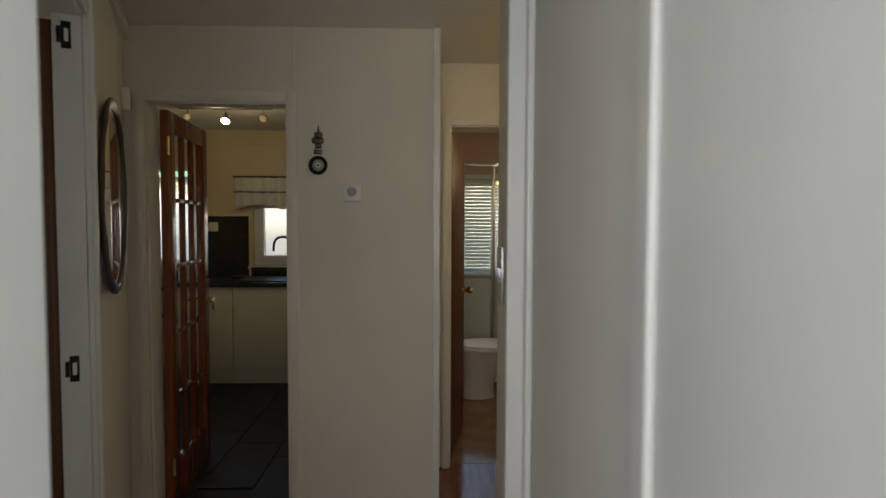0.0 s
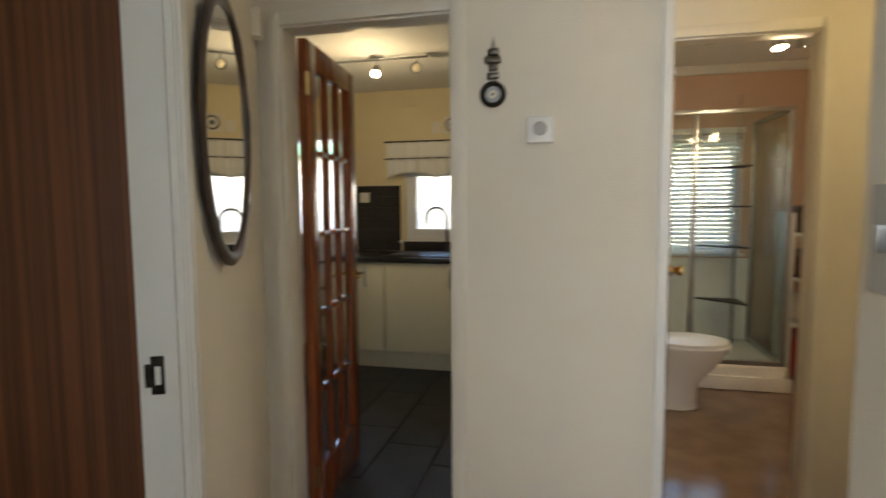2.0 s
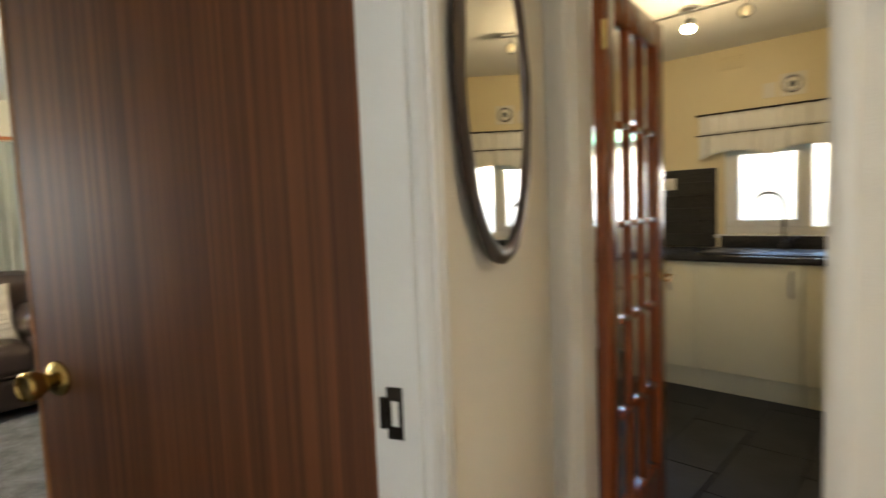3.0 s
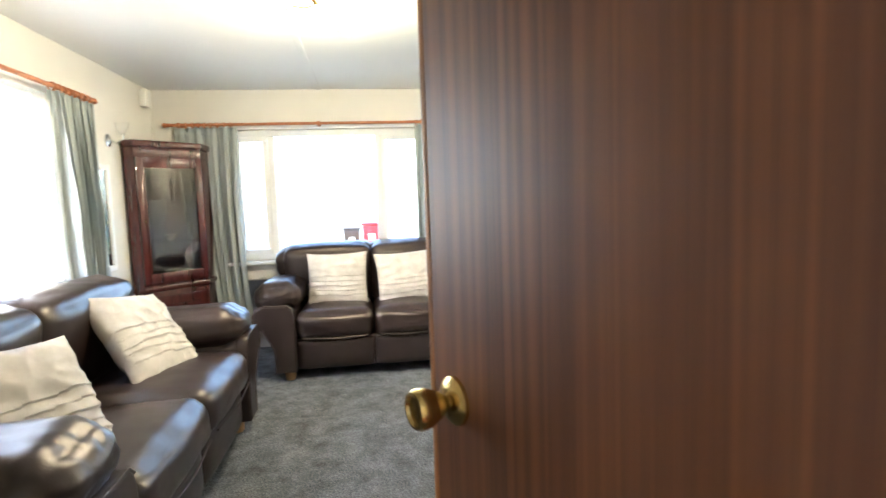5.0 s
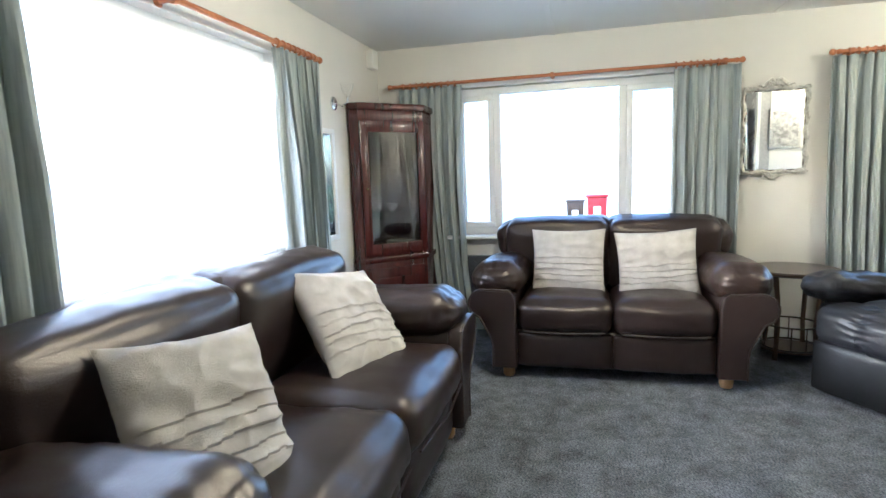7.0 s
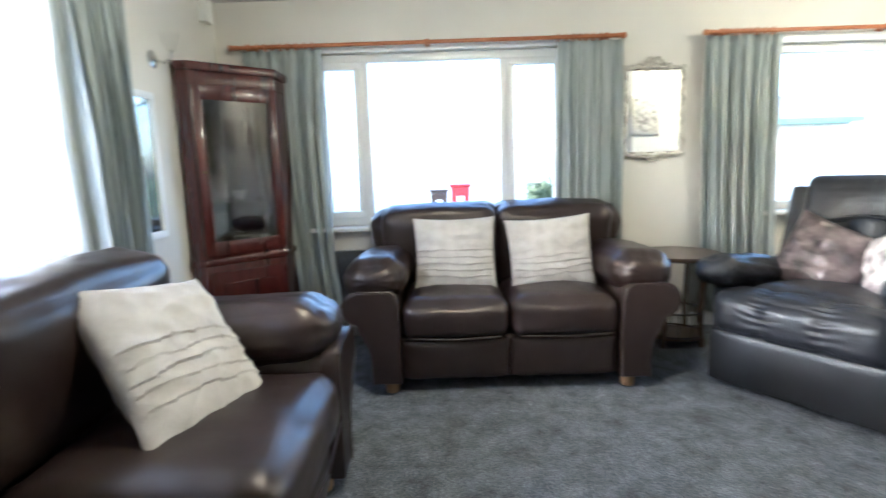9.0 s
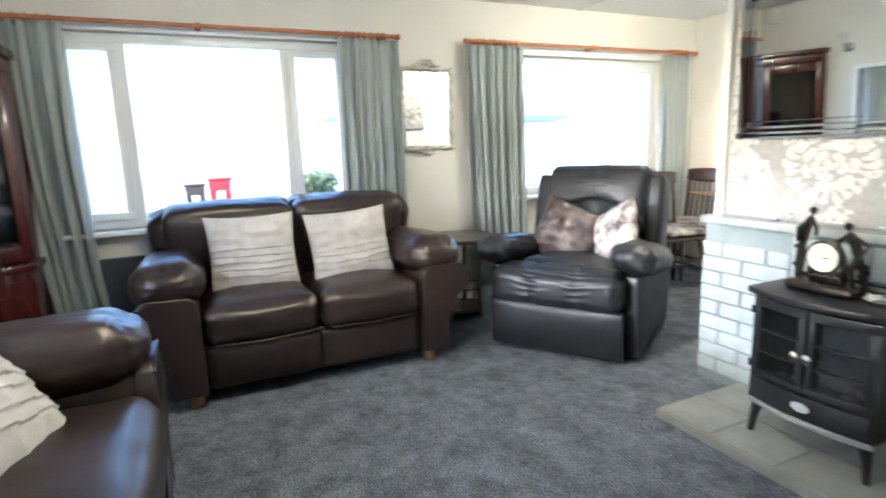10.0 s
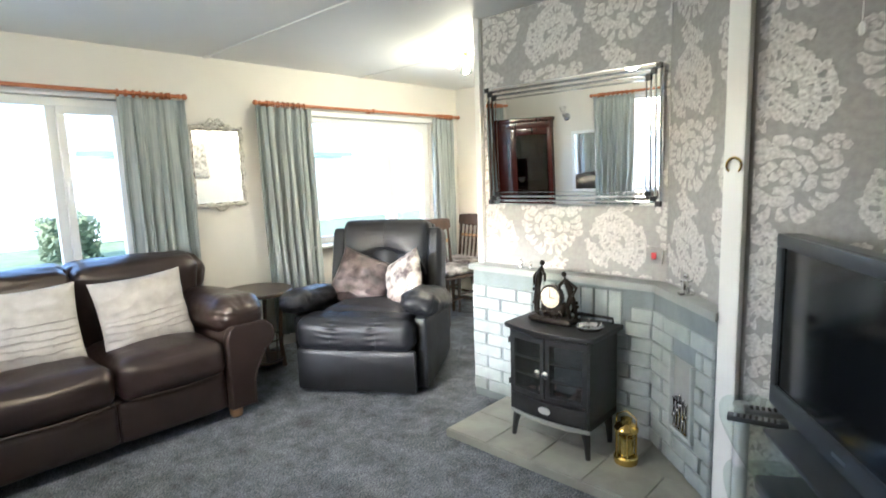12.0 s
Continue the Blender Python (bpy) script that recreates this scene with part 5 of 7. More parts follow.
    tagged(part("coal_bed", bm, M_COAL, ob, "heap of imitation coals", smooth=False), kind="stuff")
    return ob


stove()


def figure_clock():
    ob = thing("mantel_clock", pose(-2.42, 3.32, 0.64) @ Matrix.Scale(1.12, 4), "dark bronze figure clock with an ivory dial", "clock")
    part("base", puff(0.22, 0.10, 0.028, 0.012, (0, 0, 0.004), 0.012, 3, 14, pose(0, 0, 0.014)), M_BRONZE, ob)
    case = part("case", lathe([(0.0, -0.02), (0.05, -0.02), (0.056, -0.01), (0.056, 0.012), (0.05, 0.016), (0.0, 0.016)], 28, m=pose(0.0, -0.01, 0.115, 90, 0, 0)), M_BRONZE, ob)
    part("dial", lathe([(0.0, 0.0), (0.046, 0.0), (0.046, 0.002), (0.0, 0.002)], 28, m=pose(0.0, -0.0265, 0.115, 90, 0, 0)), M_DIAL, case, "ivory dial")
    part("clock_hand", box(-0.0015, 0.0015, -0.031, -0.0295, 0.115, 0.148), M_BLACK, case)
    part("clock_hand", box(0.0, 0.024, -0.031, -0.0295, 0.1135, 0.1165), M_BLACK, case)
    for k in range(12):
        a = 2 * math.pi * k / 12
        part("hour_mark", box(-0.001, 0.001, -0.0305, -0.029, 0.036, 0.042, m=Matrix.Translation((0, 0, 0.115)) @ Matrix.Rotation(a, 4, "Y")), M_BLACK, case)
    # two plain statuette shapes flanking the dial, the taller one standing with an arm on the case
    for x, h, lean in ((-0.080, 0.255, 0.022), (0.088, 0.205, -0.026)):
        s = 1 if x < 0 else -1
        hip, neck = Vector((x, 0, 0.028 + h * 0.50)), Vector((x + lean, -0.004, 0.028 + h * 0.82))
        bm = tube([hip, hip.lerp(neck, 0.5) + Vector((-0.004 * s, 0, 0)), neck], [0.014, 0.016, 0.012], 9)
        tube([hip, (x + 0.010 * s, -0.016, 0.028 + h * 0.26), (x + 0.002 * s, -0.004, 0.026)], [0.013, 0.010, 0.007], 8, bm=bm)
        tube([hip, (x - 0.014 * s, 0.004, 0.028 + h * 0.25), (x - 0.020 * s, 0.012, 0.026)], [0.013, 0.010, 0.007], 8, bm=bm)
        tube([neck, (x + lean + 0.024 * s, -0.014, 0.028 + h * 0.70), (x * 0.45, -0.012, 0.028 + h * 0.60)], [0.008, 0.007, 0.005], 7, bm=bm)
        tube([neck, (x - 0.022 * s, 0.004, 0.028 + h * 0.66), (x - 0.012 * s, -0.012, 0.028 + h * 0.50)], [0.008, 0.007, 0.005], 7, bm=bm)
        tube([neck, neck + Vector((lean * 0.2, 0, 0.014))], 0.005, 7, bm=bm)
        bmesh.ops.create_icosphere(bm, subdivisions=2, radius=0.0125, matrix=Matrix.Translation(neck + Vector((lean * 0.25, -0.002, 0.024))))
        for q in range(6):
            bmesh.ops.create_icosphere(bm, subdivisions=1, radius=0.009, matrix=Matrix.Translation((x - 0.016 * s + 0.012 * math.sin(q * 2.3), 0.010, 0.032 + h * 0.08 * q)))
        part("statuette", bm, M_BRONZE, ob)
    bm = bmesh.new()
    for k in range(4):
        c = -0.045 + 0.030 * k
        tube([(c + 0.016 * math.cos(t), -0.030, 0.042 + 0.016 * math.sin(t)) for t in [0.6 * i for i in range(9)]], 0.0045, 6, bm=bm)
    part("base_scroll", bm, M_BRONZE, ob)
    part("scrollwork", puff(0.12, 0.05, 0.07, 0.02, (0, 0, 0), 0.016, 8, 10, pose(0.0, 0.0, 0.06)), M_BRONZE, ob)


figure_clock()


def ash_tray():
    ob = thing("glass_dish", pose(-2.215, 3.30, 0.64), "round silver rimmed dish on the stove top", "dish")
    part("bowl", lathe([(0.03, 0), (0.055, 0.003), (0.065, 0.02), (0.062, 0.021), (0.05, 0.006), (0.0, 0.004)], 24), M_CHROME, ob)
    for k in range(3):
        a = 2.1 * k
        part("peg", lathe([(0.004, 0.018), (0.004, 0.042), (0.002, 0.045)], 8, m=Matrix.Translation((0.058 * math.cos(a), 0.058 * math.sin(a), 0))), M_CHROME, ob)


ash_tray()


def lantern():
    ob = thing("brass_lantern", pose(-2.03, 3.30, 0.05), "small polished brass lantern on the hearth", "lantern")
    part("base", lathe([(0.052, 0), (0.054, 0.008), (0.054, 0.03), (0.048, 0.036)], 24), M_GOLD, ob)
    for k in range(6):
        a = math.pi * k / 3
        part("bar", tube([(0.048 * math.cos(a), 0.048 * math.sin(a), 0.034), (0.048 * math.cos(a), 0.048 * math.sin(a), 0.155)], 0.004, 6), M_GOLD, ob)
    g = part("glass", lathe([(0.040, 0.036), (0.040, 0.155)], 24), M_TINT, ob, "clear glass chimney")
    g.visible_shadow = False
    # gold core imitates the brass reflected in the glass
    part("brass_reflection_core", lathe([(0.034, 0.036), (0.036, 0.06), (0.034, 0.125), (0.020, 0.135), (0.0, 0.136)], 18), M_GOLD, ob)
    part("top", lathe([(0.054, 0.153), (0.054, 0.165), (0.040, 0.182), (0.026, 0.19), (0.026, 0.21), (0.012, 0.216)], 24), M_GOLD, ob)
    part("handle", tube([(-0.05, 0, 0.165), (-0.045, 0, 0.22), (0, 0, 0.245), (0.045, 0, 0.22), (0.05, 0, 0.165)], 0.003, 6), M_GOLD, ob)


lantern()


def ornament(x, y, z, label, mat, s=1.0):
    ob = thing("ornament", pose(x, y, z), label, "ornament", "mantel ornaments")
    part("foot", lathe([(0.030 * s, 0), (0.030 * s, 0.008 * s), (0.012 * s, 0.016 * s)], 16), mat, ob)
    bm = tube([(0, 0, 0.012 * s), (0.004, 0, 0.035 * s), (-0.003, 0, 0.055 * s)], [0.010 * s, 0.014 * s, 0.008 * s], 8)
    bmesh.ops.create_icosphere(bm, subdivisions=2, radius=0.010 * s, matrix=Matrix.Translation((0, 0, 0.068 * s)))
    tube([(-0.02 * s, 0, 0.05 * s), (0, 0, 0.045 * s), (0.022 * s, 0, 0.056 * s)], 0.005 * s, 6, bm=bm)
    part("figure", bm, mat, ob)


ornament(-2.80, 3.59, MZ + 0.045, "tiny silver ornament on the mantel", M_CHROME, 0.7)
ornament(-2.74, 3.60, MZ + 0.045, "tiny silver ornament on the mantel", M_CHROME, 0.55)
ornament(-1.83, 3.43, MZ + 0.045, "small silver ornament on a round foot on the mantel", M_CHROME, 1.2)

sp = thing("red_switch_plate", pose(-2.06, 3.66, 0.955), "white fused switch with a red rocker", "switch")
part("plate", box(-0.04, 0.04, -0.010, 0, -0.04, 0.04, 0.003), M_PAPER, sp)
part("rocker", box(-0.012, 0.012, -0.016, -0.010, -0.016, 0.016, 0.002), M_RED, sp, "red rocker")

hs = thing("horseshoe", pose(-1.603, 3.213, 1.38) @ Matrix.Scale(0.76, 4), "small brass horseshoe on the white strip", "horseshoe")
part("shoe", tube([(0.032 * math.cos(a), -0.004, 0.036 * math.sin(a)) for a in [radians(-50 + 280 * i / 20) for i in range(21)]], [0.005 + 0.002 * math.sin(math.pi * i / 20) for i in range(21)], 6), M_GOLD, hs)

pc = thing("pull_cord", pose(-1.26, 3.21, 1.80), "white pull cord hanging from the ceiling", "pull cord")
part("cord", tube([(0, 0, 0), (0, 0, ZL - 1.80)], 0.0015, 5), M_WHITE, pc)
part("toggle", lathe([(0.003, 0.005), (0.008, -0.002), (0.008, -0.03), (0.004, -0.036)], 10), M_WHITE, pc)


# ---------------------------------------------------------------- television corner
TV = pose(-1.185, 2.84, 0, 0, 0, math.degrees(math.atan2(-0.84, 0.54)))


def television():
    ob = thing("television", TV @ pose(0.03, 0.0, 0.52), "large dark flat screen television, switched off", "television")
    w, z0, z1 = 0.94, 0.018, 0.625
    part("case", box(-w / 2, w / 2, -0.02, 0.05, z0, z1, 0.012, 3), M_PLASTIC, ob)
    bm = box(-w / 2, w / 2, -0.035, -0.0205, z1 - 0.045, z1, 0.005)
    box(-w / 2, w / 2, -0.035, -0.0205, z0, z0 + 0.075, 0.005, bm=bm)
    box(-w / 2, -w / 2 + 0.045, -0.035, -0.0205, z0 + 0.075, z1 - 0.045, 0.005, bm=bm)
    box(w / 2 - 0.045, w / 2, -0.035, -0.0205, z0 + 0.075, z1 - 0.045, 0.005, bm=bm)
    part("bezel", bm, M_PLASTIC, ob)
    part("screen", box(-w / 2 + 0.045, w / 2 - 0.045, -0.026, -0.021, z0 + 0.075, z1 - 0.045), M_SCREEN, ob)
    part("badge", box(-0.035, 0.035, -0.0365, -0.035, z0 + 0.03, z0 + 0.042), M_STEEL, ob)
    part("back_housing", box(-0.3, 0.3, 0.05, 0.10, 0.12, 0.52, 0.02), M_PLASTIC, ob)
    part("foot", box(-0.26, 0.26, -0.13, 0.13, 0.0, 0.014, 0.006), M_PLASTIC, ob)


television()


def tv_stand():
    ob = thing("television_stand", TV @ pose(0.0, -0.01, 0), "glass shelved television stand with silver posts", "television stand")
    hw, hd = 0.53, 0.22
    outline = [(-hw, hd), (hw, hd), (hw, -hd * 0.6)] + [(hw * math.cos(a) * 0.98, -hd * 0.6 - hd * 0.5 * math.sin(a)) for a in [math.pi * i / 12 for i in range(1, 12)]] + [(-hw, -hd * 0.6)]
    g = part("top_shelf", prism(outline, 0.508, 0.52, 0.002), M_TINT, ob, "clear glass top")
    g.visible_shadow = False
    for z in (0.27, 0.08):
        part("shelf", prism([(x * 0.93, y * 0.93) for x, y in outline], z, z + 0.01, 0.002), M_TINT, ob, "clear glass shelf").visible_shadow = False
    for s in (-1, 1):
        part("post", lathe([(0.035, 0.0), (0.035, 0.012), (0.026, 0.018), (0.026, 0.495), (0.034, 0.500), (0.034, 0.508)], 20, m=Matrix.Translation((s * (hw - 0.06), -0.10, 0))), M_POST, ob, "brushed silver post")
        part("rear_post", lathe([(0.022, 0.0), (0.022, 0.508)], 14, m=Matrix.Translation((s * (hw - 0.06), hd - 0.05, 0))), M_STEEL, ob)
    bx = thing("media_box", TV @ pose(-0.12, -0.01, 0.28), "flat black set-top box on the stand shelf", "media box")
    part("case", box(-0.18, 0.18, -0.11, 0.11, 0.0, 0.05, 0.004), M_PLASTIC, bx)
    part("display", box(-0.05, 0.05, -0.1125, -0.11, 0.015, 0.035), M_SCREEN, bx)


tv_stand()


def remote(m, label, mat):
    ob = thing("remote_control", m, label, "remote control", "remote controls")
    part("case", box(-0.022, 0.022, -0.09, 0.09, 0, 0.018, 0.005), mat, ob)
    for j in range(8):
        for i in range(3):
            part("button", box(-0.014 + 0.011 * i, -0.006 + 0.011 * i, -0.07 + 0.018 * j, -0.060 + 0.018 * j, 0.018, 0.0205), M_STEEL if mat is M_PLASTIC else M_BLACK, ob)


remote(TV @ pose(-0.29, -0.125, 0.52, 0, 0, -20), "black remote control on the glass stand", M_PLASTIC)
remote(TV @ pose(-0.36, -0.05, 0.52, 0, 0, -14), "grey remote control on the glass stand", M_STEEL)


# ---------------------------------------------------------------- dining end
def windsor_chair(m, label):
    """A spindle-back chair; local front towards -y."""
    ob = thing("dining_chair", m, label, "chair", "dining chairs")
    part("seat", puff(0.42, 0.40, 0.04, 0.018, (0.01, 0.01, 0), 0, 0, 10, pose(0, 0, 0.43)), M_DARKWOOD, ob)
    for x in (-1, 1):
        for y in (-1, 1):
            pts = [(x * 0.15, y * 0.13, 0.42), (x * 0.17, y * 0.155, 0.28), (x * 0.185, y * 0.17, 0.15), (x * 0.20, y * 0.19, 0.0)]
            part("leg", tube(pts, [0.018, 0.022, 0.014, 0.015], 10), M_DARKWOOD, ob)
        part("stretcher", tube([(x * 0.18, -0.16, 0.17), (x * 0.18, 0, 0.17), (x * 0.18, 0.16, 0.17)], [0.009, 0.014, 0.009], 8), M_DARKWOOD, ob)
        part("back_post", tube([(x * 0.17, 0.17, 0.44), (x * 0.18, 0.20, 0.65), (x * 0.185, 0.235, 0.90)], [0.017, 0.014, 0.013], 10), M_DARKWOOD, ob)
    part("cross_stretcher", tube([(-0.18, 0, 0.17), (0, 0, 0.17), (0.18, 0, 0.17)], [0.009, 0.014, 0.009], 8), M_DARKWOOD, ob)
    part("crest_rail", puff(0.44, 0.028, 0.10, 0.013, (0, 0, 0.012), 0, 0, 10, pose(0, 0.235, 0.885, -8, 0, 0)), M_DARKWOOD, ob)
    part("mid_rail", puff(0.37, 0.02, 0.035, 0.009, (0, 0, 0), 0, 0, 8, pose(0, 0.215, 0.72, -8, 0, 0)), M_OAK, ob, "worn pale rail")
    for k in range(5):
        x = -0.12 + 0.06 * k
        part("spindle", tube([(x, 0.17, 0.445), (x, 0.195, 0.60), (x, 0.225, 0.84)], [0.007, 0.011, 0.007], 8), M_DARKWOOD, ob)
    return ob


for cx, cy, rz in ((-4.74, 5.24, -6), (-4.46, 4.80, 84)):
    windsor_chair(pose(cx, cy, 0, 0, 0, rz), "dark turned wood spindle-back dining chair with a tied seat pad")
    pad = part("seat_pad", puff(0.40, 0.39, 0.055, 0.027, (0, 0, 0.008), 0.012, 4, 14, pose(0, 0, 0.0)), M_SATIN2, None)
    pad.matrix_world = pose(cx, cy, 0.478, 0, 0, rz)
    tagged(pad, "mauve tufted seat pad on the dining chair", "seat pad", "chair seat pads")


def radiator(m):
    ob = thing("panel_heater", m, "slim dark panel heater under the window", "heater")
    part("body", box(-0.22, 0.22, 0.015, 0.07, 0.20, 0.62, 0.01), M_PLASTIC, ob)
    for k in range(9):
        part("fin", box(-0.19 + 0.045 * k, -0.17 + 0.045 * k, 0.07, 0.074, 0.24, 0.58, 0.001), M_PLASTIC, ob)


radiator(pose(-5.032, 0.93, 0, 0, 0, -90))


# ---------------------------------------------------------------- hall wall things
def barometer():
    ob = thing("wall_ornament", pose(0.405, 3.18, 1.70), "hanging pewter wall ornament with a round dial", "wall ornament")
    R = pose(0, 0, 0, 90, 0, 0)
    part("dial_ring", tube([(0.036 * math.cos(2 * math.pi * k / 28), -0.012, 0.036 * math.sin(2 * math.pi * k / 28)) for k in range(28)], 0.009, 8, closed=True), M_BRONZE, ob)
    part("dial", lathe([(0.0, 0.0), (0.036, 0.0), (0.036, 0.010), (0.0, 0.010)], 24, m=R), M_STEEL, ob)
    part("boss", lathe([(0.014, 0.010), (0.012, 0.014), (0.0, 0.015)], 16, m=R), M_DIAL, ob, "pale centre")
    part("boss_eye", lathe([(0.005, 0.0145), (0.0, 0.018)], 10, m=R), M_BLACK, ob)
    for z, w in ((0.062, 0.022), (0.09, 0.016), (0.115, 0.026), (0.14, 0.018)):
        part("plaque", puff(w * 2, 0.012, 0.026, 0.006, (0, 0.003, 0), 0.008, z * 100, 8, pose(0, -0.007, z)), M_PEWTER, ob)
    part("spike", tube([(0, -0.006, 0.15), (0, -0.006, 0.17), (0, -0.006, 0.19)], [0.006, 0.004, 0.001], 8), M_PEWTER, ob)


barometer()

th = thing("thermostat", pose(0.565, 3.18, 1.575), "white square room thermostat with a round dial", "thermostat")
part("case", box(-0.044, 0.044, -0.028, 0, -0.044, 0.044, 0.006, 3), M_WHITE, th)
part("dial", lathe([(0.022, 0.0), (0.022, 0.010), (0.018, 0.014), (0.0, 0.014)], 24, m=pose(0, -0.028, 0.002, 90, 0, 0)), material("grey dial", (0.45, 0.44, 0.42), 0.5, vary=0.1), th, "grey dial")

sw = thing("switch_plate", pose(1.145, 2.25, 1.27, 0, 0, -90), "brushed steel double switch plate on the wall end", "switch")
part("plate", box(-0.05, 0.05, -0.008, 0, -0.085, 0.085, 0.003), M_STEEL, sw)
for x in (-0.022, 0.022):
    part("rocker", box(x - 0.012, x + 0.012, -0.014, -0.008, -0.022, 0.022, 0.002), M_STEEL, sw)

bx = tagged(part("chime_box", box(0.06, 0.12, 0, 0.035, 1.93, 2.03, 0.006, m=along(HC, HJ)), M_HALL), "small cream door chime box", "door chime")

# ---------------------------------------------------------------- kitchen
def unit(x0, x1, handle_x, label):
    ob = thing("base_unit", pose(0, 0, 0), label, "kitchen cabinet", "kitchen base units")
    part("carcass", box(x0, x1, 5.415, 5.97, 0.15, 0.87, 0.001), M_CREAM, ob)
    dr = part("door", box(x0 + 0.002, x1 - 0.002, 5.39, 5.412, 0.152, 0.868, 0.004), M_CREAM, ob)
    part("handle", tube([(handle_x, 5.39, 0.83), (handle_x, 5.365, 0.81), (handle_x, 5.355, 0.75), (handle_x, 5.365, 0.69), (handle_x, 5.39, 0.67)], [0.006, 0.009, 0.010, 0.009, 0.006], 8), M_STEEL, dr, "bowed steel handle")
    part("plinth", box(x0, x1, 5.45, 5.468, 0.0, 0.148), M_CREAM, ob)


unit(-1.27, -0.785, -0.94, "cream gloss kitchen base unit")
unit(-0.780, -0.18, -0.235, "cream gloss kitchen base unit")
unit(-0.175, 0.425, 0.37, "cream gloss kitchen base unit")
unit(0.43, 0.875, 0.48, "cream gloss kitchen base unit")
wt = thing("worktop", pose(0, 0, 0), "black worktop along the kitchen wall", "worktop")
part("slab", box(-1.29, 0.88, 5.37, 5.995, 0.872, 0.912, 0.008, 3), M_BLACKTOP, wt)
part("upstand", box(-0.80, 0.88, 5.97, 5.998, 0.913, 1.0, 0.003), M_BLACKTOP, wt)
sk = thing("sink", pose(-0.35, 5.66, 0.912), "black inset sink with a drainer", "sink")
part("rim", box(-0.45, 0.45, -0.22, 0.22, 0.0, 0.010, 0.004), M_BLACK, sk)
for k in range(6):
    part("drainer_rib", box(-0.40, -0.05, -0.15 + 0.05 * k, -0.142 + 0.05 * k, 0.010, 0.014, 0.001), M_STEEL, sk)
part("bowl", box(0.0, 0.38, -0.17, 0.17, 0.0102, 0.013, 0.001), M_PLASTIC, sk)
tp = thing("tap", pose(-0.37, 5.86, 0.912), "tall black swan-neck mixer tap", "tap")
part("body", lathe([(0.026, 0), (0.024, 0.04), (0.018, 0.06)], 16), M_BLACK, tp)
part("spout", tube([(0, 0, 0.05), (0, 0, 0.30)] + [(-0.09 + 0.09 * math.cos(a), -0.02 * math.sin(a), 0.30 + 0.09 * math.sin(a)) for a in [math.pi * i / 10 for i in range(1, 10)]] + [(-0.18, 0, 0.28), (-0.18, 0, 0.25)], 0.011, 10), M_BLACK, tp)
part("lever", tube([(0.02, 0, 0.06), (0.07, 0, 0.09)], 0.006, 8), M_BLACK, tp)
sb = thing("splashback", pose(0, 0, 0), "tall black tiled splashback behind the worktop", "splashback")
part("backing", box(-1.25, -0.83, 5.990, 6.0, 0.914, 1.50, 0.002), M_GROUT, sb)
for i in range(3):
    for j in range(6):
        part("tile", box(-1.249 + 0.14 * i, -1.111 + 0.14 * i, 5.985, 5.9898, 0.916 + 0.0975 * j, 1.0105 + 0.0975 * j, 0.0015, 1), M_BLACKTOP, sb, smooth=False)
so_ = thing("socket", pose(-1.165, 5.984, 1.395), "white double wall socket on the splashback", "socket")
part("plate", box(-0.045, 0.045, -0.010, 0.0, -0.045, 0.045, 0.003), M_WHITE, so_)
vn = thing("air_vent", pose(-0.74, 6.0, 2.235), "cream slatted wall vent", "vent")
part("frame", box(-0.08, 0.08, -0.010, 0, -0.045, 0.045, 0.002), M_KITCHEN, vn)
for k in range(5):
    part("slat", box(-0.07, 0.07, -0.016, -0.010, -0.036 + 0.016 * k, -0.028 + 0.016 * k, 0.001), M_KITCHEN, vn)

fn = thing("extractor_fan", pose(-0.352, 6.0, 2.02), "small round chrome extractor fan on the kitchen wall", "extractor fan")
part("plate", box(-0.075, 0.075, -0.012, 0, -0.075, 0.075, 0.004), M_IVORY, fn)
part("ring", tube([(0.052 * math.cos(2 * math.pi * k / 24), -0.018, 0.052 * math.sin(2 * math.pi * k / 24)) for k in range(24)], 0.010, 8, closed=True), M_CHROME, fn, "chrome ring")
part("hub", lathe([(0.022, 0.012), (0.020, 0.024), (0.0, 0.026)], 16, m=pose(0, 0, 0, 90, 0, 0)), M_PLASTIC, fn)
part("plate", box(-0.04, 0.04, -0.010, 0, -0.05, 0.05, 0.003, m=pose(-0.14, 0, -0.02)), M_IVORY, fn)


def valance():
    ob = thing("kitchen_valance", pose(0, 5.93, 0), "pale printed net valance over the sink window", "valance")
    for z0, z1, amp, nm in ((1.735, 1.875, 0.010, "pelmet"), (1.56, 1.73, 0.014, "frill")):
        bm = bmesh.new()
        g = []
        for j in range(7):
            row = []
            for i in range(81):
                u, v = i / 80, j / 6
                zz = z1 + (z0 + (0.05 * abs(math.sin(u * 3 * math.pi)) if nm == "frill" else 0) - z1) * v
                row.append(bm.verts.new((-0.93 + 1.35 * u, amp * math.sin(u * 75), zz)))
            g.append(row)
        for j in range(6):
            for i in range(80):
                bm.faces.new((g[j][i], g[j + 1][i], g[j + 1][i + 1], g[j][i + 1]))
        c = part(nm, bm, M_WHITE, ob)
        c.modifiers.new("thick", "SOLIDIFY").thickness = 0.002
    part("rod", tube([(-0.95, 0, 1.733), (0.44, 0, 1.733)], 0.005, 8), M_BLACK, ob)
    part("pole", tube([(-0.95, 0, 1.88), (0.44, 0, 1.88)], 0.007, 8), M_BRONZE, ob)


valance()


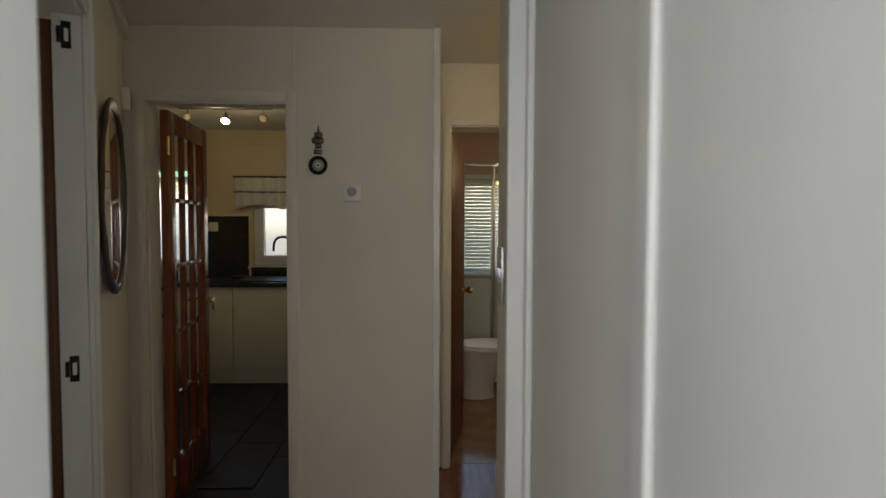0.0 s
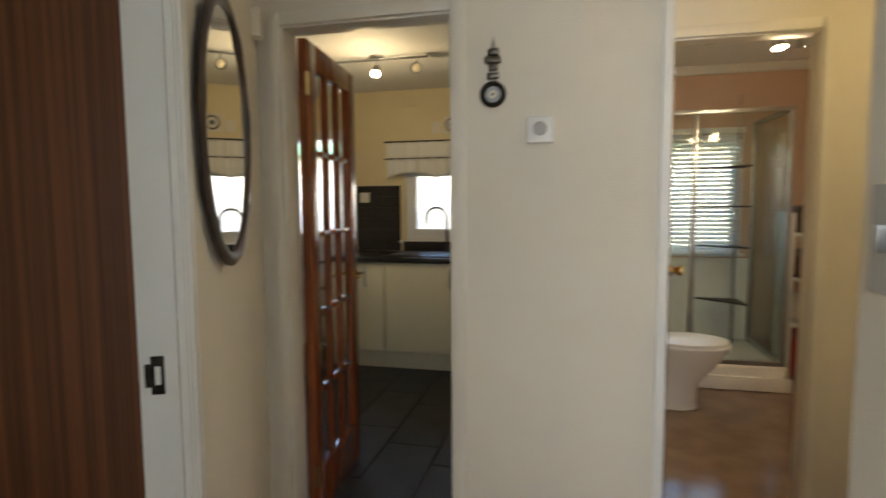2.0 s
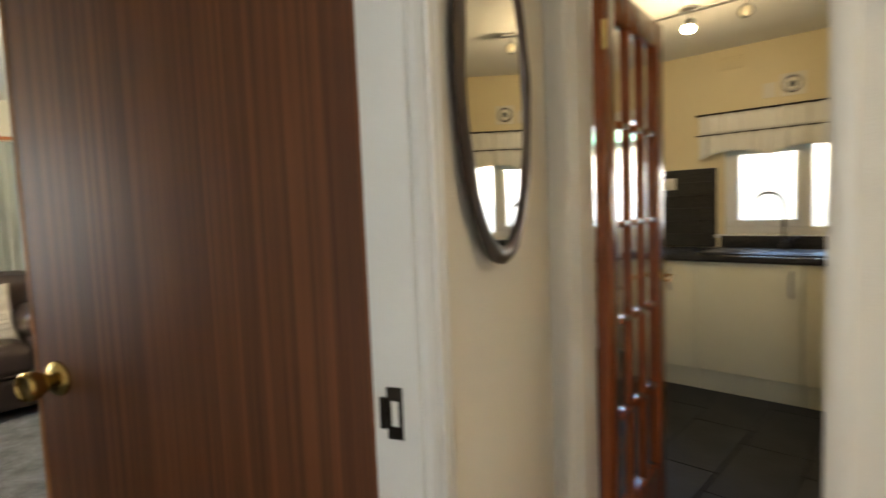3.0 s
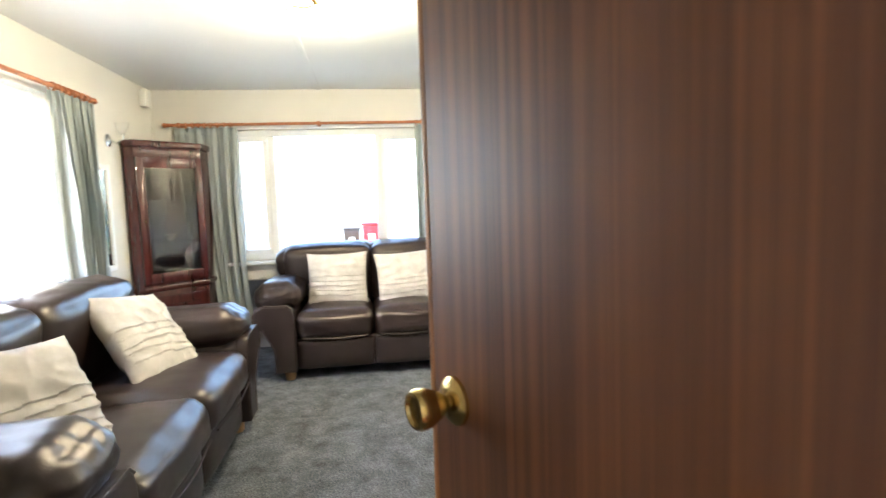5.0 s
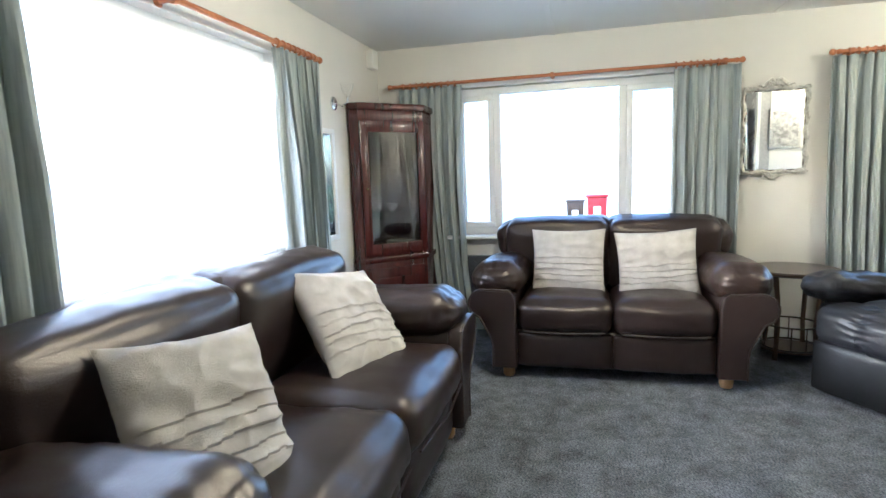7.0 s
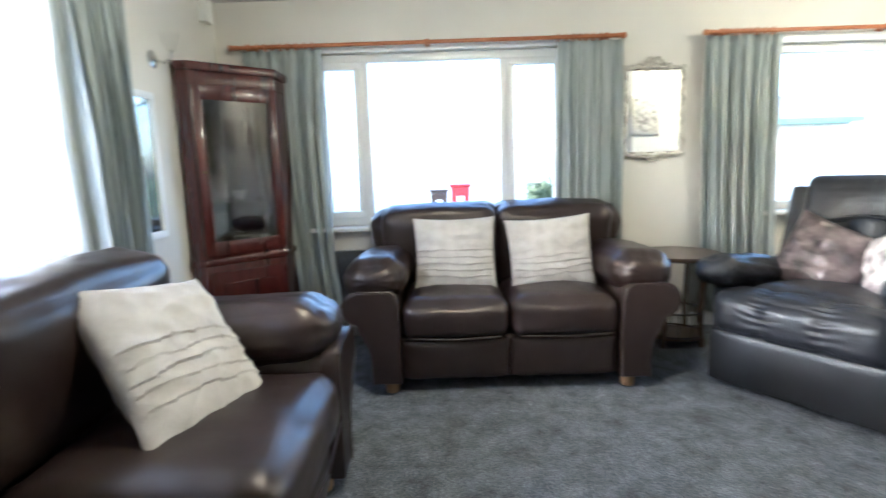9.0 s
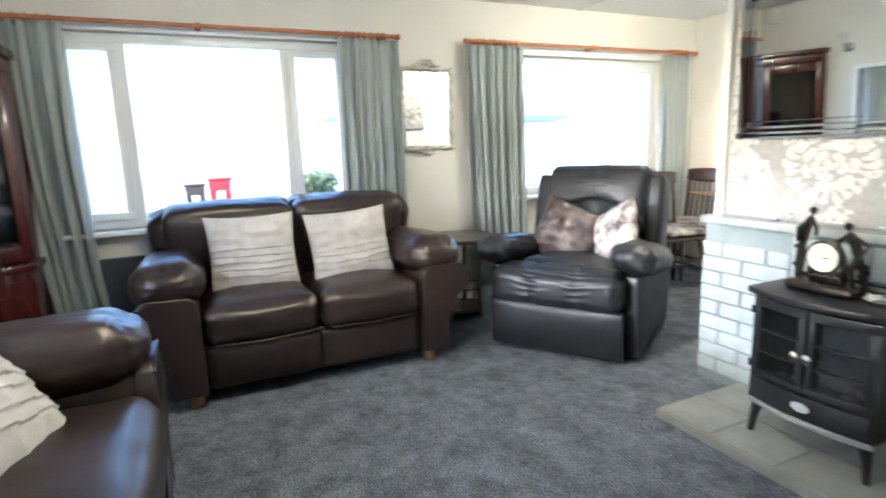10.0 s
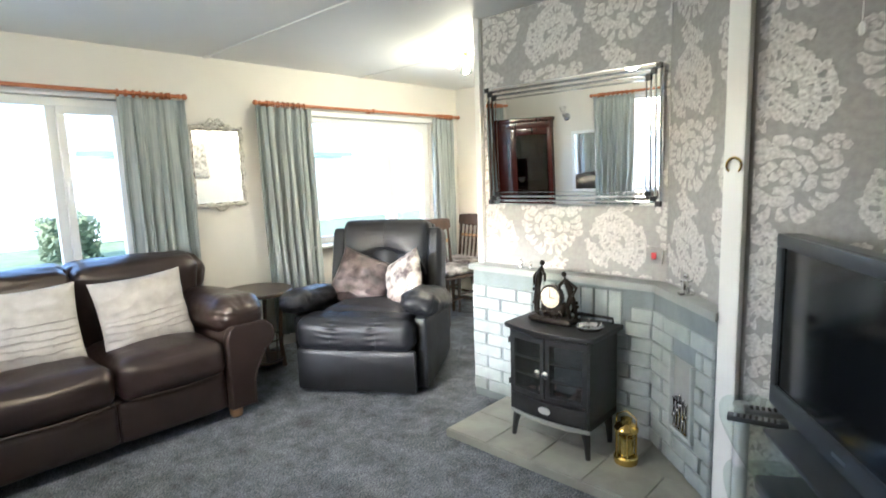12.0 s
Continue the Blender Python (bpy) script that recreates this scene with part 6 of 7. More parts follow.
def spot_bar(name, x0, x1, y, z, heads, lit, label, power, up=0.024):
    ob = thing(name, pose(0, y, z), label, "spotlight bar")
    part("bar", tube([(x0, 0, 0), (x1, 0, 0)], 0.008, 8), M_STEEL, ob)
    part("mount", lathe([(0.05, up - 0.012), (0.05, up), (0.0, up)], 20, m=Matrix.Translation(((x0 + x1) / 2, 0, 0.0))), M_STEEL, ob)
    part("mount_stem", lathe([(0.008, 0.0), (0.008, up - 0.010)], 8, m=Matrix.Translation(((x0 + x1) / 2, 0, 0.0))), M_STEEL, ob)
    for i, (x, tilt) in enumerate(heads):
        part("stem", tube([(x, 0, 0), (x, 0, -0.035)], 0.005, 8), M_STEEL, ob)
        m = Matrix.Translation((x, 0, -0.07)) @ Matrix.Rotation(radians(tilt), 4, "X")
        hd = part("spot_head", lathe([(0.014, 0.04), (0.028, 0.02), (0.036, -0.035), (0.033, -0.035), (0.025, 0.015), (0.0, 0.02)], 18, m=m), M_STEEL, ob)
        part("bulb", lathe([(0.0, 0.0), (0.028, -0.015), (0.028, -0.028), (0.0, -0.036)], 14, m=m), M_BULB if lit[i] else M_DIAL, hd, "lit bulb" if lit[i] else "")
        if lit[i]:
            lp = new("spot_light", bpy.data.lights.new("spot_light", "POINT"))
            lp.data.energy, lp.data.color, lp.data.shadow_soft_size = power, (1.0, 0.74, 0.40), 0.04
            lp.matrix_world = Matrix.Translation((0, y, z)) @ m @ Matrix.Translation((0, 0, -0.30))


spot_bar("kitchen_spot_bar", -1.0, -0.28, 4.90, ZH - 0.024, ((-0.64, -35), (-0.35, -75), (-0.93, -75)), (True, False, False), "steel ceiling spotlight bar with one lit lamp", 1.15)
spot_bar("bathroom_spot_bar", 1.64, 2.02, 4.55, 2.235, ((1.72, -15), (1.84, 15)), (True, True), "small ceiling spotlight bar with two lit lamps", 0.5, ZB - 2.235)

bd = thing("door_back", along((-2.03, 6.0), (-1.35, 6.0)), "white half-glazed back door of the kitchen", "door", kind="structure")
bm = box(0, 0.07, 0.03, 0.08, 0, 2.02, 0.004)
box(0.61, 0.68, 0.03, 0.08, 0, 2.02, 0.004, bm=bm)
box(0.07, 0.61, 0.03, 0.08, 1.94, 2.02, 0.004, bm=bm)
box(0.07, 0.61, 0.03, 0.08, 0.0, 0.25, 0.004, bm=bm)
box(0.07, 0.61, 0.03, 0.08, 0.95, 1.07, 0.004, bm=bm)
part("door_frame", bm, M_UPVC, bd)
part("lower_panel", box(0.07, 0.61, 0.045, 0.065, 0.25, 0.95), M_UPVC, bd)
glass_pane("pane", 0.07, 0.61, 1.07, 1.94, 0.05, bd)
part("trim", box(-0.06, 0.0, -0.014, 0, 0, 2.08, 0.004), M_WHITE, bd)
part("trim", box(0.68, 0.74, -0.014, 0, 0, 2.08, 0.004), M_WHITE, bd)


def wine_rack():
    ob = thing("wire_rack", pose(-1.62, 5.72, 0), "tall dark wire storage rack by the back door", "storage rack")
    for x in (-0.16, 0.16):
        for y in (-0.12, 0.12):
            part("upright", tube([(x, y, 0), (x, y, 0.98)], 0.008, 6), M_BLACK, ob)
    for z in (0.10, 0.34, 0.58, 0.82):
        for y in (-0.12, -0.06, 0.0, 0.06, 0.12):
            part("shelf_wire", tube([(-0.16, y, z), (0.16, y, z)], 0.004, 5), M_BLACK, ob)
    return ob


wine_rack()
for k, (z, s) in enumerate(((0.104, 0.10), (0.344, 0.09), (0.584, 0.10), (0.824, 0.08))):
    o2 = part("storage_tub", lathe([(s * 0.8, 0), (s, 0.01), (s * 1.1, 0.13), (s * 1.05, 0.13), (s * 0.9, 0.02), (0, 0.015)], 20), M_UPVC, None)
    o2.matrix_world = pose(-1.62, 5.72, z)
    tagged(o2, "white plastic tub on the wire rack", "tub", "tubs on the rack")


# wall cupboard opposite, seen in the oval mirror
wc = thing("wall_cupboard", pose(0, 0, 0), "cream wall cupboard with a glass canopy hood beside it", "kitchen cabinet")
part("carcass", box(0.53, 0.88, 3.9, 5.2, 1.45, 2.1, 0.002), M_CREAM, wc)
for k in range(3):
    part("door", box(0.51, 0.528, 3.905 + 0.43 * k, 4.325 + 0.43 * k, 1.455, 2.095, 0.004), M_CREAM, wc)

# ---------------------------------------------------------------- bathroom
def toilet():
    ob = thing("toilet", pose(1.0, 5.05, 0), "white ceramic toilet with a closed lid", "toilet")
    def loft(rings):
        bm = bmesh.new()
        rows = []
        for cx, rx, ry, z in rings:
            rows.append([bm.verts.new((cx + rx * math.cos(2 * math.pi * k / 24), ry * math.sin(2 * math.pi * k / 24), z)) for k in range(24)])
        for a, b in zip(rows, rows[1:]):
            for k in range(24):
                bm.faces.new((a[k], a[(k + 1) % 24], b[(k + 1) % 24], b[k]))
        bm.faces.new(rows[0][::-1]), bm.faces.new(rows[-1])
        return bm
    part("pan", loft([(0.34, 0.15, 0.11, 0), (0.34, 0.14, 0.10, 0.05), (0.36, 0.13, 0.10, 0.16), (0.40, 0.19, 0.14, 0.28), (0.42, 0.24, 0.18, 0.37), (0.42, 0.245, 0.185, 0.40)]), M_CERAMIC, ob)
    part("seat", loft([(0.42, 0.25, 0.19, 0.402), (0.42, 0.255, 0.195, 0.415), (0.42, 0.25, 0.19, 0.425)]), M_UPVC, ob)
    part("lid", loft([(0.42, 0.25, 0.19, 0.427), (0.42, 0.25, 0.19, 0.445), (0.42, 0.20, 0.15, 0.455)]), M_UPVC, ob)
    part("cistern", box(0.0, 0.17, -0.21, 0.21, 0.40, 0.80, 0.03, 3), M_CERAMIC, ob)
    part("cistern_lid", box(-0.005 + 0.01, 0.18, -0.22, 0.22, 0.802, 0.83, 0.012, 3), M_CERAMIC, ob)


toilet()


def shower():
    ob = thing("shower_enclosure", pose(0, 0, 0), "chrome framed corner shower with clear glass sides", "shower")
    part("tray", box(1.06, 2.16, 5.47, 6.29, 0.0, 0.17, 0.02, 3), M_CERAMIC, ob, "white shower tray")
    part("plinth", box(1.5, 2.18, 5.43, 5.468, 0.0, 0.10, 0.01), M_CERAMIC, ob)
    for x, y in ((1.08, 5.50), (1.52, 5.50), (2.13, 5.50), (2.13, 6.26)):
        part("post", box(x - 0.016, x + 0.016, y - 0.016, y + 0.016, 0.17, 1.95, 0.004), M_STEEL, ob)
    for z in (0.185, 1.965):
        part("rail", box(1.07, 2.146, 5.484, 5.516, z - 0.015, z + 0.015, 0.004), M_STEEL, ob)
        part("rail", box(2.114, 2.146, 5.517, 6.27, z - 0.015, z + 0.015, 0.004), M_STEEL, ob)
    glass_pane("glass_panel", 1.096, 1.504, 0.2, 1.95, 5.498, ob, M_TINT)
    glass_pane("glass_panel", 1.536, 2.114, 0.2, 1.95, 5.498, ob, M_TINT)
    g = part("glass_panel", box(2.128, 2.132, 5.516, 6.244, 0.2, 1.95), M_TINT, ob, smooth=False)
    g.visible_shadow = False
    part("wall_panel", box(1.06, 2.14, 6.285, 6.299, 0.17, 0.86, 0.002), M_UPVC, ob, "white shower wall panel")
    part("riser", tube([(2.0, 6.24, 0.9), (2.0, 6.24, 2.2)], 0.010, 8), M_CHROME, ob)


shower()


def shower_caddy():
    ob = thing("corner_caddy", pose(1.90, 6.05, 0.17), "tall dark wire corner caddy inside the shower", "shower caddy")
    part("pole", tube([(0.06, 0.06, 0), (0.06, 0.06, 1.45)], 0.010, 8), M_STEEL, ob)
    for z in (0.38, 0.82, 1.14, 1.45):
        part("shelf", prism([(-0.22, 0.10), (0.10, 0.10), (0.10, -0.18)], z - 0.02, z - 0.006, 0.003), M_BLACK, ob)


shower_caddy()


def blind():
    ob = thing("slatted_blind", pose(0, 6.28, 0), "white slatted blind over the bathroom window", "blind")
    part("head_rail", box(1.15, 2.05, -0.02, 0.015, 1.90, 1.935, 0.004), M_UPVC, ob)
    for k in range(27):
        z = 0.918 + 0.0368 * k
        part("slat", box(1.16, 2.04, -0.021, 0.021, -0.0008, 0.0008, m=Matrix.Translation((0, 0, z)) @ Matrix.Rotation(radians(43), 4, "X")), M_UPVC, ob, smooth=False)
    part("bottom_rail", box(1.16, 2.04, -0.012, 0.012, 0.885, 0.90, 0.003), M_UPVC, ob)


blind()
co_ = setting("trim_bathroom_cornice", box(0.97, 2.62, 6.25, 6.30, ZB - 0.075, ZB, 0.015), M_WHITE, "white cornice under the bathroom ceiling", "trim")
ex = thing("extractor_grille", pose(1.60, 5.55, ZB), "round ceiling extractor vent", "vent")
part("ring", lathe([(0.0, -0.004), (0.04, -0.004), (0.045, -0.012), (0.06, -0.010), (0.065, 0.0)], 24), M_STEEL, ex)


def towel_shelf():
    ob = thing("bathroom_shelf", pose(2.42, 5.85, 0), "white open bathroom shelf unit with folded towels", "shelf")
    for x in (-0.19, 0.17):
        part("side", box(x, x + 0.02, -0.15, 0.15, 0, 1.25, 0.003), M_WHITE, ob)
    for z in (0.42, 0.75, 1.08):
        part("shelf", box(-0.169, 0.169, -0.15, 0.15, z, z + 0.02, 0.003), M_WHITE, ob)


towel_shelf()
for z, mt, lb in ((0.44, M_LINEN, "folded pale towel on the shelf"), (0.77, M_DARKWOOD, "folded dark brown towel on the shelf"), (1.10, M_DARKWOOD, "folded dark brown towel on the shelf")):
    o2 = part("towel", puff(0.30, 0.26, 0.20, 0.05, (0, 0, 0.01), 0.012, z * 10, 10), mt, None)
    o2.matrix_world = pose(2.42, 5.85, z + 0.10)
    tagged(o2, lb, "towel", "towels on the shelf")
o2 = part("wash_bag", puff(0.28, 0.28, 0.36, 0.08, (0, 0, 0), 0.02, 3, 12), M_RED, None)
o2.matrix_world = pose(2.42, 5.85, 0.18)
tagged(o2, "dark red laundry bag on the bathroom floor", "bag")

# ---------------------------------------------------------------- outside
setting("ground", prism([(-300, -300), (300, -300), (300, 300), (-300, 300)], -0.55, -0.40), M_GRASS, "green lawn running to the horizon", "ground")
setting("path_outside", prism([(-9.4, -40), (-6.6, -40), (-6.6, 40), (-9.4, 40)], -0.40, -0.385), M_PATH, "pale paved site path beyond the windows", "path")
setting("path_south", prism([(-6.4, -3.2), (6, -3.2), (6, -0.5), (-6.4, -0.5)], -0.40, -0.385), M_PATH, "pale paving beside the home", "path")


def fence(name, a, b, label):
    """A white close-boarded fence on posts."""
    ob = thing(name, along(a, b) @ pose(0, 0, -0.40), label, "fence")
    length = math.hypot(b[0] - a[0], b[1] - a[1])
    bm = bmesh.new()
    n = int(length / 0.15)
    for i in range(n):
        box(i * 0.15, i * 0.15 + 0.143, 0, 0.02, 0.05, 1.9 + 0.02 * (i % 2), bm=bm)
    tagged(part("boards", bm, M_WHITE, ob, smooth=False), kind="stuff")
    for i in range(int(length / 3) + 1):
        part("post", box(i * 3 - 0.05, i * 3 + 0.05, 0.021, 0.12, 0, 1.95), M_WHITE, ob, smooth=False)


fence("boundary_fence", (-19.5, -22.0), (-19.5, 26.0), "long white boarded fence beyond the lawn")
# added white backdrop that stands in for the glare outside the sofa window
fence("backdrop_fence", (10.0, -7.0), (-19.4, -7.0), "white boarded fence added to brighten the view from the sofa window")


def wheelie_bin(m, mat, label):
    ob = thing("wheelie_bin", m, label, "bin", "wheelie bins")
    bm = prism([(-0.22, -0.24), (0.22, -0.24), (0.22, 0.24), (-0.22, 0.24)], 0.06, 0.92, 0.02)
    for v in bm.verts:
        k = 0.8 + 0.2 * v.co.z
        v.co.x *= k
        v.co.y *= k
    part("body", bm, mat, ob)
    part("lid", box(-0.25, 0.25, -0.27, 0.28, 0.925, 0.98, 0.02), mat, ob)
    part("label_plate", box(-0.08, 0.08, -0.243, -0.235, 0.55, 0.72, 0.002), M_WHITE, ob)
    for s in (-1, 1):
        part("wheel", lathe([(0.09, -0.02), (0.10, 0), (0.09, 0.02)], 16, m=pose(s * 0.22, 0.2, 0.10, 0, 90, 0)), M_BLACK, ob)


wheelie_bin(pose(-15.3, 1.92, -0.40, 0, 0, 90) @ Matrix.Scale(1.12, 4), M_RED, "red plastic wheelie bin on the path")
wheelie_bin(pose(-15.4, 1.38, -0.40, 0, 0, 90) @ Matrix.Scale(1.0, 4), M_DARKWOOD, "dark brown wheelie bin beside a red one")


def hedge(name, x, y, sx, sy, sz, seed, label):
    rnd = random.Random(seed)
    vs, fs = [], []
    for k in range(2600):
        p = Vector((rnd.uniform(-0.5, 0.5), rnd.uniform(-0.5, 0.5), rnd.uniform(0, 1)))
        bump = 0.85 + 0.3 * noise.noise(Vector((p.x * 5, p.y * 5, seed)))
        c = Vector((x + p.x * sx, y + p.y * sy, -0.40 + p.z * sz * bump))
        a = Vector((rnd.gauss(0, 1), rnd.gauss(0, 1), rnd.gauss(0, 1))).normalized()
        b = a.orthogonal().normalized()
        s = rnd.uniform(0.04, 0.09)
        i = len(vs)
        vs += [c - a * s, c + b * s * 0.5, c + a * s, c - b * s * 0.5]
        fs.append((i, i + 1, i + 2, i + 3))
    me = bpy.data.meshes.new(name)
    me.from_pydata([tuple(v) for v in vs], [], fs)
    me.materials.append(M_LEAF)
    tagged(new(name, me), label, "hedge", kind="stuff")


hedge("hedge", -18.4, 8.0, 0.8, 2.4, 0.8, 3, "clipped green hedge beyond the path")
hedge("shrub", -16.5, 4.4, 1.1, 1.1, 1.15, 4, "rounded green shrub beside the lawn")
hedge("hedge", -18.6, -6.0, 0.9, 6.0, 1.1, 5, "clipped green hedge along the fence")


def neighbour(m, label):
    """A park home across the way."""
    ob = thing("park_home", m, label, "building")
    part("wall", box(-5.0, 5.0, 0, 5.5, 0.35, 2.75), M_SIDING, ob, smooth=False)
    part("skirt", box(-4.95, 4.95, 0.05, 5.45, 0, 0.35), M_PATH, ob, smooth=False)
    bm = prism([(-0.35, 0), (5.85, 0), (2.75, 1.15)], -5.25, 5.25)
    bmesh.ops.transform(bm, matrix=Matrix(((0, 0, 1, 0), (1, 0, 0, 0), (0, 1, 0, 2.75), (0, 0, 0, 1))), verts=bm.verts)
    part("roof", bm, M_ROOF, ob, smooth=False)
    part("fascia", box(-5.25, 5.25, -0.38, -0.34, 2.62, 2.80), M_GREENTRIM, ob, "sea green fascia board", smooth=False)
    for x in (-3.2, 0.4, 3.2):
        w = part("window", box(x - 0.7, x + 0.7, -0.04, -0.005, 1.2, 2.3, 0.01), M_UPVC, ob)
        # panes are pale to imitate the glare that washes them out
        part("pane", box(x - 0.62, x + 0.62, -0.05, -0.041, 1.28, 2.22), M_POST, w, "pale pane with the outdoor glare put into its colour", smooth=False)


neighbour(pose(-21.0, 11.0, -0.40, 0, 0, 90), "cream clad park home with a sea green fascia")
neighbour(pose(-0.5, 10.5, -0.40, 0, 0, 0), "cream clad park home behind the kitchen")


# ---------------------------------------------------------------- damask print
def leaf_shape(bm, base, tip, width, curl, n=6):
    """One pointed, curling leaf in x and z."""
    base, tip = Vector(base), Vector(tip)
    d = tip - base
    side = Vector((-d.y, d.x)).normalized()
    left, right = [], []
    for i in range(n + 1):
        u = i / n
        w = width * (0.30 + 0.70 * u) * max(0.0, 1 - u ** 5) ** 0.5
        c = base + d * u + side * curl * math.sin(math.pi * u * 0.9)
        left.append(c + side * w)
        right.append(c - side * w)
    lift = -0.00004 * (len(bm.faces) // n % 89) - 0.00001 * (len(bm.faces) // (n * 89) % 4)
    va = [bm.verts.new((p.x, lift, p.y)) for p in left]
    vb = [bm.verts.new((p.x, lift, p.y)) for p in right]
    for i in range(n):
        bm.faces.new((va[i], va[i + 1], vb[i + 1], vb[i]))


def petal(bm, c, a, span, r0, r1, frill, squash, phase, n=9):
    """One blunt petal with a frilled outer edge, fanned round c."""
    lift = -0.00004 * (len(bm.faces) // 9 % 89) - 0.00001 * (len(bm.faces) // 801 % 4)
    inner, outer = [], []
    for i in range(n + 1):
        s = 2 * i / n - 1
        edge = (1 - abs(s) ** 3.0) ** 0.5 if abs(s) < 1 else 0.0
        ro = r0 + (r1 - r0) * (0.30 + 0.70 * edge) * (1 + frill * math.sin(phase + s * 7.5))
        ri = r0 + (r1 - r0) * 0.10 * abs(s)
        t = a + s * span / 2 + 0.25 * (1 - abs(s)) * frill
        ti = a + s * span * 0.40
        inner.append(bm.verts.new((c[0] + ri * math.cos(ti) * 1.1, lift, c[1] + ri * math.sin(ti) * squash)))
        outer.append(bm.verts.new((c[0] + ro * math.cos(t) * 1.1, lift, c[1] + ro * math.sin(t) * squash)))
    for i in range(n):
        bm.faces.new((inner[i], outer[i], outer[i + 1], inner[i + 1]))


def damask_motif(bm, ox, oz, flip):
    """A peony packed round with lobed leaves, and over it an upright acanthus spray."""
    rnd = random.Random(9)
    f = -1 if flip else 1

    def put(b, t, w, c):
        leaf_shape(bm, (ox + f * b[0], oz + b[1]), (ox + f * t[0], oz + t[1]), w, c * f)

    def fan(cx, cz, a, span, r0, r1, frill, squash=0.92):
        petal(bm, (ox + f * cx, oz + cz), a if f > 0 else math.pi - a, span, r0, r1, frill, squash, rnd.uniform(0, 6))

    def flower(cx, cz, rings):
        for n, (k, r0, r1) in enumerate(rings):
            for i in range(k):
                a = 0.9 * n + 2 * math.pi * i / k + rnd.uniform(-0.2, 0.2)
                fan(cx + rnd.uniform(-0.004, 0.004), cz, a, 2 * math.pi / k * rnd.uniform(0.90, 1.06), r0, r1 * rnd.uniform(0.88, 1.10), 0.11)

    def frond(points, w0, w1, lobes, edge):
        """Curled lobes on both sides of a stem bent through the points."""
        P = [Vector(p) for p in points]
        for i in range(lobes):
            u = (len(P) - 1.001) * i / (lobes - 1)
            q = int(u)
            p = P[q].lerp(P[q + 1], u - q)
            d = (P[q + 1] - P[q]).normalized()
            sd = Vector((-d.y, d.x))
            k = i / (lobes - 1)
            ln = (w0 + (w1 - w0) * k) * (0.55 + 0.45 * math.sin(math.pi * min(1, 0.15 + k)))
            for sg in (-1, 1):
                b = ln * (edge if sg > 0 else 1.0)
                t = p + sd * sg * b * 0.80 + d * b * 0.75
                put(p + sd * sg * 0.002, t, 0.0155 + 0.004 * (1 - k), 0.016 * sg)
                put(t - sd * sg * 0.012, t - sd * sg * 0.020 + d * 0.022, 0.013, 0.010 * sg)
        put(P[-2], P[-1] + (P[-1] - P[-2]) * 0.5, 0.012, 0.006)
    flower(0.0, 0.012, ((3, 0.001, 0.026), (5, 0.028, 0.058), (7, 0.060, 0.096)))
    # rounded lobes packed round the sides and below the flower
    for i in range(17):
        a = radians(-212 + 244 * i / 16) + rnd.uniform(-0.04, 0.04)
        side = 1 if math.cos(a) > 0 else -1
        sw = 0.16 * side
        r1 = rnd.uniform(0.118, 0.156)
        put((0.094 * 1.1 * math.cos(a), 0.012 + 0.090 * math.sin(a)), (r1 * 1.12 * math.cos(a + sw), 0.012 + r1 * 0.96 * math.sin(a + sw)), 0.0195, -0.013 * side)
    for i in range(5):
        fan(0, 0.012, radians(40 + 25 * i), 0.44, 0.097, rnd.uniform(0.128, 0.142), 0.06)
    frond(((0.060, -0.130), (0.030, -0.175), (-0.030, -0.190)), 0.030, 0.034, 6, 0.9)
    flower(0.128, 0.100, ((3, 0.001, 0.013), (5, 0.015, 0.034)))
    flower(-0.128, 0.100, ((3, 0.001, 0.013), (5, 0.015, 0.034)))
    # the spray that rises between two bouquets and bends over at its tip
    frond(((-0.055, 0.165), (-0.085, 0.215), (-0.080, 0.275), (-0.040, 0.325)), 0.044, 0.058, 10, 0.95)
    frond(((-0.040, 0.325), (0.010, 0.352), (0.060, 0.345), (0.100, 0.310)), 0.056, 0.038, 10, 0.75)
    frond(((-0.045, 0.190), (0.005, 0.215), (0.045, 0.250), (0.060, 0.285)), 0.036, 0.036, 8, 0.9)
    frond(((0.045, 0.175), (0.095, 0.190), (0.125, 0.235)), 0.030, 0.034, 6, 0.8)
    flower(0.005, 0.285, ((5, 0.002, 0.026),))
    put((-0.055, 0.150), (-0.080, 0.270), 0.009, 0.012)
    put((-0.080, 0.250), (-0.010, 0.345), 0.009, 0.014)
    put((-0.050, 0.180), (0.040, 0.250), 0.007, -0.010)


def damask(name, a, b, phase, z_low):
    """The print on one wall from a to b, cut off at its edges."""
    length = math.hypot(b[0] - a[0], b[1] - a[1])
    bm = bmesh.new()
    col = 0
    x = -0.42 + phase
    k = 1.2
    while x < length + 0.3:
        z = z_low - 0.5 + (0.30 * k if col % 2 else 0.0)
        while z < ZL + 0.3:
            damask_motif(bm, x / k, z / k, col % 2 == 1)
            z += 0.60 * k
        x += 0.325 * k
        col += 1
    bmesh.ops.transform(bm, matrix=Matrix.Diagonal((k, 1, k, 1)), verts=bm.verts)
    for co, no in (((0.004, 0, 0), (-1, 0, 0)), ((length - 0.004, 0, 0), (1, 0, 0)), ((0, 0, z_low), (0, 0, -1)), ((0, 0, ZL - 0.004), (0, 0, 1))):
        bmesh.ops.bisect_plane(bm, geom=bm.verts[:] + bm.edges[:] + bm.faces[:], plane_co=co, plane_no=no, clear_outer=True)
    ob = part(name, bm, M_PRINT, None, smooth=False)
    ob.matrix_world = along(a, b) @ pose(0, -0.0025, 0)
    return tagged(ob, "silver damask flower print on the grey wallpaper", "wallpaper", kind="structure")


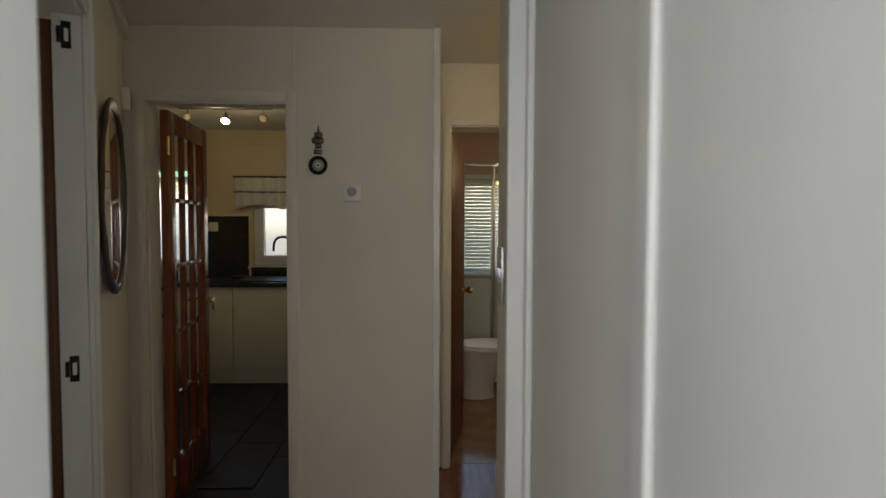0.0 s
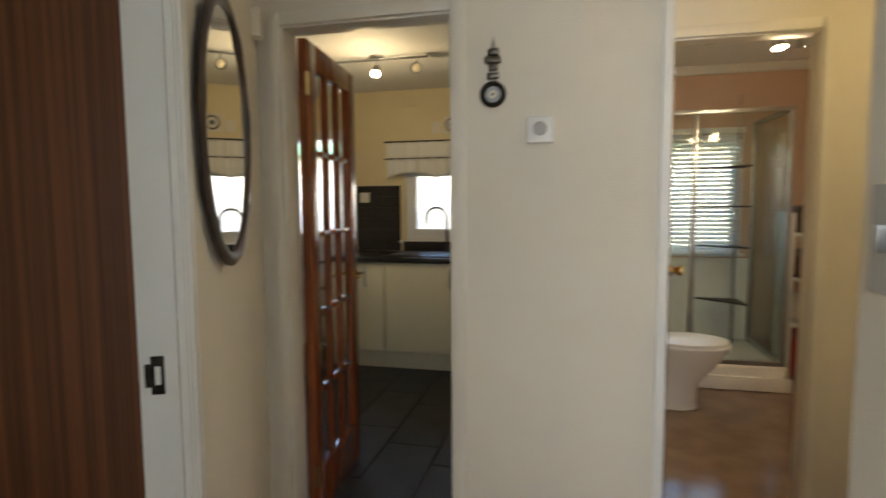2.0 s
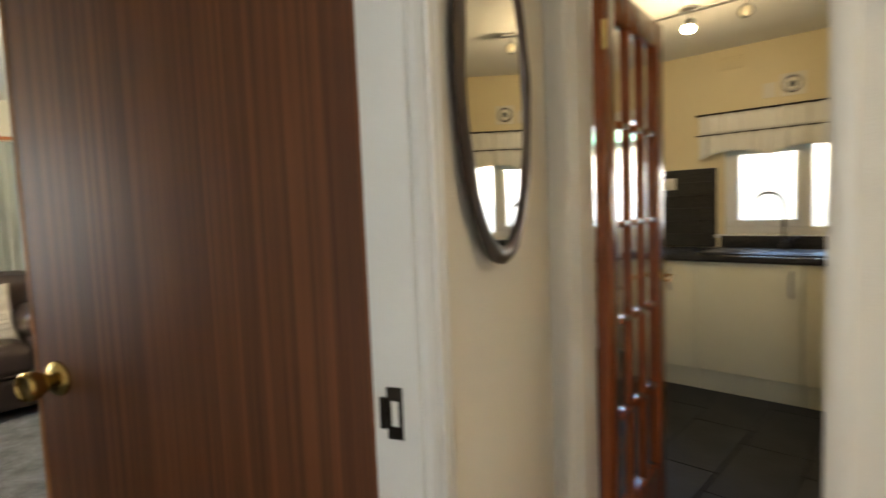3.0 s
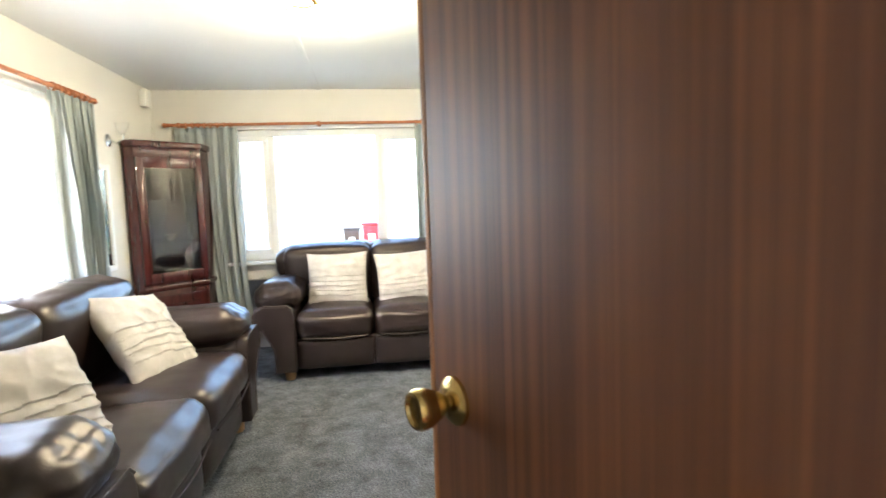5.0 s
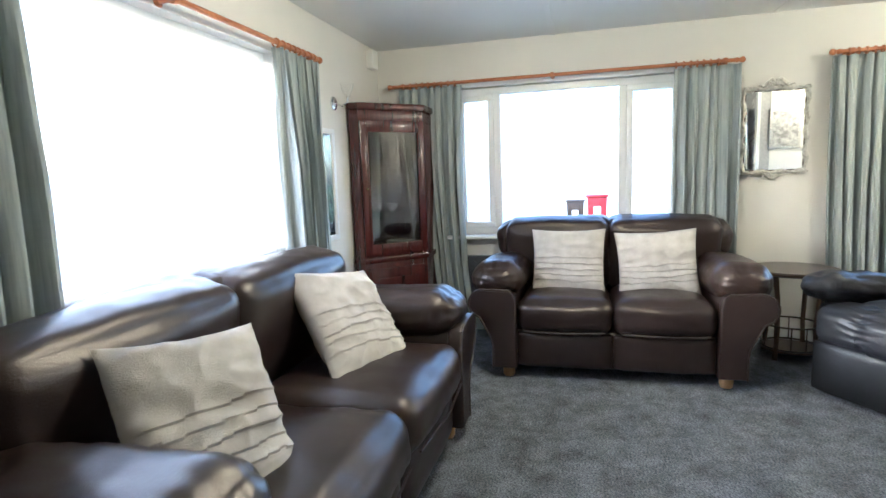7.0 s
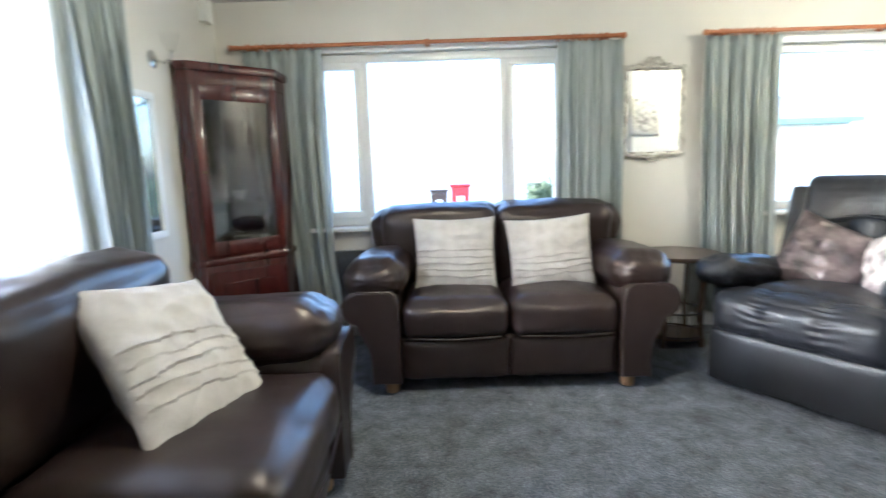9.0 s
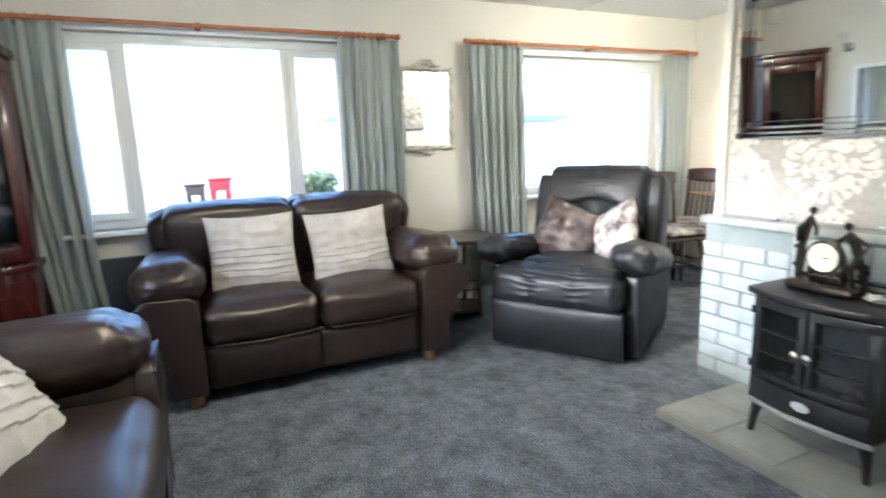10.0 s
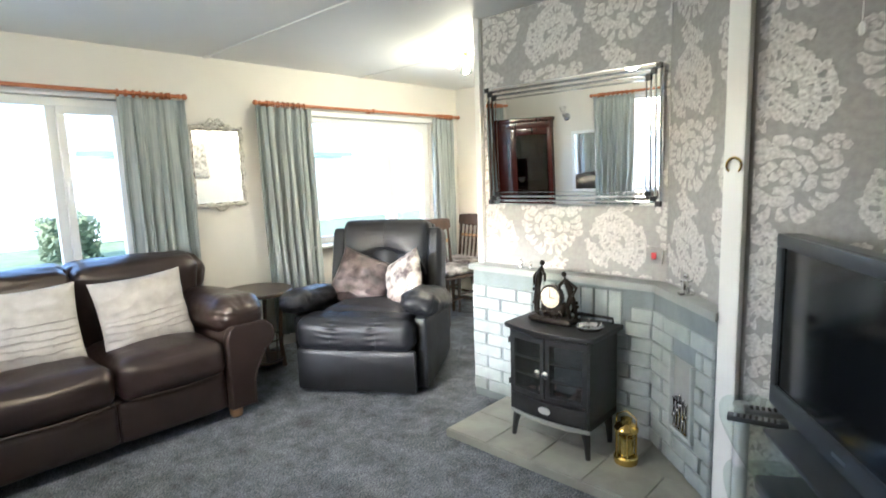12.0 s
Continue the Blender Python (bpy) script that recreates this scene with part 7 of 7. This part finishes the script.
damask("wallpaper_print_breast", (-3.10, 3.66), (-2.0, 3.66), 0.10, MZ + 0.05)
damask("wallpaper_print_angle", (-2.0, 3.66), (-1.63, 3.31), 0.22, MZ + 0.05)
damask("wallpaper_print_television", (-1.56, 3.28), (-0.55, 3.28), 0.12, 0.02)

# ---------------------------------------------------------------- bricks and floor tiles
BR = {}


def brick_mesh(lx, lz):
    key = (round(lx, 3), round(lz, 3))
    if key not in BR:
        bm = box(0.0, lx, -0.011, 0.012, 0.0, lz, 0.0035, 1)
        me = bpy.data.meshes.new("brick")
        bm.to_mesh(me)
        bm.free()
        me.materials.append(M_BRICK)
        BR[key] = me
    return BR[key]


def lay(parent, m, x, z, lx, lz, rnd):
    ob = new("brick", brick_mesh(lx, lz))
    ob.parent = parent
    ob.matrix_local = m @ pose(x, rnd.uniform(-0.004, 0.003), z, rnd.uniform(-0.5, 0.5), 0, rnd.uniform(-0.5, 0.5))


def brick_face(parent, a, b, z0, z1, rnd, soldier=None, hole=None):
    """Courses along a to b; soldier: a stretch of upright bricks on top; hole: an opening."""
    m = along(a, b)
    length = math.hypot(b[0] - a[0], b[1] - a[1])
    course, joint, bed = 0.0735, 0.008, 0.006
    n = int((z1 - z0) / course)
    top = z1 - 0.20
    for k in range(n):
        z = z0 + k * course
        x = 0.0 if k % 2 else -0.11
        while x < length - 0.01:
            x0, x1 = max(0.0, x), min(length, x + 0.215)
            parts = [(x0, x1)]
            if soldier and z + course > top:
                parts = [(p, min(q, soldier[0])) for p, q in parts] + [(max(p, soldier[1]), q) for p, q in parts]
            if hole and z + course > hole[2] + 0.01 and z < hole[3] - 0.01:
                parts = [(p, min(q, hole[0])) for p, q in parts] + [(max(p, hole[1]), q) for p, q in parts]
            for p, q in parts:
                if q - p > 0.03:
                    lay(parent, m, p + joint / 2, z, q - p - joint, course - bed, rnd)
            x += 0.224
    if soldier:
        x = soldier[0]
        while x + 0.06 < soldier[1]:
            lay(parent, m, x + joint / 2, top + 0.015, 0.075 - joint, z1 - top - 0.02, rnd)
            x += 0.075


def fireplace():
    rnd = random.Random(4)
    ob = thing("brick_fireplace", pose(0, 0, 0), "pale grey painted brick fireplace surround with an angled side", "fireplace")
    part("mortar_core", prism([(-3.135, 3.657), (-3.135, BF), (-2.02, BF), (-1.637, 3.213), (-1.637, 3.30), (-2.003, 3.655)], 0.0, MZ + 0.006), M_MORTAR, ob)
    brick_face(ob, (-3.14, BF), (-2.02, BF), 0.052, MZ - 0.005, rnd, soldier=(0.44, 0.98))
    brick_face(ob, (-2.02, BF), (-1.640, 3.216), 0.052, MZ - 0.005, rnd, hole=(0.19, 0.39, 0.22, 0.58))
    brick_face(ob, (-3.135, 3.655), (-3.135, BF), 0.052, MZ - 0.005, rnd)
    m = along((-2.02, BF), (-1.618, 3.197))
    nf = part("niche_frame", box(0.20, 0.385, -0.016, 0.0, 0.22, 0.235, 0.002, m=m), M_BRICK, ob)
    part("niche_back", box(0.215, 0.37, -0.006, -0.002, 0.24, 0.56, m=m), M_MANTEL, nf, smooth=False)
    part("niche_edge", box(0.372, 0.386, -0.024, 0.0, 0.24, 0.56, 0.002, m=m), M_BRICK, nf)
    part("niche_edge", box(0.198, 0.212, -0.024, 0.0, 0.24, 0.56, 0.002, m=m), M_BRICK, nf)
    bm = box(0.235, 0.355, -0.022, -0.008, 0.246, 0.256, 0.002, m=m)
    for i in range(5):
        x = 0.243 + 0.026 * i
        tube([m @ Vector((x, -0.016, 0.25)), m @ Vector((x + 0.006, -0.020, 0.33)), m @ Vector((x - 0.004, -0.016, 0.40 - 0.012 * abs(i - 2)))], [0.006, 0.004, 0.005], 6, bm=bm)
        bmesh.ops.create_icosphere(bm, subdivisions=2, radius=0.010, matrix=m @ Matrix.Translation((x + 0.004, -0.020, 0.30 + 0.03 * (i % 3))))
        bmesh.ops.create_icosphere(bm, subdivisions=2, radius=0.008, matrix=m @ Matrix.Translation((x - 0.002, -0.018, 0.405 - 0.012 * abs(i - 2))))
    for z in (0.31, 0.37):
        tube([m @ Vector((0.240, -0.018, z)), m @ Vector((0.350, -0.018, z + 0.006))], 0.004, 6, bm=bm)
    part("chrome_fitting", bm, M_CHROME, nf, "bright chrome tool rack")
    return ob


fireplace()

rnd = random.Random(8)
tiles = bpy.data.objects["floor_kitchen_base"]
bmt = box(0.003, 0.302, 0.003, 0.602, -0.0095, -0.001, 0.0015, 1)
TM = bpy.data.meshes.new("floor_tile")
bmt.to_mesh(TM)
bmt.free()
TM.materials.append(M_VINYL)
for i in range(12):
    for j in range(5):
        x, y = -2.76 + 0.305 * i, 3.29 + 0.605 * (j - 0.33 * (i % 3))
        if 3.23 <= y and y + 0.6 < 6.05:
            ob = new("floor_tile", TM)
            ob.parent = tiles
            ob.location = (x, y, 0)
